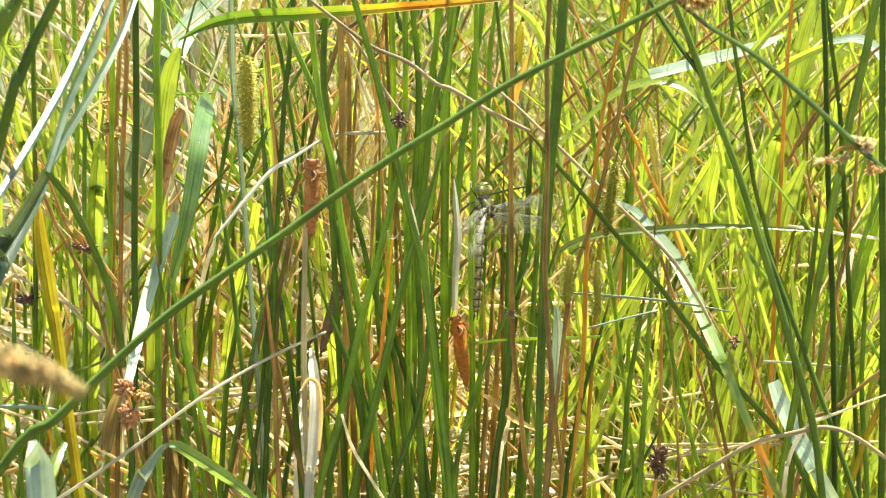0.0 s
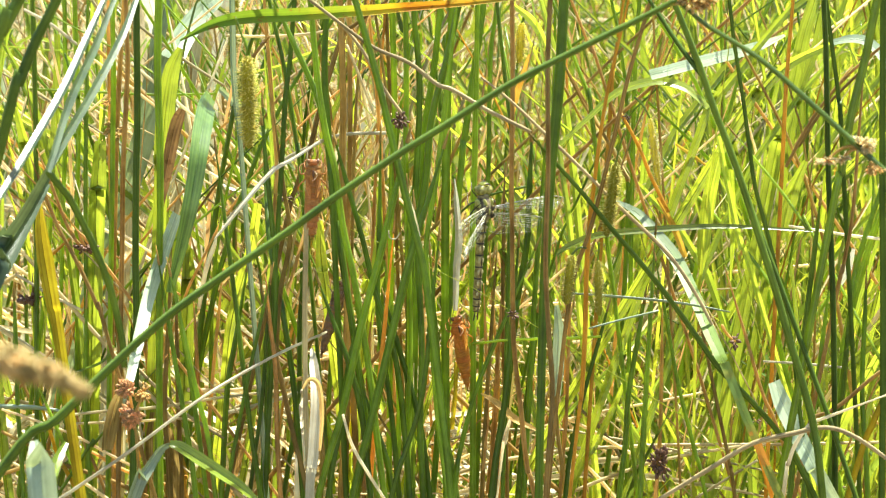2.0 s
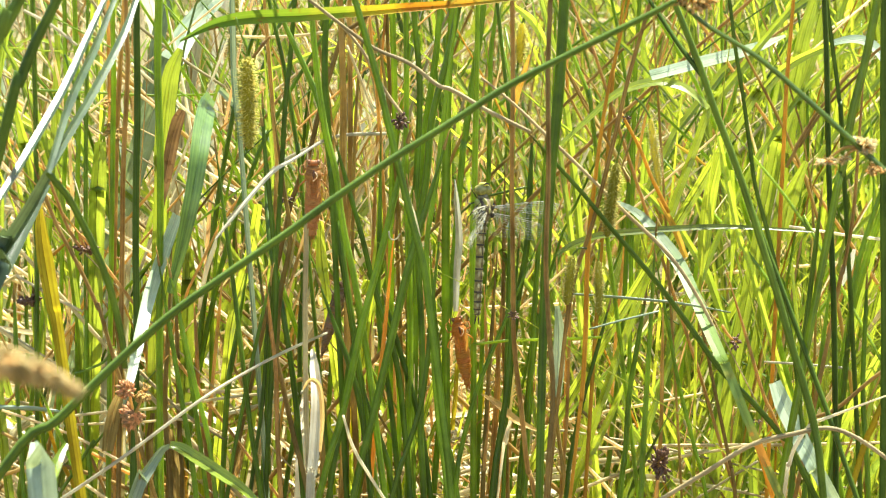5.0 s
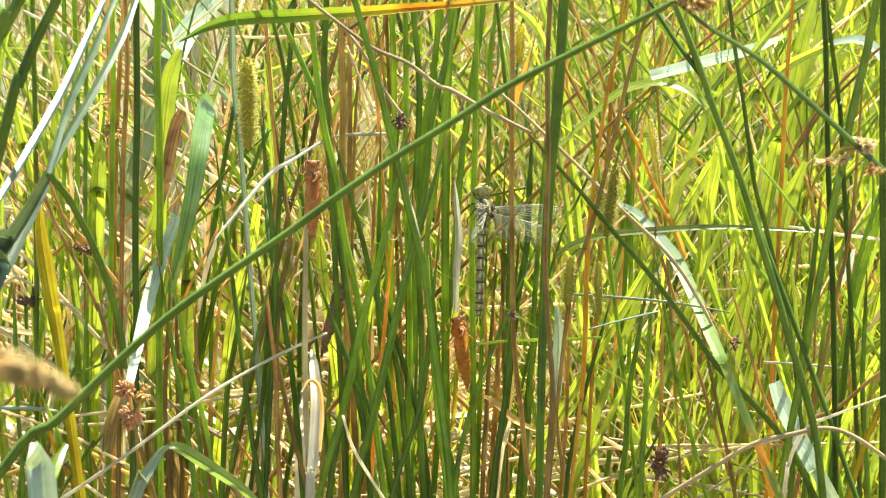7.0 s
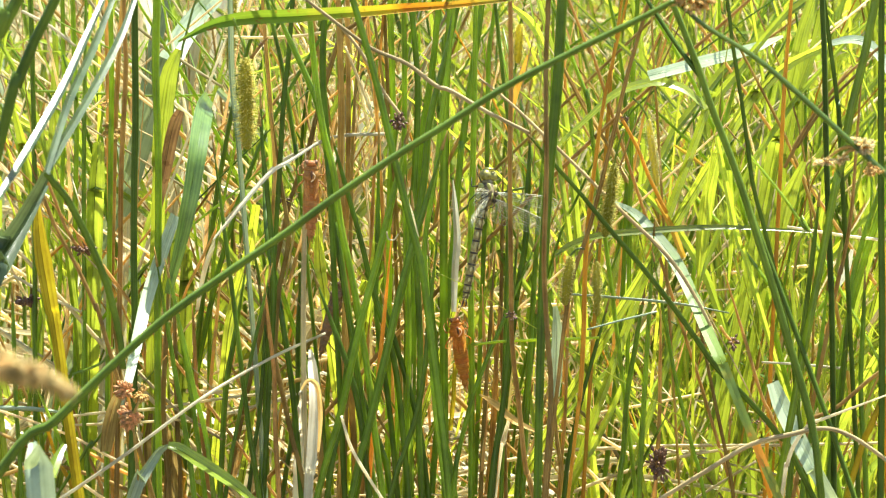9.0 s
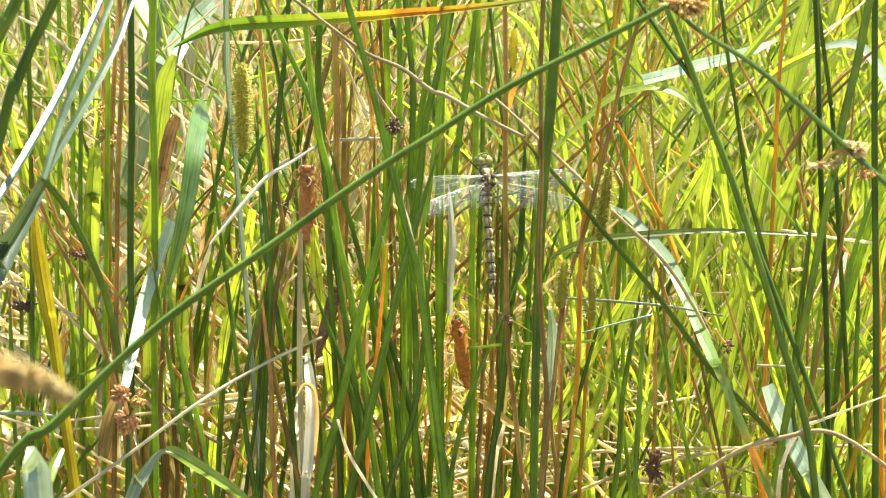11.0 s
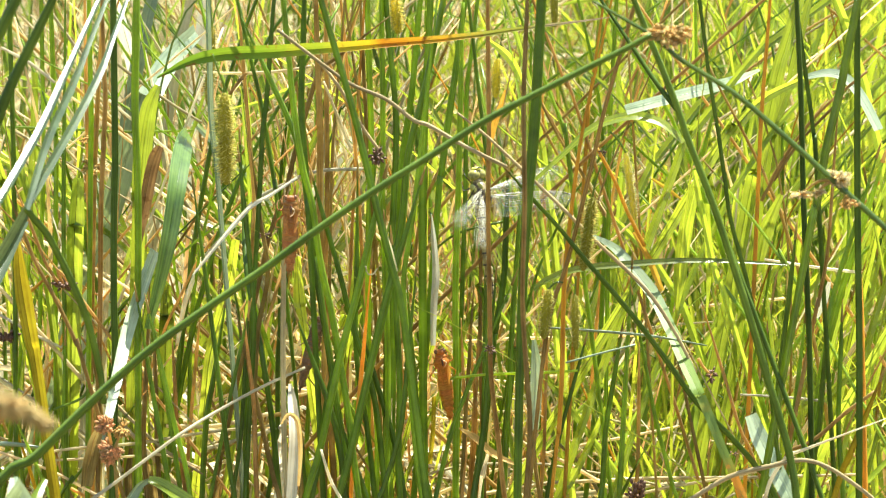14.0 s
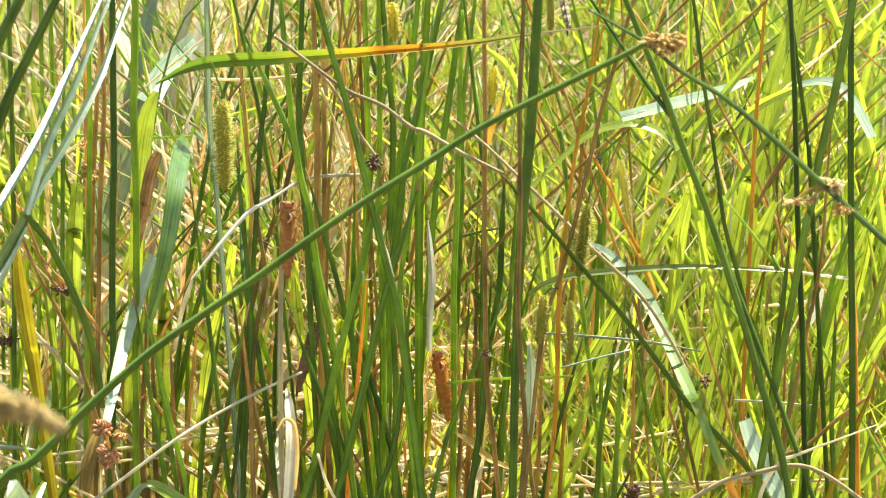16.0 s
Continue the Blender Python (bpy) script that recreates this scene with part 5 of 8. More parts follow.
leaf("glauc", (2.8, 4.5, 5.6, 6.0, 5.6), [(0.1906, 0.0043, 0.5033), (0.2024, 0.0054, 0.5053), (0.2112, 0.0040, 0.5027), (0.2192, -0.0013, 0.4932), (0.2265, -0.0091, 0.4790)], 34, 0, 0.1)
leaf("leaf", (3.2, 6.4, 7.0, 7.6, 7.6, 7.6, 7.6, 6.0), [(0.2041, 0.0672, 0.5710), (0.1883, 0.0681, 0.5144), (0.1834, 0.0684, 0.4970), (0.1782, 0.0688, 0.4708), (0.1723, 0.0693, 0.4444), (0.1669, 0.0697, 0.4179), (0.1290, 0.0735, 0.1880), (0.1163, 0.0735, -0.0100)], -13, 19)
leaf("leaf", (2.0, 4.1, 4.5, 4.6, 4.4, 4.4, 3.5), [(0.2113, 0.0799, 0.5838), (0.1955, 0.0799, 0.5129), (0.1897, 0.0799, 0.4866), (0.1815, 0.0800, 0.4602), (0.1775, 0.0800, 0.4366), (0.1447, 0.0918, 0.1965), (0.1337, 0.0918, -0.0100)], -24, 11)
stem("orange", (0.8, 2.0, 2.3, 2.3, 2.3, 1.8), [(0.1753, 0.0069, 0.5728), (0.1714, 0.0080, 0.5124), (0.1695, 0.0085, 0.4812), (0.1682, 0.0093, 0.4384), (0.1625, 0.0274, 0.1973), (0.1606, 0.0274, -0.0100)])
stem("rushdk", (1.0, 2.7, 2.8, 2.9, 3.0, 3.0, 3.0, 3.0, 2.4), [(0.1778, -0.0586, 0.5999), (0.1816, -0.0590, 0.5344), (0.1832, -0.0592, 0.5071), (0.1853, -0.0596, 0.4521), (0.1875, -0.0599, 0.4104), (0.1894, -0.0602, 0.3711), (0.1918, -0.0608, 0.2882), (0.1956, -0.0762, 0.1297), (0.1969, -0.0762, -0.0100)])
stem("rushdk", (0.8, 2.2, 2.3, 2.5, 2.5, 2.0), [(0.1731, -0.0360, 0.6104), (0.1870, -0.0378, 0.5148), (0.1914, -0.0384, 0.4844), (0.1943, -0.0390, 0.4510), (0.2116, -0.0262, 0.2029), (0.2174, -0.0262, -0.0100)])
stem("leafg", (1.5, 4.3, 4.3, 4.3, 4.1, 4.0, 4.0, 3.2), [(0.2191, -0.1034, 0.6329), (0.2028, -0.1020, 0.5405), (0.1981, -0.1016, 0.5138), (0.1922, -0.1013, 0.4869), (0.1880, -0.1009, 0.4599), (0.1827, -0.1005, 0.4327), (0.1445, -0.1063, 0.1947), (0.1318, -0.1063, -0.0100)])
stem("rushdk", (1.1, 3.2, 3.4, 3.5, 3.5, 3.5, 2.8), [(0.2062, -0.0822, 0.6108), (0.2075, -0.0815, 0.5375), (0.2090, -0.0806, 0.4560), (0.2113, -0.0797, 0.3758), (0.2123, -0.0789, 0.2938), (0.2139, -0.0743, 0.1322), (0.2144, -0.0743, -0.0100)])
stem("rushlit", (0.5, 3.6, 3.8, 4.1, 3.9, 3.8, 3.8, 3.1), [(0.2326, 0.0096, 0.4658), (0.2234, 0.0098, 0.4356), (0.2121, 0.0100, 0.3981), (0.2035, 0.0102, 0.3634), (0.1985, 0.0104, 0.3283), (0.1958, 0.0106, 0.2931), (0.1856, -0.0039, 0.1319), (0.1822, -0.0039, -0.0100)])
stem("rush", (0.5, 2.5, 2.8, 3.0, 3.0, 2.4), [(0.2285, 0.0009, 0.4696), (0.2174, 0.0004, 0.4318), (0.2056, -0.0001, 0.3917), (0.2021, -0.0006, 0.3570), (0.1858, 0.0116, 0.1606), (0.1804, 0.0116, -0.0100)])
stem("brown", (1.4, 1.5, 1.6, 1.7), [(0.2181, -0.0303, 0.5118), (0.1966, -0.0302, 0.4932), (0.1805, -0.0302, 0.4728), (0.1671, -0.0301, 0.4476)])
stem("brown", (1.4, 1.5, 1.7), [(0.2084, -0.0186, 0.4976), (0.1868, -0.0189, 0.4752), (0.1739, -0.0192, 0.4556)])
stem("brown", (0.5, 1.6, 1.8, 2.0, 2.2, 2.2, 1.8), [(0.2023, -0.0499, 0.5017), (0.2002, -0.0500, 0.4640), (0.1982, -0.0500, 0.4278), (0.1938, -0.0500, 0.3998), (0.1903, -0.0500, 0.3829), (0.1545, -0.0471, 0.1723), (0.1425, -0.0471, -0.0100)])
leaf("leaf", (2.8, 8.2, 2.3), [(0.1811, 0.0204, 0.4408), (0.1738, 0.0202, 0.4221), (0.1697, 0.0200, 0.4003)], 0, 10)
leaf("leaf", (5.1, 7.3, 6.8, 0.8), [(0.1372, 0.0098, 0.4470), (0.1324, 0.0099, 0.4241), (0.1299, 0.0100, 0.4010), (0.1284, 0.0101, 0.3816)], 10, 0)
leaf("leaf", (4.6, 4.0, 0.9), [(0.1444, 0.0395, 0.4326), (0.1466, 0.0399, 0.4034), (0.1458, 0.0404, 0.3747)], -23, -15)
leaf("leafg", (2.3, 3.0, 3.2, 2.8, 2.8, 2.3), [(0.1371, 0.0190, 0.4537), (0.1432, 0.0195, 0.4249), (0.1492, 0.0200, 0.3989), (0.1582, 0.0205, 0.3727), (0.2153, 0.0361, 0.1677), (0.2344, 0.0361, -0.0100)], -1, 13)
leaf("turning", (1.1, 4.6, 6.8, 6.8, 6.2, 6.2, 5.4, 4.2, 3.3, 2.6), [(0.0843, -0.0020, 0.4258), (0.0966, -0.0099, 0.4200), (0.1061, -0.0227, 0.4108), (0.1144, -0.0355, 0.4017), (0.1213, -0.0532, 0.3893), (0.1274, -0.0715, 0.3767), (0.1335, -0.0898, 0.3644), (0.1412, -0.1142, 0.3484), (0.2168, -0.1154, 0.1568), (0.2420, -0.1154, -0.0100)], 36, -34, 0.08, "arching green leaf turning orange, sky sheen painted pale at its top")
stem("orange", (0.5, 2.2, 2.3, 2.5, 2.5, 2.0), [(0.1340, -0.0406, 0.3608), (0.1484, -0.0412, 0.3250), (0.1519, -0.0413, 0.3164), (0.1554, -0.0415, 0.3063), (0.2033, -0.0443, 0.1379), (0.2193, -0.0443, -0.0100)])
leaf("leaf", (2.0, 3.4, 3.6, 3.4, 2.8, 2.0, 0.9), [(0.0553, -0.0300, 0.4039), (0.0622, -0.0300, 0.4087), (0.0760, -0.0300, 0.4137), (0.1009, -0.0300, 0.4163), (0.1286, -0.0300, 0.4179), (0.1508, -0.0300, 0.4176), (0.1812, -0.0300, 0.4156)], 35, 0)
stem("rushdk", (0.5, 2.1, 2.3, 2.5, 2.7, 2.8, 2.9, 3.0, 3.0, 3.0, 3.0, 3.0, 2.4), [(0.0374, -0.0913, 0.4791), (0.0538, -0.0910, 0.4606), (0.0659, -0.0908, 0.4470), (0.0773, -0.0905, 0.4328), (0.0930, -0.0902, 0.4141), (0.1045, -0.0900, 0.3998), (0.1182, -0.0897, 0.3810), (0.1319, -0.0894, 0.3615), (0.1484, -0.0891, 0.3442), (0.1623, -0.0888, 0.3275), (0.1735, -0.0885, 0.3084), (0.2548, -0.1022, 0.1388), (0.2820, -0.1022, -0.0100)])
stem("glauc", (1.1, 1.5, 1.4, 0.8), [(0.0590, -0.0620, 0.3918), (0.0863, -0.0620, 0.3898), (0.1137, -0.0620, 0.3870), (0.1388, -0.0620, 0.3823)])
stem("glauc", (1.0, 1.2, 1.0), [(0.0706, -0.0500, 0.3711), (0.0869, -0.0500, 0.3756), (0.1048, -0.0500, 0.3801)])
stem("white", (1.4, 1.5, 1.6, 1.7), [(0.1715, 0.0002, 0.4118), (0.1870, 0.0001, 0.4095), (0.2011, 0.0001, 0.4072), (0.2203, 0.0001, 0.4049)])
stem("leafg", (0.5, 1.7, 1.8, 1.9, 1.9, 1.9, 1.6), [(0.1396, -0.0209, 0.4658), (0.1569, -0.0206, 0.4443), (0.1682, -0.0204, 0.4301), (0.1796, -0.0202, 0.4131), (0.1868, -0.0200, 0.4017), (0.3007, -0.0289, 0.1808), (0.3386, -0.0289, -0.0100)])
stem("rushdk", (0.5, 2.8, 3.0, 3.3, 3.3, 2.6), [(0.1837, -0.0405, 0.4373), (0.1808, -0.0401, 0.4089), (0.1773, -0.0397, 0.3749), (0.1743, -0.0392, 0.3379), (0.1623, -0.0498, 0.1521), (0.1582, -0.0498, -0.0100)])
stem("rush", (0.5, 2.2, 2.5, 2.7, 2.7, 2.2), [(0.2076, -0.0300, 0.3936), (0.2073, -0.0300, 0.3726), (0.2068, -0.0300, 0.3325), (0.2107, -0.0299, 0.2799), (0.2200, -0.0129, 0.1260), (0.2231, -0.0129, -0.0100)])
stem("orange", (0.5, 2.2, 2.5, 2.8, 2.8, 2.2), [(0.2135, -0.0204, 0.4725), (0.2161, -0.0201, 0.4245), (0.2175, -0.0200, 0.3989), (0.2191, -0.0198, 0.3646), (0.2267, -0.0123, 0.1641), (0.2292, -0.0123, -0.0100)])
leaf("white", (1.7, 3.9, 1.7), [(0.2031, -0.0100, 0.4024), (0.2005, -0.0101, 0.3924), (0.1962, -0.0101, 0.3824)], -1, 22)
leaf("glauc", (6.0, 8.6, 8.8, 7.6, 6.4, 5.0, 4.0), [(0.1617, -0.0471, 0.3439), (0.1653, -0.0557, 0.3350), (0.1705, -0.0652, 0.3252), (0.1795, -0.0816, 0.3087), (0.1878, -0.0944, 0.2960), (0.2749, -0.0877, 0.1332), (0.3039, -0.0877, -0.0100)], -4, 6, 0.12)
stem("grey", (2.1, 2.2, 2.4, 2.4, 2.4, 2.2, 2.1, 2.1, 2.1), [(0.0928, -0.1192, 0.2985), (0.1061, -0.1192, 0.3065), (0.1253, -0.1193, 0.3187), (0.1459, -0.1194, 0.3314), (0.1646, -0.1195, 0.3364), (0.1805, -0.1195, 0.3394), (0.1940, -0.1195, 0.3353), (0.2097, -0.1194, 0.3243), (0.2184, -0.1193, 0.3165)])
stem("white", (0.5, 1.6, 1.9, 2.1, 2.1, 2.1, 2.1, 1.7), [(0.2210, -0.1103, 0.3572), (0.1819, -0.1104, 0.3421), (0.1747, -0.1104, 0.3393), (0.1676, -0.1105, 0.3294), (0.1641, -0.1106, 0.3188), (0.1617, -0.1107, 0.3021), (0.1421, -0.1242, 0.1359), (0.1356, -0.1242, -0.0100)])
stem("yellow", (0.5, 2.4, 3.2, 3.0, 3.0, 2.4), [(0.2237, -0.0797, 0.3743), (0.2164, -0.0795, 0.3549), (0.2074, -0.0792, 0.3310), (0.1984, -0.0788, 0.3028), (0.1551, -0.0896, 0.1363), (0.1407, -0.0896, -0.0100)])
stem("brown", (1.9, 2.1, 2.1, 1.9), [(0.2212, -0.0593, 0.3582), (0.2077, -0.0591, 0.3480), (0.1915, -0.0589, 0.3338), (0.1778, -0.0588, 0.3281)])
leaf("leaf", (1.7, 5.1, 3.9), [(0.2241, 0.0002, 0.3570), (0.2122, 0.0002, 0.3497), (0.2019, 0.0002, 0.3390)], 24, -7)
stem("white", (1.1, 1.3, 1.4), [(0.1600, 0.0004, 0.3425), (0.1798, 0.0004, 0.3413), (0.2025, 0.0005, 0.3390)])
stem("straw", (1.4, 1.4, 1.4), [(0.1282, 0.0202, 0.2660), (0.1453, 0.0202, 0.2771), (0.1595, 0.0201, 0.2860)])
stem("rush", (0.5, 2.0, 2.1, 2.2, 2.2, 2.2, 1.8), [(0.1028, -0.0301, 0.4076), (0.1107, -0.0297, 0.3663), (0.1160, -0.0295, 0.3383), (0.1248, -0.0292, 0.3037), (0.1307, -0.0290, 0.2799), (0.1620, -0.0202, 0.1260), (0.1725, -0.0202, -0.0100)])
stem("brown", (0.5, 1.7, 1.8, 1.9, 2.0, 2.0, 1.6), [(0.1246, 0.0003, 0.3807), (0.1302, 0.0006, 0.3541), (0.1362, 0.0010, 0.3250), (0.1438, 0.0015, 0.2898), (0.1469, 0.0017, 0.2716), (0.1677, 0.0086, 0.1222), (0.1746, 0.0086, -0.0100)])
stem("brown", (0.5, 1.7, 1.7, 1.7, 1.7, 1.3), [(0.1398, -0.0001, 0.3917), (0.1514, -0.0008, 0.3541), (0.1603, -0.0013, 0.3250), (0.1721, -0.0018, 0.2957), (0.2259, -0.0046, 0.1331), (0.2438, -0.0046, -0.0100)])
stem("rushlit", (0.5, 2.3, 2.5, 2.8, 2.8, 2.2), [(0.2033, -0.0004, 0.3794), (0.2021, -0.0008, 0.3593), (0.1999, -0.0014, 0.3250), (0.1950, -0.0021, 0.2898), (0.1764, -0.0197, 0.1304), (0.1703, -0.0197, -0.0100)])
stem("rush", (0.5, 2.3, 2.5, 2.8, 2.8, 2.2), [(0.1909, -0.0201, 0.3910), (0.1876, -0.0205, 0.3588), (0.1841, -0.0208, 0.3242), (0.1793, -0.0214, 0.2771), (0.1667, -0.0396, 0.1247), (0.1625, -0.0396, -0.0100)])
leaf("leaf", (1.4, 3.1, 3.8, 3.4, 3.4, 2.7), [(0.0936, 0.0299, 0.3293), (0.0865, 0.0298, 0.3115), (0.0766, 0.0298, 0.2907), (0.0652, 0.0297, 0.2698), (-0.0010, 0.0493, 0.1214), (-0.0231, 0.0493, -0.0100)], 1, -7)
stem("rush", (0.5, 2.5, 2.7, 2.8, 3.0, 3.0, 2.4), [(0.0995, -0.0298, 0.3859), (0.0962, -0.0294, 0.3640), (0.0915, -0.0289, 0.3325), (0.0898, -0.0284, 0.3037), (0.0872, -0.0280, 0.2799), (0.0735, -0.0121, 0.1260), (0.0689, -0.0121, -0.0100)])
stem("rush", (0.5, 2.2, 2.5, 2.7, 2.7, 2.2), [(0.1041, -0.0300, 0.4206), (0.1017, -0.0300, 0.3726), (0.0999, -0.0300, 0.3354), (0.0976, -0.0300, 0.2799), (0.0925, -0.0478, 0.1260), (0.0908, -0.0478, -0.0100)])
stem("rush", (0.5, 2.0, 2.2, 2.3, 2.5, 2.5, 2.0), [(0.0829, -0.0098, 0.3773), (0.0776, -0.0096, 0.3564), (0.0693, -0.0092, 0.3246), (0.0639, -0.0090, 0.2984), (0.0612, -0.0087, 0.2744), (0.0474, -0.0128, 0.1235), (0.0428, -0.0128, -0.0100)])
stem("tan", (0.5, 2.0, 2.1, 2.3, 2.3, 1.8), [(0.1103, 0.0206, 0.3653), (0.1102, 0.0211, 0.3376), (0.1100, 0.0217, 0.3022), (0.1081, 0.0224, 0.2660), (0.1018, 0.0187, 0.1197), (0.0997, 0.0187, -0.0100)])
stem("straw", (1.7, 1.8, 1.9, 2.0), [(0.0624, 0.0408, 0.3030), (0.0769, 0.0408, 0.2956), (0.0944, 0.0409, 0.2851), (0.1119, 0.0410, 0.2761)])
stem("straw", (1.7, 1.9, 2.0), [(0.0658, 0.0521, 0.2824), (0.0804, 0.0524, 0.2674), (0.0922, 0.0527, 0.2523)])
stem("grey", (1.7, 1.9, 2.0), [(0.0685, 0.0517, 0.3064), (0.0831, 0.0520, 0.2915), (0.1038, 0.0526, 0.2583)])
stem("white", (1.8, 1.8, 1.8, 1.7, 1.7, 1.6, 1.5, 1.2), [(-0.1954, -0.1150, 0.2950), (-0.1789, -0.1150, 0.3058), (-0.1572, -0.1150, 0.3208), (-0.1436, -0.1150, 0.3308), (-0.1172, -0.1050, 0.3487), (-0.0992, -0.0850, 0.3559), (-0.0782, -0.0650, 0.3631), (-0.0573, -0.0450, 0.3682)])
leaf("leafg", (2.1, 4.7, 6.3, 6.7, 5.9, 3.7), [(-0.0851, -0.0986, 0.2929), (-0.0953, -0.0988, 0.3032), (-0.1039, -0.0988, 0.3097), (-0.1173, -0.0990, 0.3189), (-0.1259, -0.0990, 0.3245), (-0.1312, -0.0991, 0.3262)], -42, 0)
leaf("glauc", (3.2, 4.8, 6.4, 7.5, 7.5, 7.5, 6.0), [(-0.1317, -0.0899, 0.3232), (-0.1356, -0.0919, 0.3212), (-0.1407, -0.0987, 0.3146), (-0.1452, -0.1054, 0.3081), (-0.1490, -0.1142, 0.2996), (-0.2098, -0.1181, 0.1348), (-0.2300, -0.1181, -0.0100)], 34, 0)
leaf("glauc", (3.0, 8.0, 11.0, 12.0, 12.0, 9.0), [(-0.1709, -0.3500, 0.3936), (-0.1692, -0.3600, 0.3890), (-0.1665, -0.3750, 0.3839), (-0.1634, -0.3900, 0.3748), (-0.15, -0.40, 0.12), (-0.14, -0.40, -0.0100)], 6, 0, 0.2)
leaf("leafg", (2.0, 5.0, 5.5, 5.0, 4.0), [(-0.1665, -0.2500, 0.3666), (-0.1692, -0.2600, 0.3623), (-0.1719, -0.2700, 0.3553), (-0.1742, -0.2800, 0.3453), (-0.20, -0.29, 0.10), (-0.20, -0.29, -0.0100)], 5, 18)
stem("straw", (1.4, 1.5, 1.5, 1.6, 1.7), [(-0.2200, -0.0191, 0.3228), (-0.2033, -0.0191, 0.3170), (-0.1838, -0.0190, 0.3092), (-0.1643, -0.0188, 0.2981), (-0.1503, -0.0188, 0.2908)])
stem("tan", (1.7, 1.7, 1.7), [(-0.2214, -0.0082, 0.3086), (-0.2102, -0.0081, 0.3027), (-0.1962, -0.0080, 0.2969)])
stem("straw", (1.4, 1.5, 1.7, 1.5, 1.4), [(-0.1882, -0.0001, 0.3148), (-0.1712, -0.0001, 0.3168), (-0.1428, -0.0001, 0.3191), (-0.1088, -0.0001, 0.3244), (-0.0747, -0.0001, 0.3279)])
stem("straw", (1.4, 1.4, 1.4, 1.4), [(-0.1864, 0.0100, 0.3078), (-0.1522, 0.0100, 0.3093), (-0.1294, 0.0100, 0.3101), (-0.1095, 0.0101, 0.3019)])
stem("grey", (1.7, 1.7, 1.7, 1.7), [(-0.1538, -0.0002, 0.3396), (-0.1427, -0.0002, 0.3279), (-0.1287, -0.0002, 0.3148), (-0.1104, -0.0003, 0.3030)])
stem("straw", (1.7, 1.8, 1.9), [(-0.1805, -0.0295, 0.2892), (-0.1667, -0.0294, 0.2790), (-0.1555, -0.0294, 0.2718)])
leaf("glauc", (1.6, 2.4, 2.2, 0.8), [(-0.1476, -0.0801, 0.3730), (-0.1518, -0.0802, 0.3507), (-0.1578, -0.0803, 0.3338), (-0.1643, -0.0804, 0.3192)], 0, 0)
stem("brown", (0.5, 2.5, 2.7, 2.8, 2.8, 2.2), [(-0.1355, 0.0000, 0.4014), (-0.1381, -0.0004, 0.3541), (-0.1400, -0.0007, 0.3191), (-0.1378, -0.0012, 0.2716), (-0.1322, -0.0089, 0.1222), (-0.1303, -0.0089, -0.0100)])
stem("brown", (0.5, 2.8, 2.8, 2.8, 2.8, 2.3), [(-0.1352, 0.0200, 0.3824), (-0.1347, 0.0201, 0.3376), (-0.1343, 0.0202, 0.3022), (-0.1334, 0.0203, 0.2660), (-0.1302, 0.0092, 0.1197), (-0.1292, 0.0092, -0.0100)])
stem("tan", (0.5, 1.7, 1.8, 2.0, 2.0, 1.6), [(-0.1589, 0.0211, 0.3256), (-0.1565, 0.0216, 0.2963), (-0.1555, 0.0218, 0.2845), (-0.1541, 0.0221, 0.2660), (-0.1447, 0.0056, 0.1197), (-0.1416, 0.0056, -0.0100)])
stem("leafg", (1.4, 1.5, 1.7), [(-0.1850, -0.0007, 0.3366), (-0.1708, -0.0006, 0.3425), (-0.1650, -0.0005, 0.3506)])
stem("glauc", (2.8, 2.5, 1.1), [(-0.2236, -0.0010, 0.3197), (-0.2052, -0.0010, 0.3191), (-0.1882, -0.0011, 0.3168)])
stem("rush", (0.5, 2.8, 2.9, 3.0, 3.0, 2.4), [(-0.1400, -0.0099, 0.3803), (-0.1411, -0.0097, 0.3564), (-0.1427, -0.0094, 0.3217), (-0.1451, -0.0091, 0.2744), (-0.1512, -0.0258, 0.1235), (-0.1533, -0.0258, -0.0100)])
stem("rushlit", (0.5, 2.3, 2.3, 2.3, 2.3, 1.8), [(-0.1783, 0.0002, 0.3766), (-0.1790, 0.0005, 0.3541), (-0.1802, 0.0008, 0.3191), (-0.1777, 0.0013, 0.2716), (-0.1711, -0.0015, 0.1222), (-0.1689, -0.0015, -0.0100)])
stem("rushlit", (0.5, 2.0, 2.1, 2.3, 2.3, 1.8), [(-0.2038, -0.0202, 0.3409), (-0.1935, -0.0203, 0.3155), (-0.1841, -0.0203, 0.2923), (-0.1760, -0.0204, 0.2719), (-0.1276, -0.0379, 0.1223), (-0.1114, -0.0379, -0.0100)])
stem("rush", (0.5, 2.3, 2.3, 2.3, 2.3, 1.8), [(-0.2145, -0.0002, 0.3807), (-0.2142, -0.0003, 0.3593), (-0.2137, -0.0006, 0.3191), (-0.2118, -0.0010, 0.2716), (-0.2071, -0.0130, 0.1222), (-0.2055, -0.0130, -0.0100)])
stem("rushlit", (0.5, 2.3, 2.4, 2.6, 2.6, 2.0), [(-0.2071, 0.0202, 0.3805), (-0.2064, 0.0204, 0.3493), (-0.2057, 0.0207, 0.3141), (-0.2033, 0.0209, 0.2904), (-0.1901, 0.0049, 0.1307), (-0.1857, 0.0049, -0.0100)])
stem("yellow", (0.5, 1.7, 2.0, 2.3, 2.3, 1.8), [(-0.2088, 0.0202, 0.3304), (-0.2002, 0.0203, 0.3022), (-0.1948, 0.0204, 0.2845), (-0.1851, 0.0204, 0.2660), (-0.1221, 0.0305, 0.1197), (-0.1010, 0.0305, -0.0100)])
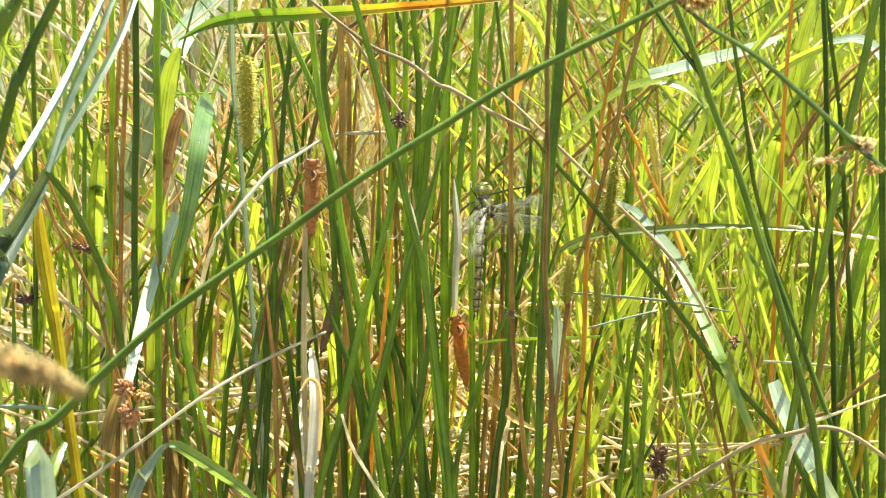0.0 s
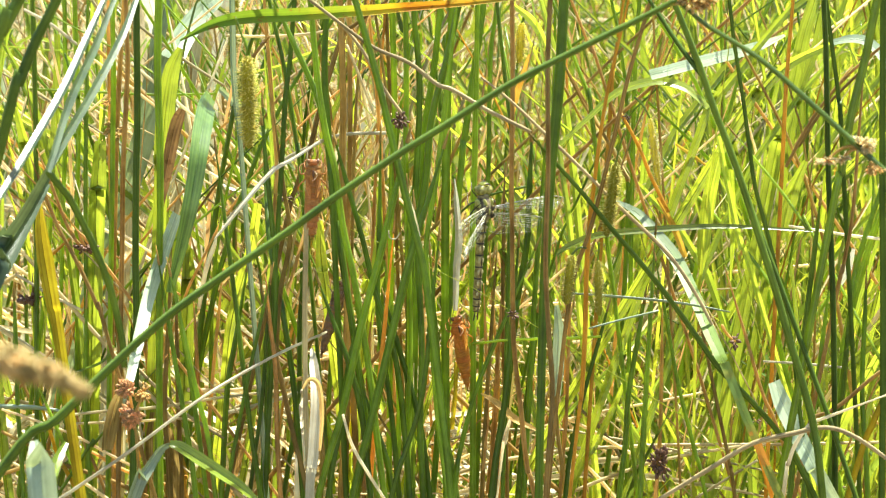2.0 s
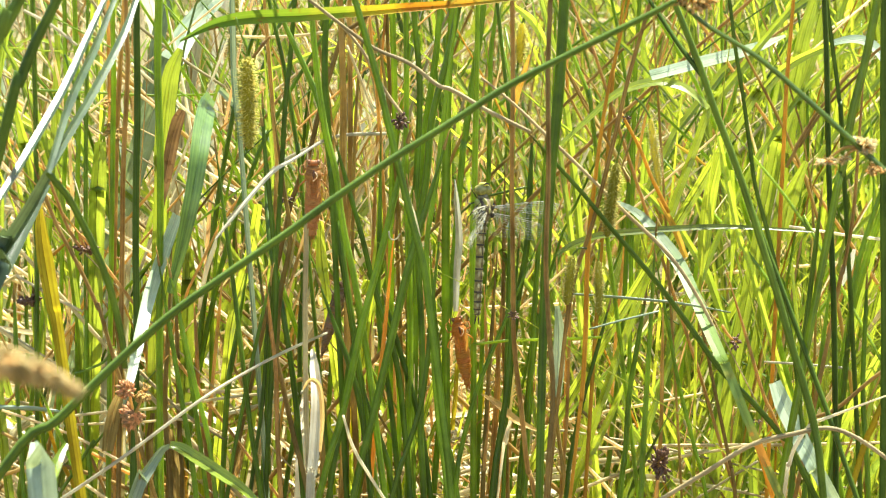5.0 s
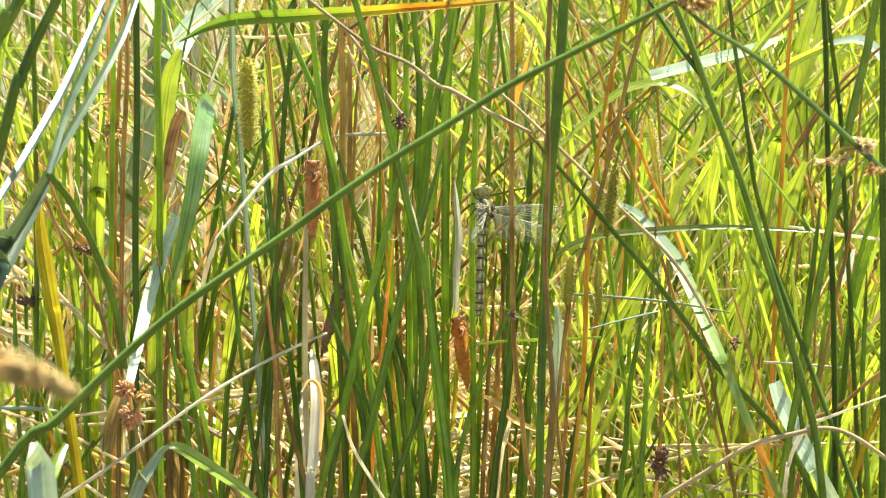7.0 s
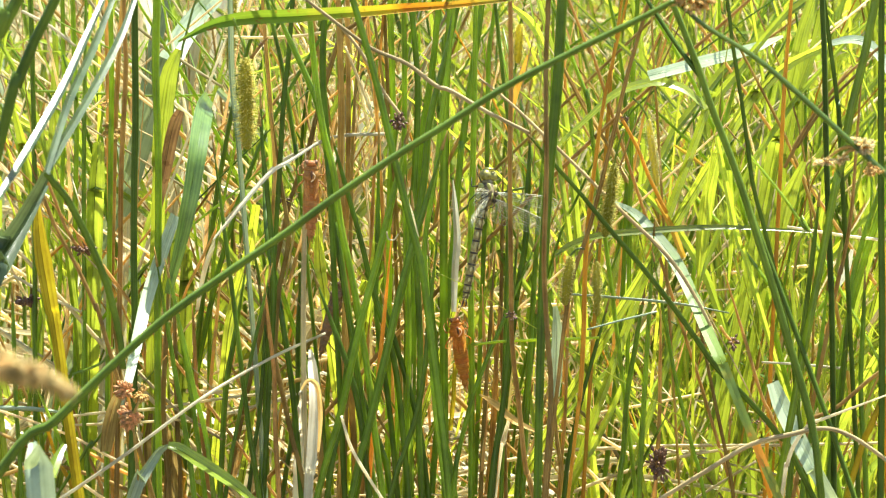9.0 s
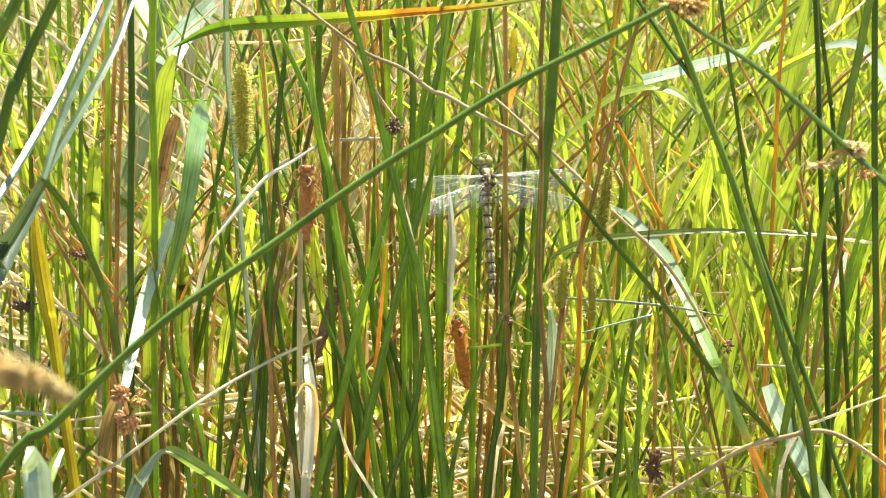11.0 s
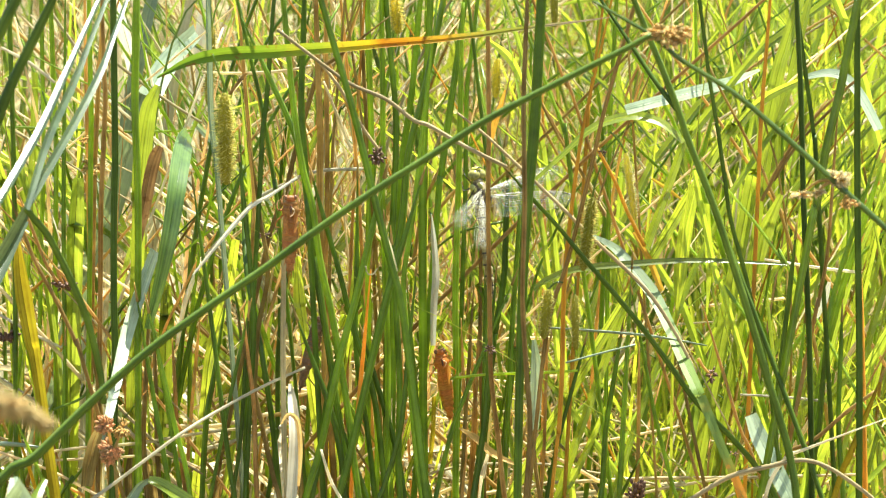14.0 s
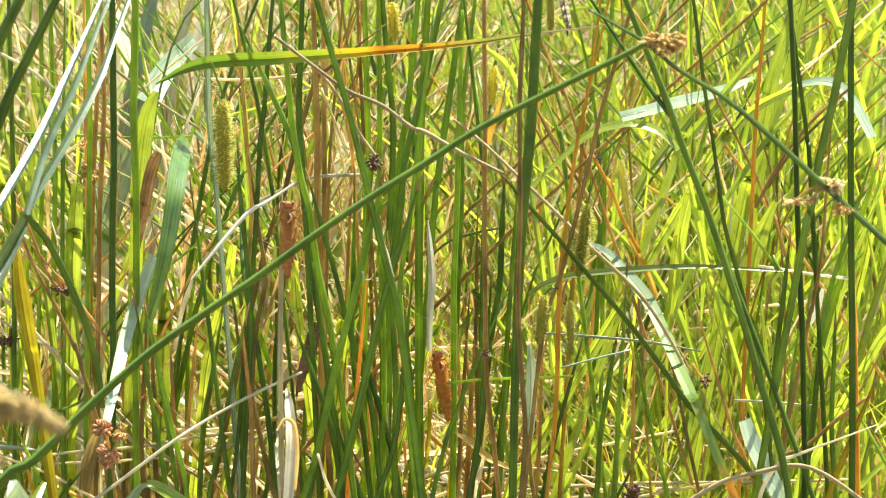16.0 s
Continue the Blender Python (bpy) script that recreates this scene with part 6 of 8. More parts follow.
stem("rushlit", (0.5, 1.5, 1.6, 1.8, 1.8, 1.4), [(-0.1385, -0.0201, 0.3488), (-0.1683, -0.0202, 0.3126), (-0.1754, -0.0202, 0.3039), (-0.1841, -0.0202, 0.2923), (-0.2819, -0.0141, 0.1315), (-0.3145, -0.0141, -0.0100)])
stem("brown", (0.5, 1.4, 1.6, 1.7, 1.7, 1.4), [(-0.1965, 0.0195, 0.3501), (-0.1871, 0.0191, 0.3141), (-0.1818, 0.0189, 0.2934), (-0.1708, 0.0186, 0.2660), (-0.1225, 0.0163, 0.1197), (-0.1064, 0.0163, -0.0100)])
leaf("glauc", (9.1, 11.9, 12.9, 12.1, 12.1, 9.7), [(-0.1217, 0.2221, 0.4944), (-0.1336, 0.1707, 0.4870), (-0.1433, 0.1297, 0.4725), (-0.1504, 0.1004, 0.4537), (-0.2300, 0.1427, 0.2013), (-0.2557, 0.1427, -0.0100)], 6, 0, 0.2)
leaf("leaf", (1.8, 6.6, 6.0, 1.8), [(-0.1194, 0.1401, 0.4064), (-0.1090, 0.1401, 0.4039), (-0.0970, 0.1401, 0.4045), (-0.0790, 0.1401, 0.4076)], 40, 0)
leaf("glauc", (2.4, 4.2, 4.2, 1.2), [(-0.1192, 0.1206, 0.4621), (-0.1075, 0.1205, 0.4501), (-0.0929, 0.1203, 0.4351), (-0.0782, 0.1202, 0.4170)], 10, -12)
leaf("leaf", (2.9, 7.7, 5.9, 5.9, 4.7), [(-0.0822, 0.1070, 0.4196), (-0.0835, 0.1006, 0.4073), (-0.0921, 0.0926, 0.3924), (-0.1944, 0.0879, 0.1766), (-0.2285, 0.0879, -0.0100)], -18, -22)
leaf("leafg", (1.2, 2.4, 2.4, 0.9), [(-0.1005, 0.0990, 0.4721), (-0.0829, 0.0990, 0.4759), (-0.0698, 0.0989, 0.4818), (-0.0537, 0.0989, 0.4863)], -12, 9)
leaf("white", (2.9, 4.7, 4.1, 4.1, 3.3), [(-0.1731, 0.0915, 0.3717), (-0.1739, 0.0798, 0.3533), (-0.1746, 0.0699, 0.3376), (-0.1808, 0.0524, 0.1519), (-0.1829, 0.0524, -0.0100)], 13, 3)
leaf("straw", (4.1, 7.0, 6.4, 6.4, 5.1), [(-0.1632, 0.0824, 0.4005), (-0.1635, 0.0725, 0.3848), (-0.1644, 0.0562, 0.3588), (-0.1701, 0.0382, 0.1615), (-0.1719, 0.0382, -0.0100)], -18, -7)
leaf("straw", (2.3, 4.6, 4.1), [(-0.0878, 0.0600, 0.4007), (-0.0821, 0.0599, 0.3904), (-0.0764, 0.0597, 0.3785)], 22, 6)
leaf("leaf", (1.7, 6.9, 5.8, 5.8, 4.6), [(-0.1847, 0.0514, 0.2674), (-0.1903, 0.0513, 0.2824), (-0.1930, 0.0511, 0.2945), (-0.2226, 0.0483, 0.1325), (-0.2325, 0.0483, -0.0100)], -7, -8)
leaf("white", (0.6, 2.6, 3.8, 3.6, 2.6), [(0.0053, 0.0060, 0.4347), (0.0064, 0.0040, 0.4226), (0.0075, 0.0010, 0.4054), (0.0064, -0.0030, 0.3909), (0.0058, -0.0060, 0.3700)], 6, 10)
stem("white", (0.7, 0.7, 0.7, 0.7), [(-0.0262, -0.0999, 0.4305), (-0.0254, -0.0999, 0.4269), (-0.0227, -0.0999, 0.4267), (-0.0208, -0.0999, 0.4294)])
leaf("straw", (4.9, 11.1, 9.3), [(0.0889, 0.1994, 0.3504), (0.0951, 0.1993, 0.3473), (0.1026, 0.1992, 0.3422)], 30, 0)
leaf("glauc", (2.2, 6.2, 6.7, 5.6), [(0.0543, -0.0750, 0.3886), (0.0555, -0.0750, 0.3746), (0.0550, -0.0750, 0.3578), (0.0541, -0.0750, 0.3437)], 25, 0, 0.2)
leaf("brown", (3.9, 6.7, 7.3, 7.3, 5.8), [(-0.1384, 0.0015, 0.3074), (-0.1364, 0.0018, 0.2898), (-0.1373, 0.0021, 0.2692), (-0.1422, 0.0033, 0.1212), (-0.1439, 0.0033, -0.0100)], -16, 10)
leaf("brown", (2.3, 4.0, 3.4, 3.4, 2.7), [(-0.1477, 0.0202, 0.3111), (-0.1497, 0.0202, 0.2934), (-0.1478, 0.0203, 0.2660), (-0.1394, 0.0378, 0.1197), (-0.1367, 0.0378, -0.0100)], 15, -19)
stem("tan", (0.5, 2.0, 2.1, 2.3, 2.3, 1.8), [(0.0269, 0.0200, 0.3996), (0.0239, 0.0203, 0.3523), (0.0212, 0.0207, 0.3082), (0.0195, 0.0210, 0.2660), (0.0149, 0.0194, 0.1197), (0.0133, 0.0194, -0.0100)])
stem("tan", (0.5, 2.3, 2.4, 2.6, 2.6, 2.1), [(0.0300, 0.0301, 0.3802), (0.0281, 0.0301, 0.3470), (0.0253, 0.0303, 0.2996), (0.0243, 0.0304, 0.2633), (0.0208, 0.0411, 0.1185), (0.0196, 0.0411, -0.0100)])
stem("tan", (0.5, 1.7, 1.8, 2.0, 2.0, 1.6), [(0.0336, 0.0195, 0.3735), (0.0320, 0.0189, 0.3376), (0.0304, 0.0183, 0.3022), (0.0276, 0.0177, 0.2660), (0.0184, 0.0364, 0.1197), (0.0154, 0.0364, -0.0100)])
leaf("tan", (2.3, 4.0, 2.9, 2.9, 2.3), [(0.0347, 0.0298, 0.3470), (0.0333, 0.0297, 0.3174), (0.0291, 0.0295, 0.2818), (0.0142, 0.0137, 0.1268), (0.0092, 0.0137, -0.0100)], 16, -4)
stem("brown", (0.5, 1.7, 1.9, 2.0, 2.0, 1.6), [(0.0648, 0.0302, 0.3904), (0.0634, 0.0311, 0.3411), (0.0622, 0.0318, 0.2996), (0.0595, 0.0324, 0.2633), (0.0508, 0.0138, 0.1185), (0.0479, 0.0138, -0.0100)])
stem("tan", (0.5, 2.0, 2.1, 2.3, 2.3, 1.8), [(0.0516, 0.0199, 0.3719), (0.0545, 0.0198, 0.3376), (0.0576, 0.0197, 0.3022), (0.0621, 0.0196, 0.2660), (0.0770, 0.0349, 0.1197), (0.0820, 0.0349, -0.0100)])
leaf("orange", (1.2, 2.6, 0.6), [(0.1177, 0.0498, 0.4438), (0.1264, 0.0498, 0.4379), (0.1351, 0.0499, 0.4312)], -14, -11)
leaf("orange", (0.9, 2.9, 3.5, 1.2), [(0.0433, 0.0589, 0.4885), (0.0404, 0.0591, 0.4783), (0.0367, 0.0592, 0.4667), (0.0348, 0.0593, 0.4550)], 3, -7)
stem("tan", (0.8, 1.4, 1.6, 1.7, 1.7, 1.4), [(-0.0345, 0.0217, 0.5718), (-0.0404, 0.0211, 0.5051), (-0.0440, 0.0207, 0.4652), (-0.0460, 0.0200, 0.4018), (-0.0516, 0.0141, 0.1808), (-0.0535, 0.0141, -0.0100)])
stem("tan", (0.8, 1.4, 1.6, 1.7, 1.7, 1.4), [(-0.0483, 0.0278, 0.6212), (-0.0327, 0.0290, 0.5035), (-0.0266, 0.0294, 0.4576), (-0.0239, 0.0297, 0.4258), (-0.0072, 0.0433, 0.1916), (-0.0017, 0.0433, -0.0100)])
stem("straw", (1.4, 1.6, 1.7), [(-0.0638, 0.0407, 0.4500), (-0.0526, 0.0403, 0.4238), (-0.0412, 0.0400, 0.3976)])
stem("straw", (1.4, 1.6, 1.7), [(-0.0268, 0.0403, 0.4616), (-0.0382, 0.0402, 0.4326), (-0.0498, 0.0400, 0.4093)])
stem("tan", (1.7, 1.9, 2.0), [(0.0103, 0.0498, 0.4510), (0.0017, 0.0499, 0.4306), (-0.0040, 0.0500, 0.4013)])
stem("tan", (1.7, 1.9, 2.0), [(0.0275, 0.0493, 0.4481), (0.0132, 0.0495, 0.4335), (0.0046, 0.0497, 0.4219)])
stem("straw", (1.4, 1.6, 1.7), [(0.0648, 0.0610, 0.4754), (0.0794, 0.0607, 0.4492), (0.0969, 0.0603, 0.4199)])
stem("white", (1.4, 1.6, 1.7), [(-0.1573, 0.0400, 0.4875), (-0.1376, 0.0400, 0.4702), (-0.1151, 0.0400, 0.4500)])
stem("straw", (1.4, 1.6, 1.7), [(-0.1864, 0.0483, 0.4945), (-0.1667, 0.0485, 0.4800), (-0.1413, 0.0489, 0.4598)])
stem("white", (1.7, 1.7, 1.7), [(-0.1386, 0.0494, 0.4423), (-0.1216, 0.0496, 0.4306), (-0.1016, 0.0497, 0.4189)])
stem("straw", (1.4, 1.6, 1.7), [(-0.1673, 0.0493, 0.4423), (-0.1791, 0.0496, 0.4219), (-0.1940, 0.0501, 0.3954)])
stem("white", (1.1, 1.3, 1.4), [(-0.1692, 0.0300, 0.4055), (-0.1551, 0.0300, 0.3968), (-0.1382, 0.0299, 0.3851)])
leaf("brown", (2.3, 4.6, 4.0, 4.0, 3.2), [(-0.1596, 0.0283, 0.2937), (-0.1575, 0.0281, 0.2788), (-0.1566, 0.0278, 0.2609), (-0.1508, 0.0157, 0.1174), (-0.1489, 0.0157, -0.0100)], 15, -9)
leaf("tan", (2.9, 5.2, 4.0, 4.0, 3.2), [(-0.1669, 0.0395, 0.3328), (-0.1652, 0.0393, 0.3090), (-0.1668, 0.0392, 0.2851), (-0.1751, 0.0537, 0.1283), (-0.1778, 0.0537, -0.0100)], 6, 15)
stem("brown", (0.5, 2.0, 2.1, 2.3, 2.3, 1.8), [(-0.1261, 0.0202, 0.3696), (-0.1252, 0.0203, 0.3493), (-0.1236, 0.0204, 0.3141), (-0.1184, 0.0207, 0.2660), (-0.1056, 0.0211, 0.1197), (-0.1013, 0.0211, -0.0100)])
stem("tan", (0.5, 1.7, 1.9, 2.0, 2.0, 1.6), [(-0.1116, 0.0299, 0.3841), (-0.1142, 0.0299, 0.3587), (-0.1184, 0.0297, 0.3174), (-0.1219, 0.0295, 0.2633), (-0.1296, 0.0251, 0.1185), (-0.1322, 0.0251, -0.0100)])
stem("brown", (0.5, 1.7, 1.9, 2.0, 2.0, 1.6), [(-0.1527, 0.0302, 0.3677), (-0.1516, 0.0304, 0.3470), (-0.1500, 0.0306, 0.3174), (-0.1516, 0.0308, 0.2877), (-0.1585, 0.0233, 0.1295), (-0.1608, 0.0233, -0.0100)])
stem("tan", (2.0, 2.1, 2.2, 2.3), [(-0.2251, 0.0206, 0.2785), (-0.2020, 0.0205, 0.2845), (-0.1763, 0.0206, 0.2779), (-0.1506, 0.0206, 0.2666)])
stem("straw", (2.0, 2.1, 2.3), [(-0.1298, 0.0201, 0.3229), (-0.1041, 0.0201, 0.3229), (-0.0754, 0.0201, 0.3294)])
stem("white", (2.0, 2.1, 2.3), [(-0.1104, 0.0293, 0.3086), (-0.0903, 0.0293, 0.3139), (-0.0701, 0.0294, 0.3204)])
stem("tan", (1.7, 1.9, 2.0), [(-0.1798, 0.0305, 0.2877), (-0.1598, 0.0305, 0.2764), (-0.1311, 0.0305, 0.2669)])
leaf("orange", (1.7, 3.4, 2.9, 2.9, 2.3), [(-0.1343, 0.0278, 0.2877), (-0.1321, 0.0276, 0.2758), (-0.1335, 0.0273, 0.2609), (-0.1441, 0.0399, 0.1174), (-0.1476, 0.0399, -0.0100)], 21, 10)
leaf("deadleaf", (4.0, 6.4, 6.8, 6.6, 5.0, 2.2), [(-0.1293, 0.0000, 0.4707), (-0.1317, 0.0000, 0.4653), (-0.1343, 0.0000, 0.4554), (-0.1370, 0.0000, 0.4411), (-0.1395, 0.0000, 0.4283), (-0.1410, 0.0000, 0.4168)], 10, 30)
leaf("white", (0.8, 1.5, 2.0, 2.0, 1.6, 1.0), [(-0.1073, -0.1200, 0.4307), (-0.1019, -0.1200, 0.4375), (-0.0888, -0.1200, 0.4534), (-0.0792, -0.1200, 0.4638), (-0.0707, -0.1200, 0.4687), (-0.0577, -0.1200, 0.4773)], 10, 0)
stem("straw", (1.4, 2.0, 2.0, 1.6), [(-0.1142, 0.0600, 0.4362), (-0.1053, 0.0600, 0.4294), (-0.0959, 0.0600, 0.4215), (-0.0824, 0.0600, 0.4141)])
leaf("brown", (3.0, 6.5, 7.5, 6.0), [(-0.1536, -0.0980, 0.3531), (-0.1568, -0.0980, 0.3447), (-0.1594, -0.0980, 0.3336), (-0.1612, -0.0980, 0.3224)], 20, 10, 0.45, "reddish-brown withered bract below a rush flower tuft")

PERCH_FOOT = (0.0125, 0.0000, -0.0100)
perch = stem("rushlit", (1.8, 3.1, 3.4, 3.7), [(0.0047, 0.0000, 0.5520), (0.0041, 0.0000, 0.5352), (0.0034, 0.0000, 0.4930), (0.0026, 0.0000, 0.4504), (0.0015, 0.0000, 0.4074), (0.0019, 0.0000, 0.3670), (0.0020, 0.0000, 0.2816), (0.0010, 0.0000, 0.1400), (0.0000, 0.0000, 0.0000)], "yellow-green rush stem that bears the dragonfly and a husk")
perch.location = PERCH_FOOT
stem("rushdk", (2.4, 2.9, 3.1, 3.4, 3.6, 4.1, 4.8, 5.3), [(0.0977, -0.3000, 0.5717), (0.0868, -0.3000, 0.5657), (0.0750, -0.3000, 0.5598), (0.0513, -0.3000, 0.5478), (0.0273, -0.3000, 0.5352), (0.0035, -0.3000, 0.5198), (-0.0204, -0.3000, 0.5047), (-0.0444, -0.3000, 0.4882), (-0.0685, -0.3000, 0.4704), (-0.0927, -0.3000, 0.4537), (-0.1170, -0.3000, 0.4359), (-0.1414, -0.3000, 0.4139), (-0.1661, -0.3000, 0.3897), (-0.1903, -0.3000, 0.3675), (-0.2760, -0.3000, 0.2300), (-0.3347, -0.3000, 0.1057), (-0.4103, -0.3000, -0.0100)], "long dark green rush stem leaning across the whole bed")
stem("leafg", (1.2, 1.9, 2.4, 2.9, 2.9), [(0.0733, -0.2900, 0.5846), (0.0871, -0.2900, 0.5765), (0.0982, -0.2900, 0.5697), (0.1112, -0.2900, 0.5589), (0.1329, -0.2900, 0.5451), (0.1523, -0.2900, 0.5286), (0.1792, -0.2900, 0.5038), (0.1963, -0.2900, 0.4883), (0.2210, -0.2900, 0.4650)], "green bract leaning down beyond a rush flower cluster")


# ---- sedge spikes, husks, seed clusters ----
def sedge_spike(colour, radius, top, bottom, stalk, fruits=230, label="drooping bristly green sedge spike hanging on its stalk"):
    """A hanging spike: a core set with pointed fruits that stand out all round."""
    rng = random.Random(int(abs(top[0] * 9973) * 100))
    top, bottom = Vector(top), Vector(bottom)
    axis = bottom - top
    length = axis.length
    base = new("sedge_spike")
    base.location = top
    shape = ball(axis / 2, (radius * 0.47, radius * 0.47, length / 2), axis, 14, 12, 0.45)
    part("core", shape, MAT["utricle_core"], base)
    part("stalk", tube([Vector(p) - top for p in stalk] + [Vector((0, 0, 0)), axis * 0.05], (0.0009, 0.0010), 6), MAT["leafg"], base)
    d = axis.normalized()
    s1 = d.orthogonal().normalized()
    s2 = d.cross(s1)
    fruit = mesh_of("fruit", *tube([(0, 0, 0), (0, 0, 0.3), (0, 0, 0.55), (0, 0, 1)], (0.09, 0.11, 0.05, 0.035, 0.015), 5, 1), MAT[colour])
    bristles = []
    total = int(fruits * 2.0)
    for i in range(total):
        f = (i + 0.5) / total
        a = i * 2.39996 + rng.uniform(-0.2, 0.2)
        out = s1 * math.cos(a) + s2 * math.sin(a)
        swell = min(1.0, 0.55 + 2.5 * f, 0.45 + 3.2 * (1 - f))
        root = axis * (0.02 + 0.95 * f) + out * (radius * 0.36 * swell)
        way = (out * 0.9 + d * rng.uniform(-0.25, 0.35)).normalized()
        if i % 2:                                       # the fine stigmas between the fruits
            bristles.append(tube([root, root + way * (radius * rng.uniform(0.5, 0.8) * swell)], (radius * 0.05, radius * 0.02), 4, 1))
            continue
        grain = new("fruit", fruit)
        grain.parent = base
        grain.matrix_basis = Matrix.LocRotScale(root, way.to_track_quat("Z", "Y"), Vector((radius, radius, radius * rng.uniform(0.45, 0.85) * swell)))
    part("stigma", merged(bristles), MAT[colour], base, "fine pale bristles", "stuff")
    return tagged(base, label, "sedge spike", "sedge spikes")


SMALL = ("floret", "capsule_tan", "capsule_rust")      # tufts of many small capsules


def seed_cluster(colour, place, size, stalk=(), count=34, squash=1.0, label="dark brown cluster of rush seed capsules on a stem"):
    """A rush's tuft of small seed capsules."""
    rng = random.Random(int(abs(place[0] * 8837 + place[2] * 331) * 100))
    base = new("seed_cluster")
    base.location = place
    stalks = []
    lumps = [Vector((rng.uniform(-0.6, 0.6), rng.uniform(-0.5, 0.5), rng.uniform(-0.7, 0.6) * squash)) * size for i in range(6)]
    capsule = mesh_of("capsule", *merged([ball((0, 0, 0), (1, 1, 1.7), (0, 0, 1), 5, 7), tube([(0, 0, 1.4), (0, 0, 2.5)], (0.6, 0.1), 5, 1)]), MAT[colour])
    for i in range(int(count * (2.8 if colour in SMALL else 1.3))):
        v = Vector((rng.gauss(0, 1), rng.gauss(0, 1), rng.gauss(0, 1) * squash))
        v = v.normalized() * (size * rng.uniform(0.25, 1.0))
        v.z *= squash
        if colour in SMALL:                             # several small tufts make up the head
            v = lumps[i % len(lumps)] + v * 0.5
        r = size * (rng.uniform(0.10, 0.17) if colour == "capsule_rust" else rng.uniform(0.055, 0.10) if colour in SMALL else rng.uniform(0.11, 0.18))
        one = new("capsule", capsule)
        one.parent = base
        one.matrix_basis = Matrix.LocRotScale(v, v.to_track_quat("Z", "Y"), Vector((r, r, r)))
        stalks.append(tube([(0, 0, 0), v * 0.5, v], (size * 0.06, size * 0.05), 4, 1))
    part("stalk", merged(stalks), MAT["tan"], base, "", "stuff")
    if stalk:
        part("bract", tube([Vector(p) - Vector(place) for p in stalk], (0.0012, 0.0016), 6), MAT["tan"], base)
    return tagged(base, label, "seed cluster", "seed clusters of the rushes")


def exuvia(colour, m, scale=1.0, label="empty orange-brown dragonfly larva husk clinging to a stem"):
    """The shed skin of a dragonfly larva, head up, its back to -y; origin between its wing cases."""
    base = new("larva_husk")
    mat, band = MAT[colour], INSECT["husk_band"]
    s = scale / 1000

    def v(x, y, z):
        return Vector((x * s, y * s, z * s))

    head = part("head", ball(v(0, 0.6, 9.6), (2.9 * s, 2.0 * s, 1.6 * s), (0, 0.2, 1), 6, 12, 0.8), mat, base)
    for k in (-1, 1):
        part("eye", ball(v(k * 2.1, 0.3, 10.2), (1.0 * s, 1.3 * s, 1.3 * s), (k * 0.5, 0, 1), 6, 8), band, head, "dark empty eye cover")
        part("feeler", tube([v(k * 0.9, 0.4, 11.0), v(k * 1.6, -0.2, 12.6), v(k * 2.2, 0.2, 13.6)], (0.3 * s, 0.2 * s, 0.1 * s), 4, 2), mat, head)
    chest = part("thorax", merged([ball(v(0, 0.4, 7.2), (3.3 * s, 2.2 * s, 1.5 * s), (0, 0, 1), 6, 12, 0.7),
                                   ball(v(0, 0.2, 3.6), (4.2 * s, 3.1 * s, 3.6 * s), (0, 0, 1), 8, 14, 0.75)]), mat, base)
    # a dark ball paints the shade inside the open split
    part("split", ball(v(0, -2.4, 4.6), (0.7 * s, 0.7 * s, 2.2 * s), (0, 0.1, 1), 8, 10), band, chest, "dark body painting the shaded hollow where the skin burst open")
    for k in (-1, 1):
        part("torn_edge", tube([v(k * 0.3, -2.9, 7.6), v(k * 1.4, -3.3, 5.2), v(k * 1.1, -3.3, 2.8), v(k * 0.2, -3.0, 1.6)], (0.2 * s, 0.4 * s, 0.4 * s, 0.2 * s), 5, 3), mat, chest)
        part("wing_case", blade([v(k * 2.4, -1.9, 3.6), v(k * 2.6, -2.9, -0.5), v(k * 2.0, -3.1, -4.2), v(k * 1.5, -2.8, -7.4)],
                                (1.4 * s, 2.5 * s, 2.4 * s, 0.7 * s), 0.7, k * 25), mat, base)
    part("thread", tube([v(0.4, -3.2, 6.2), v(1.6, -4.4, 4.6), v(0.6, -4.0, 2.6), v(-0.6, -4.2, 1.8)], (0.35 * s, 0.2 * s), 4, 3), MAT["white"], chest, "white breathing-tube thread")
    radii = (3.0, 3.5, 3.8, 3.9, 3.85, 3.6, 3.1, 2.5, 1.8)
    for i, r in enumerate(radii):
        z = 0.2 - 3.0 * i
        r = r * s
        low = radii[min(i + 1, 8)] * s
        shape = merged([tube([v(0, 0.2, z + 0.9), v(0, 0.2, z - 0.8), v(0, 0.2, z - 2.3)], (r * 1.94, r * 2.0, r * 2.0, low * 1.97), 14, 3, 0.72)]
                       + [tube([(q * r * 0.93, 0.2 * s, (z - 1.2) * s), (q * r * 1.04, 0.2 * s, (z - 3.0) * s)], (0.6 * s, 0.1 * s), 5, 1) for q in (-1, 1)])
        seg = part("abdomen_segment", shape, mat, base)
        part("joint", tube([v(0, 0.2, z - 2.05), v(0, 0.2, z - 2.3)], (low * 2.02, low * 1.95), 14, 1, 0.73), MAT["husk_joint"], seg, "dark line at the joint")
    for q in (-1, 0, 1):
        part("tail_spine", tube([v(q * 0.7, 0.2, -25.6), v(q * 1.0, 0.2, -30.5)], (1.2 * s, 0.1 * s), 5, 2), mat, base)
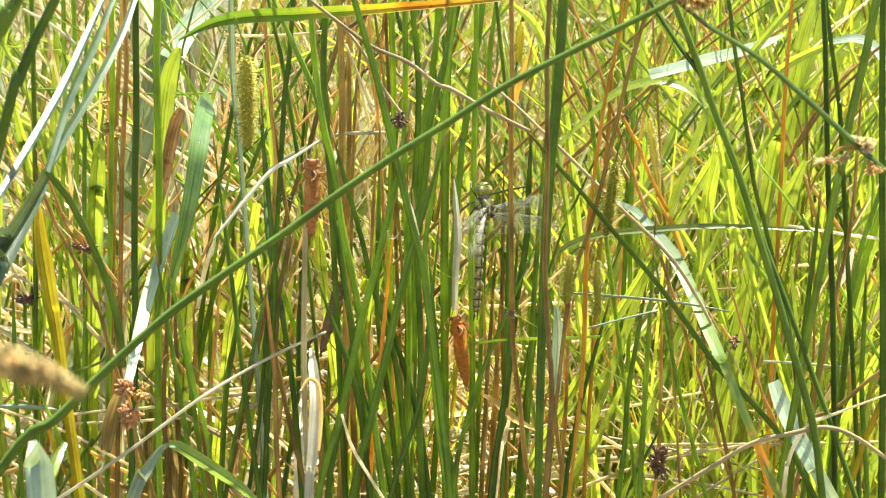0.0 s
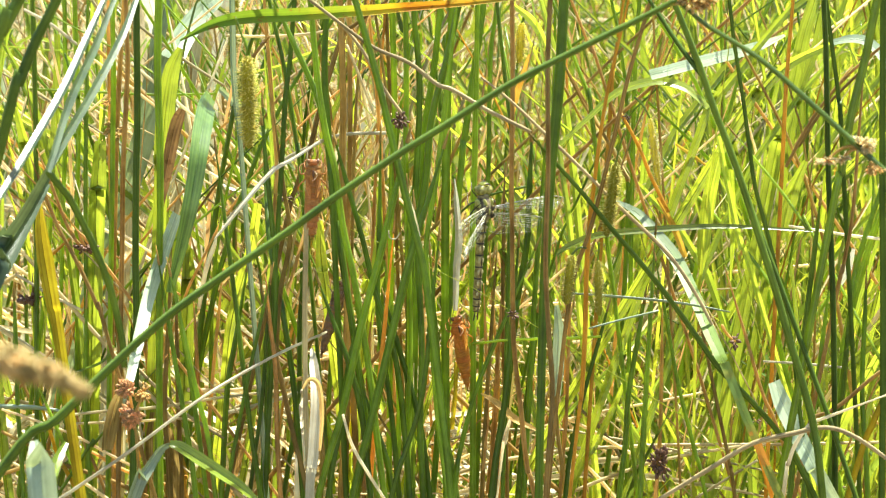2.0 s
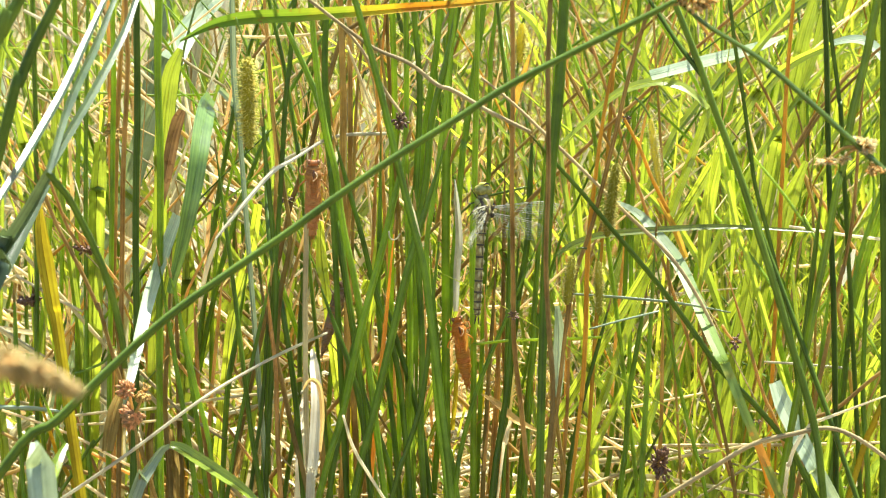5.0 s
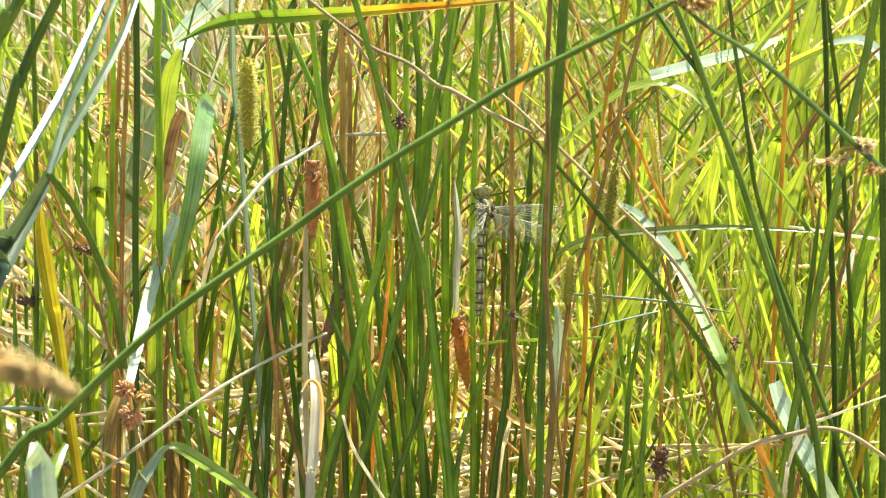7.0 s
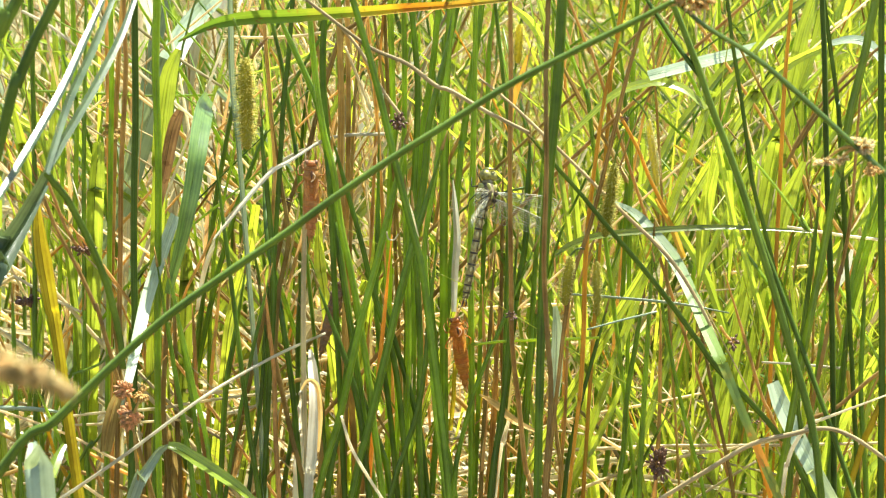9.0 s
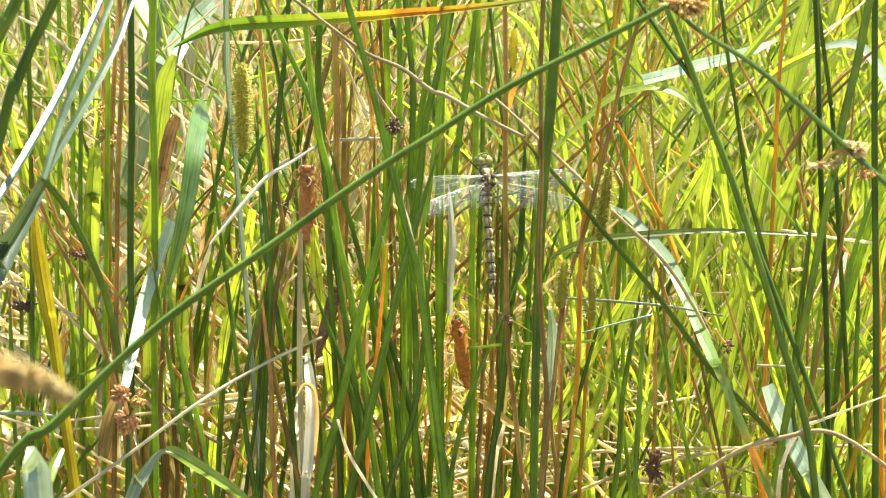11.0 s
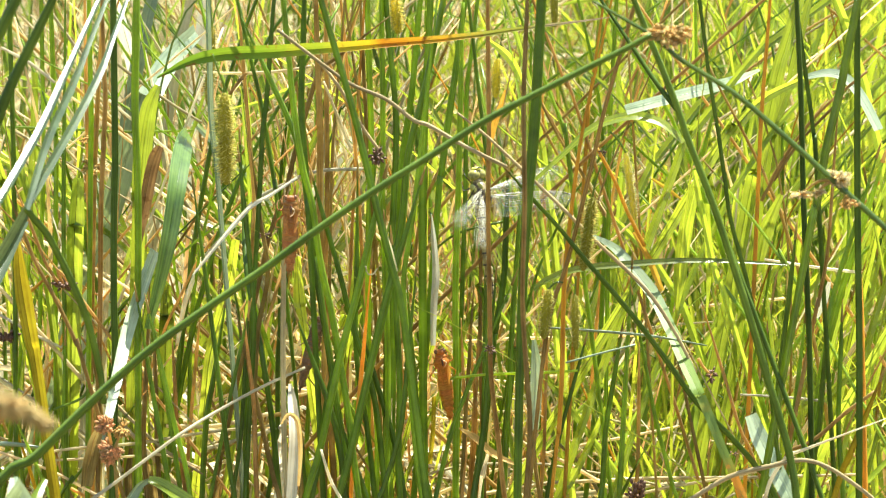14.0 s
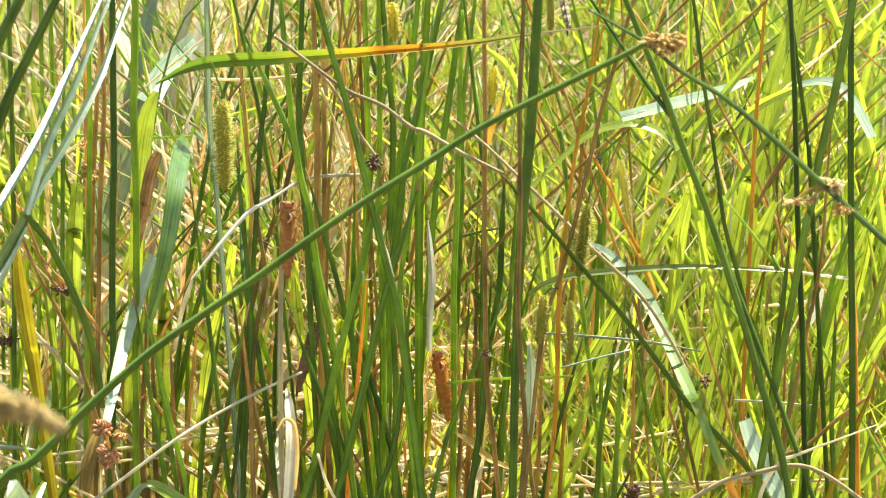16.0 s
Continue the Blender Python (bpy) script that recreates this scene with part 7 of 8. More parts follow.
    for k in (-1, 1):
        for hip, knee, shin, foot in (((2.4, 1.6, 6.6), (4.8, 0.0, 7.6), (4.8, 2.6, 9.8), (3.2, 5.2, 10.8)),
                                      ((3.2, 1.6, 4.2), (7.4, -0.4, 4.6), (7.4, 3.2, 7.6), (4.8, 5.6, 8.4)),
                                      ((3.4, 1.6, 1.8), (8.0, 0.0, -1.6), (8.2, 3.0, -5.2), (5.4, 5.6, -6.4))):
            pts = [v(k * p[0] * 0.82, p[1], p[2] * 0.95) for p in (hip, knee, shin, foot)]
            part("leg", tube(pts, (0.9 * s, 0.7 * s, 0.4 * s, 0.2 * s), 6, 4), mat, base)
    base.matrix_world = m
    return tagged(base, label, "insect husk", "larva husks")


HUSK = (0.0079, -0.0080, 0.3571, 0, -9, 14)
husk = exuvia("husk", pose(*HUSK), 0.94)
exuvia("husk_mid", pose(-0.0615, -0.1080, 0.4555, 4, 1, 6), 0.98, "empty brown dragonfly larva husk on a tan stem")
exuvia("husk_dark", pose(-0.0532, -0.0150, 0.3763, 10, 14, 60), 0.95, "dragonfly larva husk behind green rushes, shade painted into its colour")
sedge_spike("utricle", 0.0059, (-0.0916, -0.1120, 0.5163), (-0.0912, -0.1120, 0.4724), [(-0.0969, -0.1120, 0.5345), (-0.0943, -0.1120, 0.5265), (-0.0918, -0.1120, 0.5199)], 300)
sedge_spike("utricle_dry", 0.0048, (-0.1039, 0.0300, 0.5263), (-0.1063, 0.0300, 0.4863), [(-0.0995, 0.0300, 0.5405), (-0.1024, 0.0300, 0.5334)], 180, "straw-coloured ripe sedge spike behind a pale leaf")
sedge_spike("utricle", 0.0050, (0.0822, -0.0800, 0.4597), (0.0777, -0.0800, 0.4235), [(0.0865, -0.0800, 0.4755), (0.0847, -0.0800, 0.4705), (0.0831, -0.0800, 0.4642)], 260)
sedge_spike("utricle", 0.0043, (0.0608, -0.0950, 0.4178), (0.0583, -0.0950, 0.3936), [(0.0678, -0.0950, 0.4209), (0.0643, -0.0950, 0.4211)], 170)
sedge_spike("utricle", 0.0037, (0.0730, -0.1000, 0.4162), (0.0737, -0.1000, 0.3893), [(0.0736, -0.1000, 0.4249), (0.0733, -0.1000, 0.4201)], 160)
sedge_spike("utricle_dry", 0.0026, (0.0803, 0.0500, 0.3511), (0.0747, 0.0500, 0.3303), [(0.0791, 0.0500, 0.3600), (0.0797, 0.0500, 0.3541)], 120, "thin straw-coloured sedge spike, half hidden")
sedge_spike("utricle_dry", 0.0034, (0.0965, -0.1080, 0.4862), (0.1011, -0.1080, 0.4538), [(0.0891, -0.1080, 0.4961), (0.0930, -0.1080, 0.4923)], 170, "slender straw-coloured sedge spike hanging from an arching stalk")
sedge_spike("utricle", 0.0039, (-0.0489, 0.1200, 0.4883), (-0.0483, 0.1200, 0.4734), [(-0.0541, 0.1200, 0.5008), (-0.0506, 0.1200, 0.4934)], 110, "small green sedge spike among straw")
sedge_spike("utricle", 0.0044, (0.0402, 0.1000, 0.4981), (0.0391, 0.1000, 0.4774), [(0.0425, 0.1000, 0.5098), (0.0414, 0.1000, 0.5025)], 130)
sedge_spike("utricle", 0.0048, (-0.0129, 0.0300, 0.5419), (-0.0107, 0.0300, 0.5220), [(-0.0194, 0.0300, 0.5546), (-0.0157, 0.0300, 0.5489)], 160)
sedge_spike("utricle_dry", 0.0040, (0.0668, 0.0300, 0.5574), (0.0676, 0.0300, 0.5249), [(0.0633, 0.0300, 0.5687), (0.0656, 0.0300, 0.5631)], 160, "ripe straw-coloured sedge spike above the rushes")
seed_cluster("capsule", (-0.0212, -0.0500, 0.4745), 0.0044, (), 34, 1.0)
seed_cluster("capsule", (0.1402, -0.0700, 0.3696), 0.0038, [(0.1402, -0.0700, 0.3696), (0.1366, -0.0700, 0.3735), (0.1341, -0.0700, 0.3777)], 30, 1.0)
seed_cluster("capsule", (0.1070, -0.0300, 0.2979), 0.0064, [(0.1070, -0.0300, 0.2985), (0.1054, -0.0300, 0.2863), (0.1049, -0.0300, 0.2799)], 56, 1.4)
seed_cluster("capsule", (0.0334, -0.0600, 0.3810), 0.0030, (), 24, 1.0)
seed_cluster("capsule", (-0.1782, 0.0000, 0.4009), 0.0056, (), 30, 0.6)
seed_cluster("capsule", (-0.0788, 0.0000, 0.4255), 0.0037, (), 24, 0.7)
seed_cluster("capsule", (-0.0884, -0.0200, 0.5071), 0.0022, (), 14, 1.0)
seed_cluster("capsule", (0.1571, 0.0000, 0.3118), 0.0022, (), 12, 1.0)
seed_cluster("capsule", (0.0905, 0.0000, 0.4665), 0.0025, (), 16, 1.0)
seed_cluster("capsule", (-0.2094, 0.0200, 0.3698), 0.0062, (), 36, 0.6, "brown sparse rush seed cluster among dry stalks")
seed_cluster("capsule_rust", (-0.1495, -0.1100, 0.3555), 0.0056, [(-0.1495, -0.1100, 0.3555), (-0.1480, -0.1100, 0.3465)], 60, 0.9, "reddish-brown woolly tuft of rush seed capsules")
seed_cluster("capsule_rust", (-0.1470, -0.1100, 0.3431), 0.0066, [(-0.1470, -0.1100, 0.3431), (-0.1461, -0.1100, 0.3277), (-0.1449, -0.1100, 0.3082)], 80, 0.9, "reddish-brown woolly tuft of rush seed capsules")
seed_cluster("capsule_tan", (-0.1423, -0.1100, 0.3545), 0.0062, [(-0.1423, -0.1100, 0.3545), (-0.1470, -0.1100, 0.3431)], 44, 0.8, "golden tuft of small round rush seed capsules")
seed_cluster("floret", (-0.1025, 0.0500, 0.3896), 0.0037, (), 14, 1.0, "small pale flower tuft among dry stalks")
seed_cluster("capsule_tan", (-0.1676, 0.0300, 0.4691), 0.0048, (), 26, 0.8, "tan rush flower tuft behind the leaves")
seed_cluster("capsule_tan", (-0.1641, 0.0300, 0.4562), 0.0071, (), 36, 0.7, "tan rush flower tuft behind the leaves")
seed_cluster("floret", (0.1786, -0.2900, 0.5072), 0.0072, (), 46, 0.6, "pale cream rush flower cluster on a leaning bract")
seed_cluster("floret", (0.1629, -0.2900, 0.5013), 0.0056, [(0.1636, -0.2900, 0.5018), (0.1695, -0.2900, 0.5062), (0.1755, -0.2900, 0.5072)], 36, 0.5, "pale cream rush flower cluster on a leaning bract")
seed_cluster("capsule_tan", (0.1044, -0.2900, 0.5716), 0.0105, (), 64, 0.55, "tan and orange rush flower cluster at a bent stem")
seed_cluster("floret", (0.1109, -0.2900, 0.5697), 0.0034, (), 20, 0.6, "cream rush flower cluster at a bent stem")
seed_cluster("floret", (0.1696, -0.2900, 0.5018), 0.0041, [(0.1696, -0.2900, 0.5018), (0.1731, -0.2900, 0.5052), (0.1767, -0.2900, 0.5062)], 26, 0.7, "pale cream rush flower cluster on a leaning bract")
seed_cluster("capsule_tan", (0.1836, -0.2900, 0.4994), 0.0053, (), 34, 0.9, "tan rush flower cluster on a leaning bract")
SEED_FOOT = (-0.1221, -1.0000, 0.5912)


def blurred_seed_head(pts, radius):
    """A grass's dense seed head that leans in close to the viewer."""
    rng = random.Random(41)
    base = new("grass_seed_head")
    base.location = pts[0]
    o = Vector(pts[0])
    line = spline([Vector(p) - o for p in pts], 12)
    foot = Vector((pts[0][0] - 0.10, pts[0][1] + 0.02, -0.01)) - o
    part("stalk", tube([foot, foot + Vector((0.03, 0, -o.z * -0.6)), (-0.02, 0, 0.004), (0, 0, 0)] + [Vector(p) - o for p in pts[1:]], (0.0026, 0.0020, 0.0016, 0.0010), 6), MAT["tan"], base)
    pieces = []
    for i in range(420):
        f = rng.random()
        c = line[min(int(f * len(line)), len(line) - 1)]
        swell = math.sin(math.pi * (0.12 + 0.83 * f)) ** 0.6
        d = (line[-1] - line[0]).normalized()
        out = Vector((rng.gauss(0, 1), rng.gauss(0, 1), rng.gauss(0, 1)))
        out = (out - d * out.dot(d)).normalized()
        v = c + out * (radius * swell * rng.uniform(0.2, 1.0))
        way = (out * 0.6 + d).normalized()
        pieces.append(ball(v, (0.0007, 0.0007, 0.0020), way, 4, 5))
    part("floret_head", merged(pieces), MAT["floret_near"], base, "dense cream florets", "stuff")
    return tagged(base, "cream-coloured dense grass seed head on a leaning stalk", "seed head")


# ---- the dragonfly ----
def wing_shape(length, chord, hind):
    """Leading and trailing edge of a wing along +x from its root; z is forward."""
    lead, trail = [], []
    n = 26
    for i in range(n + 1):
        f = 1 - (1 - i / n) ** 1.35
        x = length * f
        tip = math.sqrt(max(0.0, 1 - max(0.0, (f - 0.72) / 0.28) ** 2))            # rounded tip
        if hind:
            depth = chord * min(1.0, f / 0.07) ** 0.6 * (1.08 - 0.40 * f)
        else:
            depth = chord * (0.42 + 0.60 * min(1.0, f / 0.6)) * min(1.0, f / 0.05) ** 0.6
        z1 = chord * (0.12 + 0.05 * math.sin(math.pi * f)) - chord * 0.30 * (1 - tip)
        lead.append(Vector((x, 0, z1)))
        trail.append(Vector((x, 0, z1 - depth * (0.06 + 0.94 * tip) + chord * 0.05 * (1 - tip))))
    return lead, trail


def make_wing(name, parent, root, side, length, chord, hind, sweep):
    """A clear wing with its veins; side -1 or 1, swept in its own plane by sweep degrees (up is positive)."""
    lead, trail = wing_shape(length, chord, hind)
    c, sn = math.cos(radians(sweep)), math.sin(radians(sweep))

    def at(i, f):
        a, b = lead[i], trail[i]
        p = a.lerp(b, f)
        y = 0.00056 * math.sin(f * 21) * (1 - 0.35 * i / 26) - 0.0012 * (i / 26) ** 2
        x, z = p.x * c - p.z * sn, p.x * sn + p.z * c
        return Vector((side * x, y, z))

    rows, n = 11, len(lead)
    verts = [at(i, k / (rows - 1)) for i in range(n) for k in range(rows)]
    faces = [(i * rows + k, i * rows + k + 1, (i + 1) * rows + k + 1, (i + 1) * rows + k) for i in range(n - 1) for k in range(rows - 1)]
    uvs = [(k / (rows - 1), i / (n - 1)) for i in range(n) for k in range(rows)]
    ob = new(name, mesh_of(name, verts, faces, uvs, MEMBRANE))
    ob.parent = parent
    ob.location = root
    tagged(ob, "clear shiny wing membrane")
    veins = [tube([at(i, 0.0) for i in range(0, n, 5)] + [at(n - 1, 0.0)], (0.00046, 0.00038, 0.00024), 5, 3),
             tube([at(i, 0.10) for i in range(0, n, 5)], (0.00032, 0.00022), 4, 3),
             tube([at(i, 1.0) for i in range(1, n, 3)], (0.00015, 0.00012), 4, 2)]
    for f0, f1 in ((0.16, 0.24), (0.22, 0.40), (0.30, 0.55), (0.40, 0.70), (0.52, 0.86)):
        veins.append(tube([at(i, f0 + (f1 - f0) * i / n) for i in range(0, n - 2, 4)], (0.00024, 0.00015), 4, 2))
    for i in range(2, n - 1):
        veins.append(tube([at(i, 0.0), at(i, 0.10)], (0.00009, 0.00009), 3, 1))
        f = 0.12 + 0.78 * ((i * 0.618) % 1.0)
        veins.append(tube([at(i, f), at(i, min(1.0, f + 0.16))], (0.00007, 0.00007), 3, 1))
        f = 0.12 + 0.78 * ((i * 0.618 + 0.5) % 1.0)
        veins.append(tube([at(i, f), at(i, min(1.0, f + 0.16))], (0.00007, 0.00007), 3, 1))
    part("vein_net", merged(veins), INSECT["vein"], ob, "fine veins, sun glints painted as a pale tint", "stuff")
    part("wing_spot", tube([at(21, 0.05), at(23, 0.05)], (0.0007, 0.0007), 5, 2), INSECT["abdomen"], ob, "small brown cell at the leading edge")
    return ob


def build_dragonfly():
    """Head up (+z), its back to -y, wings along x; origin between the wing roots."""
    fly = new("dragonfly")
    tagged(fly, "young grey-green dragonfly with clear shiny wings clinging to a rush", "dragonfly")
    thorax = part("thorax", merged([ball((0, 0.0014, 0.0014), (0.0044, 0.0050, 0.0064), (0, 0, 1), 10, 14, 0.8),
                                    ball((0, 0.0018, 0.0074), (0.0028, 0.0028, 0.0022), (0, 0, 1), 6, 10)]), INSECT["thorax"], fly)
    for k in (-1, 1):
        part("stripe", ball((k * 0.0019, -0.0020, 0.0052), (0.0006, 0.0018, 0.0020), (k * 0.25, 0, 1), 6, 8), INSECT["patch"], thorax, "pale green shoulder stripe")
        part("stripe", ball((k * 0.0038, 0.0012, 0.0042), (0.0010, 0.0022, 0.0026), (k * 0.2, 0.5, 1), 6, 8), INSECT["patch"], thorax, "pale green side stripe")
        part("stripe", ball((k * 0.0039, 0.0020, -0.0004), (0.0009, 0.0020, 0.0026), (k * -0.1, 0.5, 1), 6, 8), INSECT["patch"], thorax, "pale green side stripe")
        part("seam", tube([(k * 0.0036, -0.0020, 0.0060), (k * 0.0046, 0.0012, 0.0026), (k * 0.0042, 0.0042, 0.0000)], (0.0004, 0.0006, 0.0004), 5, 3), INSECT["dark"], thorax, "dark seam between the stripes")
        part("seam", tube([(k * 0.0034, -0.0026, 0.0020), (k * 0.0046, 0.0014, -0.0016), (k * 0.0036, 0.0044, -0.0034)], (0.0004, 0.0006, 0.0004), 5, 3), INSECT["dark"], thorax, "dark seam between the stripes")
        for z in (0.0026, -0.0010):                      # where each wing joins: a dark root between two pale knobs
            socket = part("wing_socket", ball((k * 0.0024, -0.0032, z), (0.0013, 0.0008, 0.0014), (k * 0.3, 0, 1), 6, 8), INSECT["dark"], thorax)
            part("knob", ball((k * 0.0019, -0.0037, z + 0.0010), (0.0006, 0.0004, 0.0004), (0, 0, 1), 5, 7), INSECT["abdomen"], socket, "pale knob at the wing root")
            part("knob", ball((k * 0.0031, -0.0035, z - 0.0009), (0.0006, 0.0004, 0.0004), (0, 0, 1), 5, 7), INSECT["pale"], socket, "pale knob at the wing root")
    part("back_plate", ball((0, -0.0034, 0.0010), (0.0005, 0.0006, 0.0016), (0, 0, 1), 6, 8), INSECT["patch"], thorax, "pale plate between the wing roots")
    head = part("head", ball((0, 0.0030, 0.0112), (0.0041, 0.0031, 0.0026), (0, 0, 1), 8, 14), INSECT["eye"], fly)
    for k in (-1, 1):
        part("eye", ball((k * 0.0017, 0.0022, 0.0110), (0.0034, 0.0034, 0.0028), (k * 0.12, 0, 1), 8, 14), INSECT["eye"], head, "large grey-olive eye")
    part("face", ball((0, 0.0022, 0.0138), (0.0026, 0.0024, 0.0012), (0, 0, 1), 6, 12), INSECT["face"], head, "yellow-green face")
    part("face_mark", tube([(-0.0020, 0.0000, 0.0136), (-0.0008, -0.0006, 0.0143), (0.0008, -0.0006, 0.0143), (0.0020, 0.0000, 0.0136)], (0.0004, 0.0009, 0.0004), 5, 3), INSECT["dark"], head, "dark mark over the eyes")
    part("neck", tube([(0, 0.0022, 0.0078), (0, 0.0026, 0.0094)], (0.0034, 0.0026), 10, 2), INSECT["dark"], head, "dark neck")
    z, lengths = -0.0040, (0.0024, 0.0043, 0.0058, 0.0060, 0.0060, 0.0058, 0.0056, 0.0047, 0.0036, 0.0026)
    radii = (0.0029, 0.0027, 0.0020, 0.0019, 0.0020, 0.0020, 0.0020, 0.0020, 0.0019, 0.0015)
    for i, (ln, r) in enumerate(zip(lengths, radii)):
        y = 0.0022
        seg = part("abdomen_segment", tube([(0, y, z), (0, y, z - ln * 0.5), (0, y, z - ln)], (r * 1.9, r * 2.1, r * 2.0, r * 1.9), 12, 3, 0.95), INSECT["abdomen"], fly)
        part("dark_band", tube([(0, y, z - ln * 0.84), (0, y, z - ln * 0.99)], (r * 2.12, r * 2.05), 12, 1, 0.96), INSECT["dark"], seg, "dark ring at the joint")
        for k in (-1, 1):
            part("pale_mark", ball((k * r * 0.55, y - r * 0.78, z - ln * 0.34), (r * 0.40, r * 0.16, ln * 0.22), (0, 0, 1), 5, 7), INSECT["pale"], seg, "pale grey paired mark")
        part("midline", tube([(0, y - r * 0.97, z - ln * 0.08), (0, y - r * 1.03, z - ln * 0.78)], (0.0003, 0.0005), 5, 1), INSECT["dark"], seg, "dark line along the back")
        z -= ln
    for k in (-1, 1):
        part("tail_clasper", blade([(k * 0.0006, 0.0022, z), (k * 0.0010, 0.0020, z - 0.0022), (k * 0.0012, 0.0024, z - 0.0046)], (0.0005, 0.0012, 0.0006), 0.4, 0, 0, 3), INSECT["dark"], fly)
        for hz, kx, kz, fx, fz in ((0.0070, 0.0066, 0.0110, 0.0045, 0.0150), (0.0050, 0.0085, 0.0040, 0.0070, 0.0085), (0.0030, 0.0082, -0.0030, 0.0060, -0.0075)):
            hip, knee, foot = Vector((k * 0.0022, 0.0040, hz)), Vector((k * kx, 0.0030, kz)), Vector((k * fx * 0.75, 0.0085, fz))
            part("leg", tube([hip, hip.lerp(knee, 0.5), knee, knee.lerp(foot, 0.5), foot], (0.0007, 0.0007, 0.0005, 0.0004, 0.0003), 6, 3), INSECT["leg"], fly, "thin black leg")
    wings = {}
    for k in (-1, 1):
        wings[("fore", k)] = make_wing("forewing", fly, (k * 0.0022, -0.0030, 0.0022), k, 0.0440, 0.0086, False, 1)
        wings[("hind", k)] = make_wing("hindwing", fly, (k * 0.0022, -0.0030, -0.0012), k, 0.0435, 0.0112, True, -14)
    return fly, wings


dragonfly, WINGS = build_dragonfly()
blurred_seed = blurred_seed_head([(-0.1221, -1.0000, 0.5912), (-0.1136, -1.0000, 0.5859), (-0.1049, -1.0000, 0.5829), (-0.0935, -1.0000, 0.5774)], 0.0038)


# ---- the bed behind ----
def reach(y):
    """Half the width that the bed needs at the depth y."""
    return 0.115 * (2.05 + y) + 0.05


def random_plants():
    """Leaves and stems that stand just behind the dragonfly, each a thing of its own."""
    rng = random.Random(7)
    for i in range(430):
        y = 0.04 + 0.50 * rng.random() ** 1.3
        x = rng.uniform(-1, 1) * reach(y)
        right = x > -0.02
        chance = rng.random()
        top = rng.uniform(0.42, 0.60)
        lean = rng.gauss(0.05, 0.13) if right else rng.gauss(0, 0.08)
        bend = rng.gauss(0, 0.03)
        pts = [(x + lean * 0.0, y, -0.01), (x + lean * 0.35 + bend, y + rng.uniform(-0.02, 0.02), top * 0.4),
               (x + lean * 0.75 + bend, y + rng.uniform(-0.03, 0.03), top * 0.78), (x + lean * 1.25, y + rng.uniform(-0.05, 0.05), top)]
        if chance < (0.20 if abs(x) < 0.07 else 0.54 if right else 0.32):
            if rng.random() < 0.3:
                pts.append((pts[-1][0] + rng.choice((-1, 1)) * rng.uniform(0.03, 0.10), pts[-1][1], top - rng.uniform(-0.02, 0.06)))
            w = rng.uniform(1.6, 5.2)
            leaf(rng.choice(("leaf", "leaf", "leafg", "leafg")), (w * 0.8, w, w * 0.9, w * 0.15), pts, rng.uniform(-50, 50), rng.uniform(-40, 40))
        elif chance < (0.72 if right else 0.60):
            w = rng.uniform(1.4, 3.2)
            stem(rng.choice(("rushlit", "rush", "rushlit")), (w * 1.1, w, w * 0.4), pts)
        else:
            w = rng.uniform(1.0, 2.3)
            colours = ("tan", "tan", "straw", "brown", "orange", "tan", "straw") if right else ("straw", "tan", "white", "tan", "white", "brown", "tan", "straw")
            stem(rng.choice(colours), (w, w, w * 0.5), pts)


def pale_leaves():
    """Broad bleached and blue-green leaves that hang and lean behind the straw."""
    rng = random.Random(57)
    for i in range(40):
        y = rng.uniform(0.14, 0.48)
        x = rng.uniform(-1.0, -0.30) * reach(y)
        top, lean = rng.uniform(0.30, 0.56), rng.gauss(0, 0.10)
        pts = [(x + lean * 1.2, y + 0.03, top), (x + lean * 0.8, y, top * 0.86), (x + lean * 0.45, y - 0.02, top * 0.6), (x, y, -0.01)]
        w = rng.uniform(4.5, 10.5)
        leaf(rng.choice(("white", "white", "straw", "glauc", "leaf", "white")), (w * 0.3, w, w * 0.9, w * 0.6), pts, rng.uniform(-40, 40), rng.uniform(-30, 30), 0.2)
    for i in range(46):                                 # collapsed ones lie over the feet of the rushes
        x, y, way = rng.uniform(-0.26, 0.02), rng.uniform(0.04, 0.30), rng.choice((-1, 1))
        top, run = rng.uniform(0.20, 0.31), rng.uniform(0.04, 0.14)
        pts = [(x + way * run, y - 0.02, top - rng.uniform(0.0, 0.06)), (x + way * run * 0.5, y, top), (x + way * 0.01, y + 0.02, top * 0.8), (x, y + 0.02, -0.01)]
        w = rng.uniform(3.0, 7.5)
        leaf(rng.choice(("white", "straw", "white", "tan")), (w * 0.25, w, w * 0.9, w * 0.6), pts, rng.uniform(20, 60) * way, rng.uniform(-20, 20), 0.25)


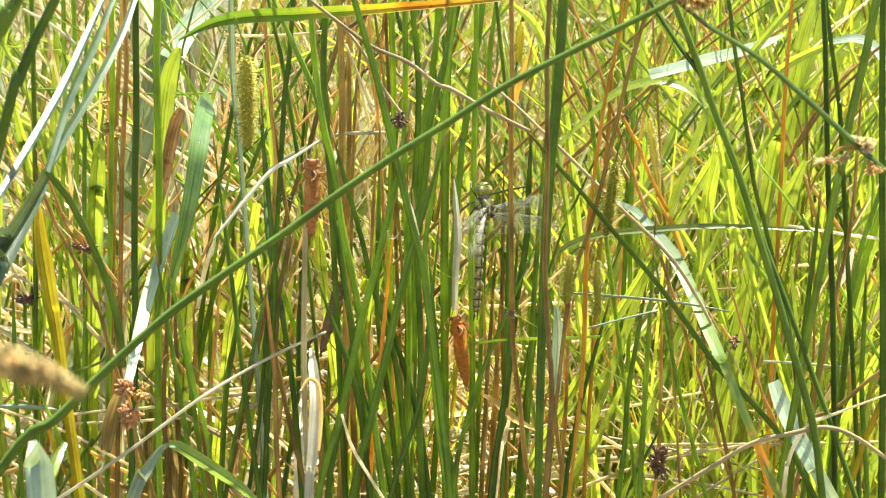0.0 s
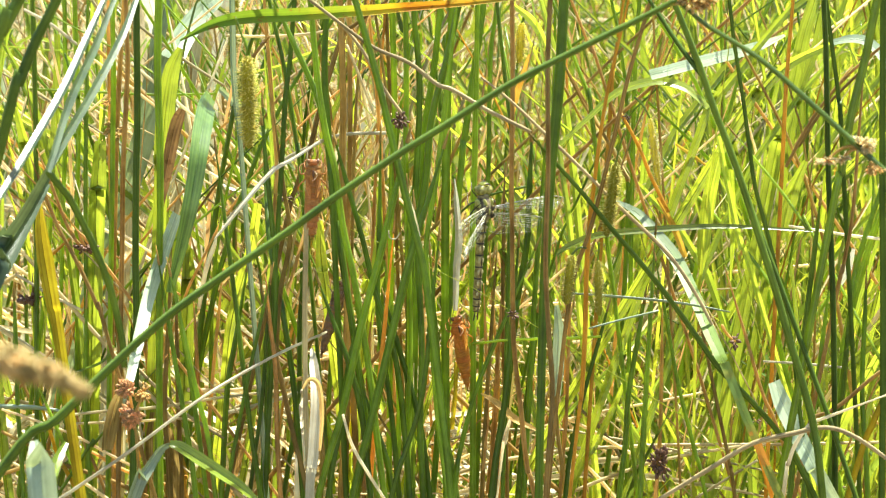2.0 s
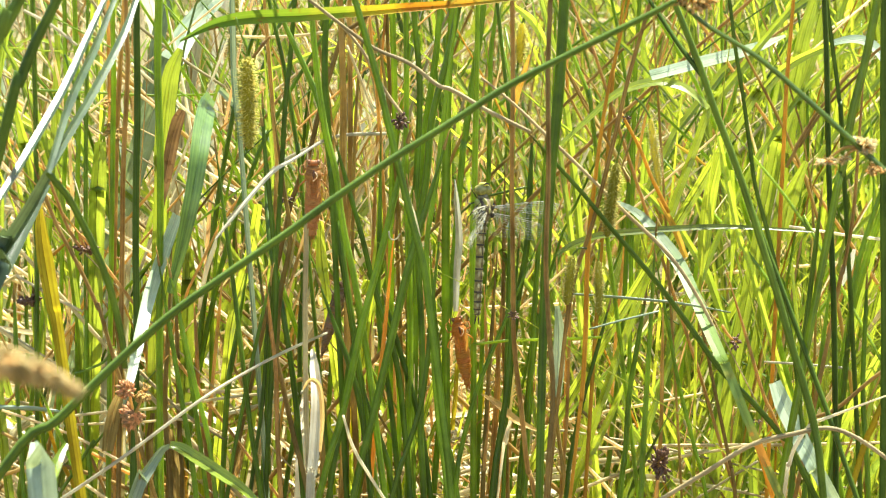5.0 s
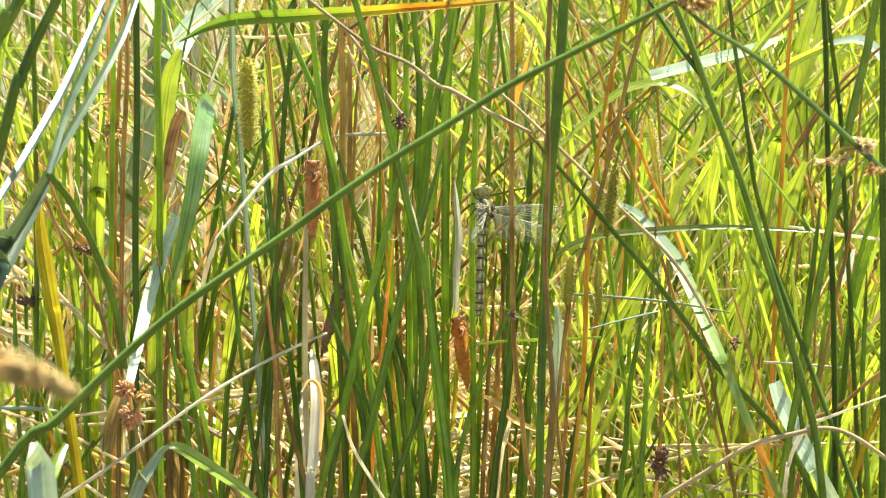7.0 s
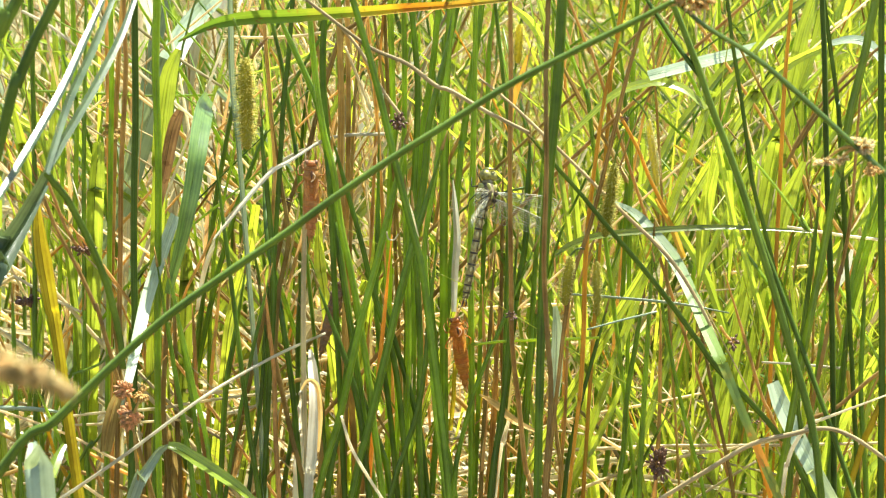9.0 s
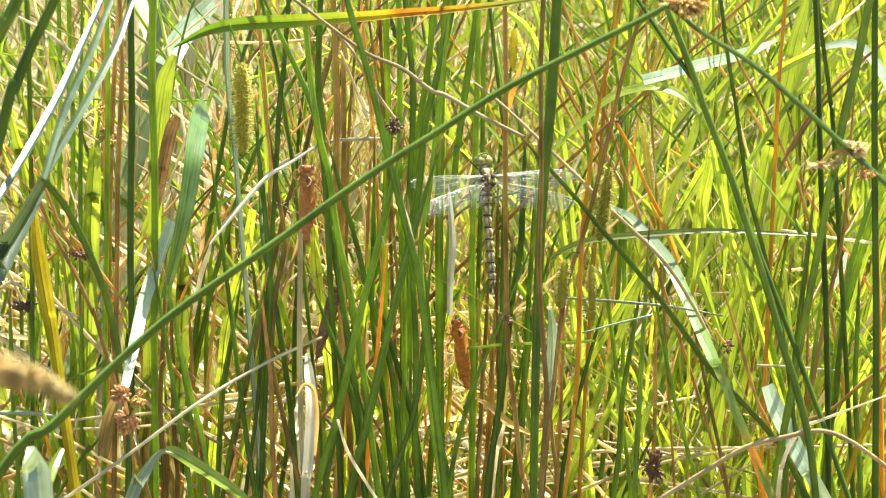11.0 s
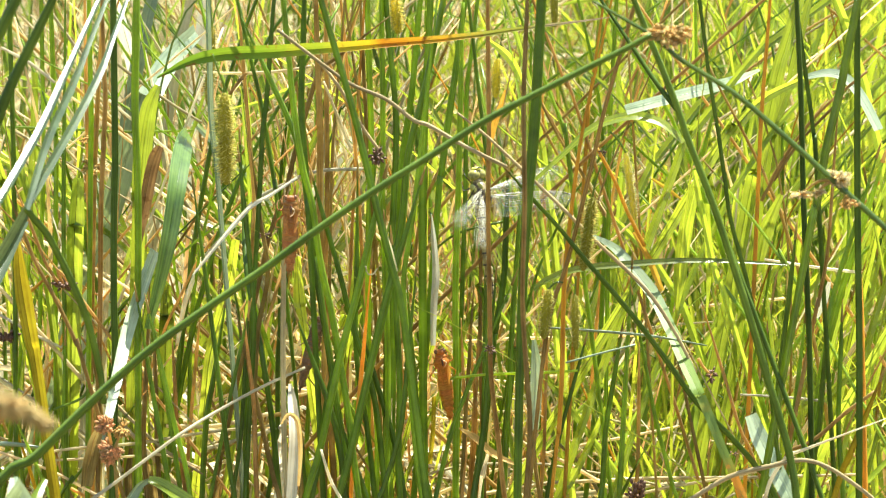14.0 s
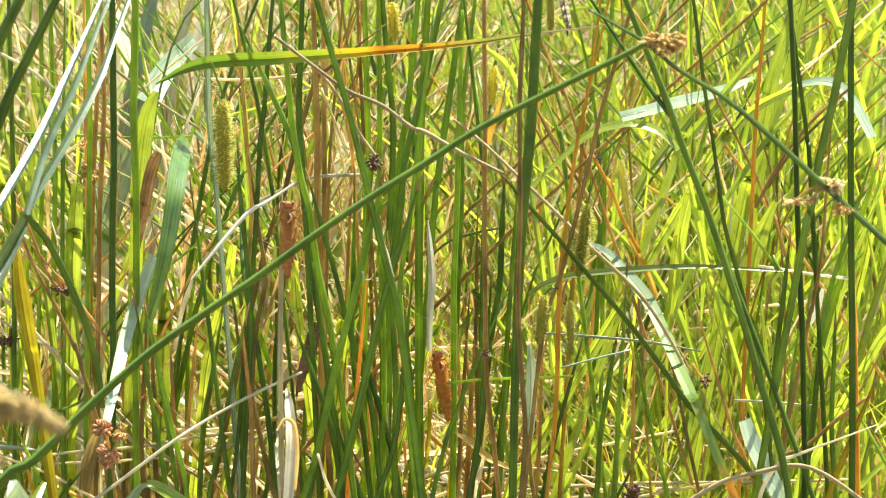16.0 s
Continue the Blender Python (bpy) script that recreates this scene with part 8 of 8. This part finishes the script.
def fallen_straws():
    """Thin dry stalks that have toppled and lean among the stems at every slope."""
    rng = random.Random(23)
    tangle = []
    for i in range(90):
        y = rng.uniform(0.02, 0.40)
        side = rng.random()
        x = (-1 + 1.25 * side ** 0.8) * reach(y) if i % 5 else rng.uniform(-1, 1) * reach(y)
        slope = rng.choice((-1, -1, 1)) * rng.uniform(0.25, 1.5)
        low, high = rng.uniform(0.0, 0.22), rng.uniform(0.40, 0.60)
        mid = (low + high) / 2 + rng.uniform(-0.04, 0.04)
        run = slope * (high - low)
        pts = [(x - run / 2, y, low), (x + rng.uniform(-0.015, 0.015), y + rng.uniform(-0.02, 0.02), mid), (x + run / 2, y + rng.uniform(-0.04, 0.04), high)]
        w = rng.uniform(0.7, 2.6)
        if y < 0.15:
            stem(rng.choice(("white", "straw", "tan", "straw", "tan", "brown")), (w, w, w * 0.7), pts)
        else:
            tangle.append(tube(pts, (w / 1000, w / 1000, w * 0.0007), 6, 4))
    for i in range(110):                                 # bent straws that lie flat among the feet of the rushes
        y = rng.uniform(0.02, 0.34)
        x, way, top = rng.uniform(-0.32, -0.05), rng.choice((-1, -1, 1)), rng.uniform(0.22, 0.335)
        pts = [(x, y, 0.0), (x + way * 0.05, y, top * 0.75), (x + way * 0.14, y + rng.uniform(-0.02, 0.02), top), (x + way * rng.uniform(0.20, 0.34), y + rng.uniform(-0.04, 0.04), top + rng.uniform(-0.05, 0.03))]
        w = rng.uniform(1.0, 2.4)
        tangle.append(tube(pts, (w / 1000, w / 1000, w / 1000, w * 0.0007), 6, 4))
    ob = new("straw_tangle", mesh_of("straw_tangle", *merged(tangle), MAT["bed_straw"]))
    tagged(ob, "bleached dry straw lying tangled between the rushes", "dry straw", kind="stuff")


def bed(name, colour, count, seed, width, tall, lean, depth, label, flat=False, lie=None, span=(-1.0, 1.0)):
    """A great many leaves or stalks behind, joined, each with its own bend."""
    rng = np.random.default_rng(seed)
    y = depth[0] + (depth[1] - depth[0]) * rng.random(count) ** 1.1
    x = rng.uniform(span[0], span[1], count) * (0.115 * (2.05 + y) + 0.08)
    w = rng.uniform(width[0], width[1], count) / 1000
    h = rng.uniform(tall[0], tall[1], count)
    lx, ly, bx = rng.normal(0, lean, count), rng.normal(0, 0.08, count), rng.normal(0, 0.35 * lean, count)
    turn = rng.uniform(-1.0, 1.0, count)
    steps = 7
    ring = 3
    verts = np.zeros((count, steps, ring, 3))
    uv = np.zeros((count, steps, ring, 2))
    for s in range(steps):
        f = s / (steps - 1)
        if lie is None:
            cx, cy, cz = x + lx * f ** 1.4 + bx * math.sin(math.pi * f), y + ly * f, h * (f - 0.10 * f ** 3)
            sx, sy = np.cos(turn), np.sin(turn)
            sz = np.zeros(count)
        else:
            a = rng.uniform(0, 0.0001, count) + turn * 3.1416
            rise = lx * 0.5
            cx, cy = x + np.cos(a) * h * (f - 0.5), y + np.sin(a) * h * (f - 0.5) * 0.6
            cz = np.maximum(0.004, bx * 0 + (ly + 0.08) * lie + rise * (f - 0.5) + 0.02 * math.sin(math.pi * f))
            sx, sy, sz = -np.sin(a) * 0.2, np.cos(a) * 0.2, np.ones(count)
        taper = (1.0 if flat else 0.7) * min(1.0, 3.0 * (1.02 - f))
        for k in range(ring):
            u = k - 1
            fold = 0.25 * (1 - abs(u))
            verts[:, s, k, 0] = cx + sx * u * w / 2 * taper - sy * fold * w
            verts[:, s, k, 1] = cy + sy * u * w / 2 * taper - (1 if not flat else sx) * fold * w
            verts[:, s, k, 2] = cz + sz * u * w / 2 * taper
            uv[:, s, k] = (k / 2, f)
    one = [(s * ring + k, s * ring + k + 1, (s + 1) * ring + k + 1, (s + 1) * ring + k) for s in range(steps - 1) for k in range(ring - 1)]
    faces = [tuple(i + b * steps * ring for i in q) for b in range(count) for q in one]
    ob = new(name, mesh_of(name, verts.reshape(-1, 3).tolist(), faces, uv.reshape(-1, 2).tolist(), MAT[colour]))
    tagged(ob, label, "vegetation", kind="stuff")


random_plants()
pale_leaves()
fallen_straws()
bed("sedge_leaves", "bed_leaf", 520, 11, (2.5, 6.5), (0.25, 0.66), 0.20, (0.40, 2.6), "lime green sedge leaves crowding behind the rushes", True, None, (0.05, 1.0))
bed("rush_thicket", "bed_green", 620, 12, (2.5, 5.5), (0.30, 0.70), 0.12, (0.35, 2.9), "green rushes and leaves behind the open stand")
bed("dry_stalks", "bed_straw", 700, 13, (1.5, 3.5), (0.20, 0.60), 0.20, (0.12, 2.2), "dry straw-coloured stalks leaning every way", False, None, (-1.0, 0.45))
bed("brown_stalks", "bed_brown", 420, 14, (1.2, 3.0), (0.34, 0.66), 0.13, (0.08, 1.2), "brown and orange dead stalks behind the rushes", False, None, (-0.6, 0.25))
bed("straw_litter", "bed_straw", 2800, 15, (2.0, 5.0), (0.12, 0.40), 0.22, (0.06, 3.2), "bleached straw litter lying matted on the ground", False, 1.3, (-1.0, 0.25))
bed("fine_leaves", "bed_leaf", 520, 18, (0.9, 2.2), (0.30, 0.58), 0.22, (0.05, 0.8), "thin lime green grass blades between the rushes", True, None, (0.0, 1.0))
bed("low_leaves", "bed_green", 420, 16, (2.5, 5.0), (0.24, 0.44), 0.10, (0.10, 1.3), "green sedge leaves standing low between the rushes", True, None, (-0.05, 1.0))
bed("low_stalks", "bed_brown", 240, 17, (1.5, 3.0), (0.24, 0.42), 0.10, (0.06, 0.9), "tan and orange dead stalks standing low between the rushes", False, None, (-0.1, 0.9))


def far_bed(name, colour, count, seed, width, tall, label):
    """The same bed going on all round, away from the open stand."""
    rng = np.random.default_rng(seed)
    x, y = rng.normal(0, 2.0, count * 2), -0.4 + np.abs(rng.normal(0, 2.6, count * 2))
    keep = (np.abs(x) > 0.115 * (2.05 + y) + 0.16) | (y > 3.1)
    keep &= (y > 0.15) | (np.abs(x) > 0.75)
    x, y = x[keep][:count], y[keep][:count]
    n = len(x)
    w, h = rng.uniform(width[0], width[1], n) / 1000, rng.uniform(tall[0], tall[1], n)
    lx, ly, turn = rng.normal(0, 0.12, n), rng.normal(0, 0.10, n), rng.uniform(-1.6, 1.6, n)
    verts, uv = np.zeros((n, 5, 2, 3)), np.zeros((n, 5, 2, 2))
    for s in range(5):
        f = s / 4
        for k in (0, 1):
            off = (k - 0.5) * w * (1.03 - f ** 2)
            verts[:, s, k, 0] = x + lx * f ** 1.5 + np.cos(turn) * off
            verts[:, s, k, 1] = y + ly * f ** 1.5 + np.sin(turn) * off
            verts[:, s, k, 2] = h * (f - 0.1 * f ** 3) - 0.02
            uv[:, s, k] = (k, f)
    one = [(s * 2, s * 2 + 1, s * 2 + 3, s * 2 + 2) for s in range(4)]
    faces = [tuple(i + b * 10 for i in q) for b in range(n) for q in one]
    ob = new(name, mesh_of(name, verts.reshape(-1, 3).tolist(), faces, uv.reshape(-1, 2).tolist(), MAT[colour]))
    tagged(ob, label, "vegetation", kind="stuff")


far_bed("reed_bed_leaves", "bed_leaf", 9000, 31, (4, 9), (0.35, 0.75), "lime green sedge leaves of the wider reed bed")
far_bed("reed_bed_rushes", "bed_green", 6000, 32, (3, 5), (0.40, 0.80), "green rushes of the wider reed bed")
far_bed("reed_bed_straw", "bed_straw", 6000, 33, (2, 4), (0.20, 0.60), "dry straw standing in the wider reed bed")


# ---- what moves ----
def motions():
    fly_rows = [
        (0.0, 0.0206, -0.0140, 0.4215, 2.0, 2.6, 38.0),
        (2.0, 0.0203, -0.0140, 0.4217, 2.1, 2.6, 38.0),
        (4.0, 0.0202, -0.0140, 0.4218, -1.6, 5.2, 38.0),
        (6.3, 0.0200, -0.0140, 0.4217, -9.5, 10.7, 37.4),
        (7.0, 0.0203, -0.0140, 0.4215, -9.8, 10.3, 37.4),
        (7.6, 0.0207, -0.0140, 0.4215, -9.5, 10.7, 37.4),
        (8.0, 0.0202, -0.0140, 0.4218, -9.3, 10.9, 37.5),
        (8.3, 0.0193, -0.0140, 0.4233, -6.6, 14.3, 38.1),
        (8.6, 0.0207, -0.0140, 0.4285, -2.0, 19.8, 39.4),
        (8.8, 0.0217, -0.0140, 0.4290, -4.6, 16.7, 38.6),
        (9.0, 0.0222, -0.0140, 0.4296, -2.9, 15.7, 36.7),
        (9.2, 0.0225, -0.0140, 0.4308, -5.8, 16.4, 34.4),
        (9.9, 0.0237, -0.0140, 0.4339, -10.5, 11.4, 30.0),
        (10.6, 0.0243, -0.0140, 0.4378, -13.5, 4.5, 26.0),
        (11.3, 0.0240, -0.0140, 0.4401, -14.0, 1.1, 24.0),
        (11.6, 0.0238, -0.0140, 0.4407, -14.0, 2.0, 25.0),
        (12.0, 0.0240, -0.0140, 0.4396, -14.0, 1.2, 26.0),
        (12.5, 0.0249, -0.0140, 0.4398, -14.0, 2.6, 26.0),
        (13.0, 0.0247, -0.0140, 0.4397, -14.0, 1.9, 26.0),
        (13.4, 0.0263, -0.0140, 0.4447, -13.9, 2.2, 27.0),
        (13.7, 0.0290, -0.0140, 0.4482, -23.2, -4.4, 30.0),
        (13.9, 0.0305, -0.0140, 0.4486, -22.0, 3.2, 34.0),
        (14.0, 0.0303, -0.0140, 0.4473, -11.5, 0.5, 38.0),
        (14.1, 0.0310, -0.0140, 0.4480, -12.7, -5.8, 36.0),
        (14.3, 0.0335, -0.0140, 0.4539, -11.9, -21.2, 32.0),
        (14.5, 0.0338, -0.0140, 0.4578, -24.7, -21.0, 28.0),
        (14.7, 0.0355, -0.0140, 0.4690, -32.6, -29.8, 22.0),
        (14.9, 0.0391, -0.0140, 0.4743, -33.6, -26.4, 18.0),
        (15.0, 0.0422, -0.0140, 0.4805, -31.5, -25.4, 16.0),
        (15.2, 0.0423, -0.0140, 0.5036, -27.6, -30.1, 14.0),
        (15.3, 0.0491, -0.0140, 0.5212, -44.7, -37.2, 12.0),
        (15.5, 0.0518, -0.0140, 0.5402, -47.3, -41.0, 10.0),
        (15.7, 0.0513, -0.0140, 0.5510, -44.5, -27.8, 8.0),
        (15.8, 0.0548, -0.0140, 0.5620, -36.4, -19.5, 8.0),
        (16.0, 0.0665, -0.0140, 0.5822, -34.5, -6.1, 6.0),
    ]
    walk(dragonfly, [(t, pose(x, y, z, rx, ry, rz)) for t, x, y, z, rx, ry, rz in fly_rows])
    # wing beats: seconds; fore left and right, hind left and right (degrees towards the back); forward sweep, then twist, of the left and right wings
    beats = [
        (0.0, 28, -13, 37, -7, -2, 4, 8, 14),
        (0.4, 28, -11, 34, -11, -2, 4, 8, 14),
        (0.8, 34, -14, 33, -8, -2, 4, 8, 14),
        (1.2, 31, -9, 36, -3, -2, 4, 8, 14),
        (1.6, 30, -9, 36, -10, -2, 4, 8, 14),
        (2.0, 27, -5, 32, -10, -2, 4, 8, 14),
        (2.4, 36, -9, 34, -5, -2, 4, 8, 14),
        (2.8, 27, -8, 33, -12, -2, 4, 8, 14),
        (3.2, 34, -6, 31, -7, -2, 4, 8, 14),
        (3.6, 30, -8, 36, -11, -2, 4, 8, 14),
        (4.0, 35, -8, 36, -5, -2, 4, 8, 14),
        (4.4, 31, -7, 38, -12, -2, 4, 8, 14),
        (4.8, 35, -11, 34, -12, -2, 4, 8, 14),
        (5.2, 34, -12, 38, -10, -2, 4, 8, 14),
        (5.6, 33, -11, 35, -11, -2, 4, 8, 14),
        (6.0, 29, -8, 37, -7, -2, 4, 8, 14),
        (6.4, 36, -13, 38, -11, -2, 4, 8, 14),
        (6.8, 37, -9, 35, -3, -2, 4, 8, 14),
        (7.2, 35, -7, 30, -9, -2, 4, 8, 14),
        (7.6, 28, -13, 31, -4, -2, 4, 8, 14),
        (8.0, 28, -12, 34, -5, -2, 4, 8, 14),
        (8.4, 37, -8, 31, -8, -2, 4, 8, 14),
        (8.8, 34, -14, 36, -9, -2, 4, 8, 14),
        (9.2, 33, -8, 36, -8, -2, 4, 8, 14),
        (10.2, 18, 0, 20, 2, 0, 2, 4, 6),
        (11.3, 8, 6, 8, 8, 0, 0, 0, 0),
        (12.0, 6, 4, 6, 6, 0, 0, 0, 0),
        (12.5, 2, 2, 4, 4, 0, 0, 0, 0),
        (13.0, 6, 6, 8, 8, 0, 0, 0, 0),
        (13.4, 10, 8, 12, 8, 0, 0, 0, 0),
        (13.6, 10, 5, 12, 8, -6, 4, 0, 0),
        (13.7, 20, 5, 20, 8, -12, 6, 0, 0),
        (13.8, 20, 5, 25, 15, -18, 8, 0, 0),
        (13.9, 30, 10, 30, 20, -14, 6, 0, 0),
        (14.0, 30, 5, 40, 25, -18, 10, 0, 0),
        (14.1, 25, 12, 35, 20, -8, 6, 0, 0),
        (14.2, 15, 5, 25, 10, -6, 6, 0, 0),
        (14.3, 10, 15, 20, 10, -4, 0, 0, 0),
        (14.4, 20, 5, 25, 20, -4, -3, 0, 0),
        (14.5, 45, 8, 50, 25, 12, -18, 0, 0),
        (14.6, 10, 30, 20, 40, 38, -10, 0, 0),
        (14.7, -5, 10, 20, 25, 28, -8, 0, 0),
        (14.8, 0, 0, 8, 10, 17, -4, 0, 0),
        (14.9, 30, 20, 30, 25, 24, -18, 0, 0),
        (15.0, 8, 8, 15, 15, 28, -28, 0, 0),
        (15.1, 10, 0, 20, 10, 18, -23, 0, 0),
        (15.2, 45, 25, 40, 15, 30, -22, 0, 0),
        (15.3, 5, 5, 30, 25, 48, -21, 0, 0),
        (15.4, 35, 10, 20, 10, 45, -42, 0, 0),
        (15.5, 0, 0, 8, 8, 41, -41, 0, 0),
        (15.6, 25, 0, 30, 5, 38, -38, 0, 0),
        (15.7, 0, 20, 10, 25, 33, -33, 0, 0),
        (15.8, 25, 5, 25, 0, 20, -20, 0, 0),
        (15.9, 0, 25, 10, 25, 12, -12, 0, 0),
        (16.0, 15, 5, 20, 0, 6, -6, 0, 0),
    ]
    # the fine shiver of warming flight muscles, then full wing strokes, too quick for the eye
    quick = []
    for t, *angles in beats[:24]:
        for n in range(12 if t < 9.1 else 1):
            shake = 13 * (-1) ** n * (0.6 + 0.4 * math.sin(3.1 * (t + n / 30)))
            quick.append((t + n / 30, *[a + shake for a in angles[:4]], *angles[4:]))
    for t, *angles in beats[24:]:
        swing = 0 if t < 13.55 else 14
        for n in (-1, 0, 1) if swing and t < 15.95 else (0,):
            quick.append((t + n / 30, *[a + n * swing for a in angles[:4]], *angles[4:]))
    for (pair, side), wing in WINGS.items():
        rows = []
        for t, fore_l, fore_r, hind_l, hind_r, sweep_l, sweep_r, twist_l, twist_r in quick:
            sweep = sweep_l if side < 0 else sweep_r
            lift = {("fore", -1): fore_l, ("fore", 1): fore_r, ("hind", -1): hind_l, ("hind", 1): hind_r}[(pair, side)]
            m = pose(*wing.location, 0, -side * sweep * (1.0 if pair == "fore" else 1.1), 0) @ pose(0, 0, 0, 0, 0, -side * lift) @ pose(0, 0, 0, twist_l if side < 0 else twist_r)
            rows.append((t, m))
        walk(wing, rows)
    # the perch and its husk give way a little when the dragonfly shifts its weight
    sway = [
        (0.0, 0.00, 0.0000, 0.0000),
        (2.0, 0.00, 0.0000, 0.0000),
        (4.0, -0.00, -0.0000, 0.0000),
        (7.0, 0.00, 0.0000, 0.0000),
        (9.0, -0.00, -0.0000, 0.0000),
        (11.5, 0.50, 0.0032, 0.0009),
        (12.0, 0.51, 0.0032, 0.0009),
        (12.5, 0.51, 0.0032, 0.0011),
        (13.0, 0.51, 0.0032, 0.0011),
        (13.5, 0.50, 0.0031, 0.0010),
        (14.0, 0.43, 0.0027, 0.0010),
        (14.5, 0.55, 0.0035, 0.0012),
        (15.0, 0.52, 0.0033, 0.0015),
        (15.5, 0.57, 0.0036, 0.0020),
        (16.0, 0.59, 0.0037, 0.0021),
    ]
    walk(perch, [(t, pose(PERCH_FOOT[0], PERCH_FOOT[1], PERCH_FOOT[2]) @ pose(0, 0, 0, 0, a, 0)) for t, a, dx, dz in sway])
    walk(husk, [(t, pose(HUSK[0] + dx, HUSK[1], HUSK[2] + dz, *HUSK[3:])) for t, a, dx, dz in sway])
    # the seed head close to the viewer nods in the wind
    nod = [
        (0.0, 0.0000, -0.0000),
        (1.0, 0.0004, -0.0000),
        (1.5, 0.0008, -0.0002),
        (2.5, 0.0004, -0.0000),
        (3.5, -0.0001, -0.0001),
        (4.2, -0.0004, -0.0000),
        (6.3, -0.0008, -0.0000),
        (7.0, -0.0013, -0.0001),
        (8.0, -0.0012, -0.0001),
        (9.0, -0.0014, -0.0002),
        (11.5, -0.0013, -0.0000),
        (12.5, -0.0016, 0.0001),
        (14.0, -0.0019, 0.0002),
        (15.0, -0.0023, -0.0004),
        (16.0, -0.0002, 0.0004),
    ]
    walk(blurred_seed, [(t, pose(*SEED_FOOT) @ pose(dx * 1.5, 0, dz * 1.5)) for t, dx, dz in nod])


motions()
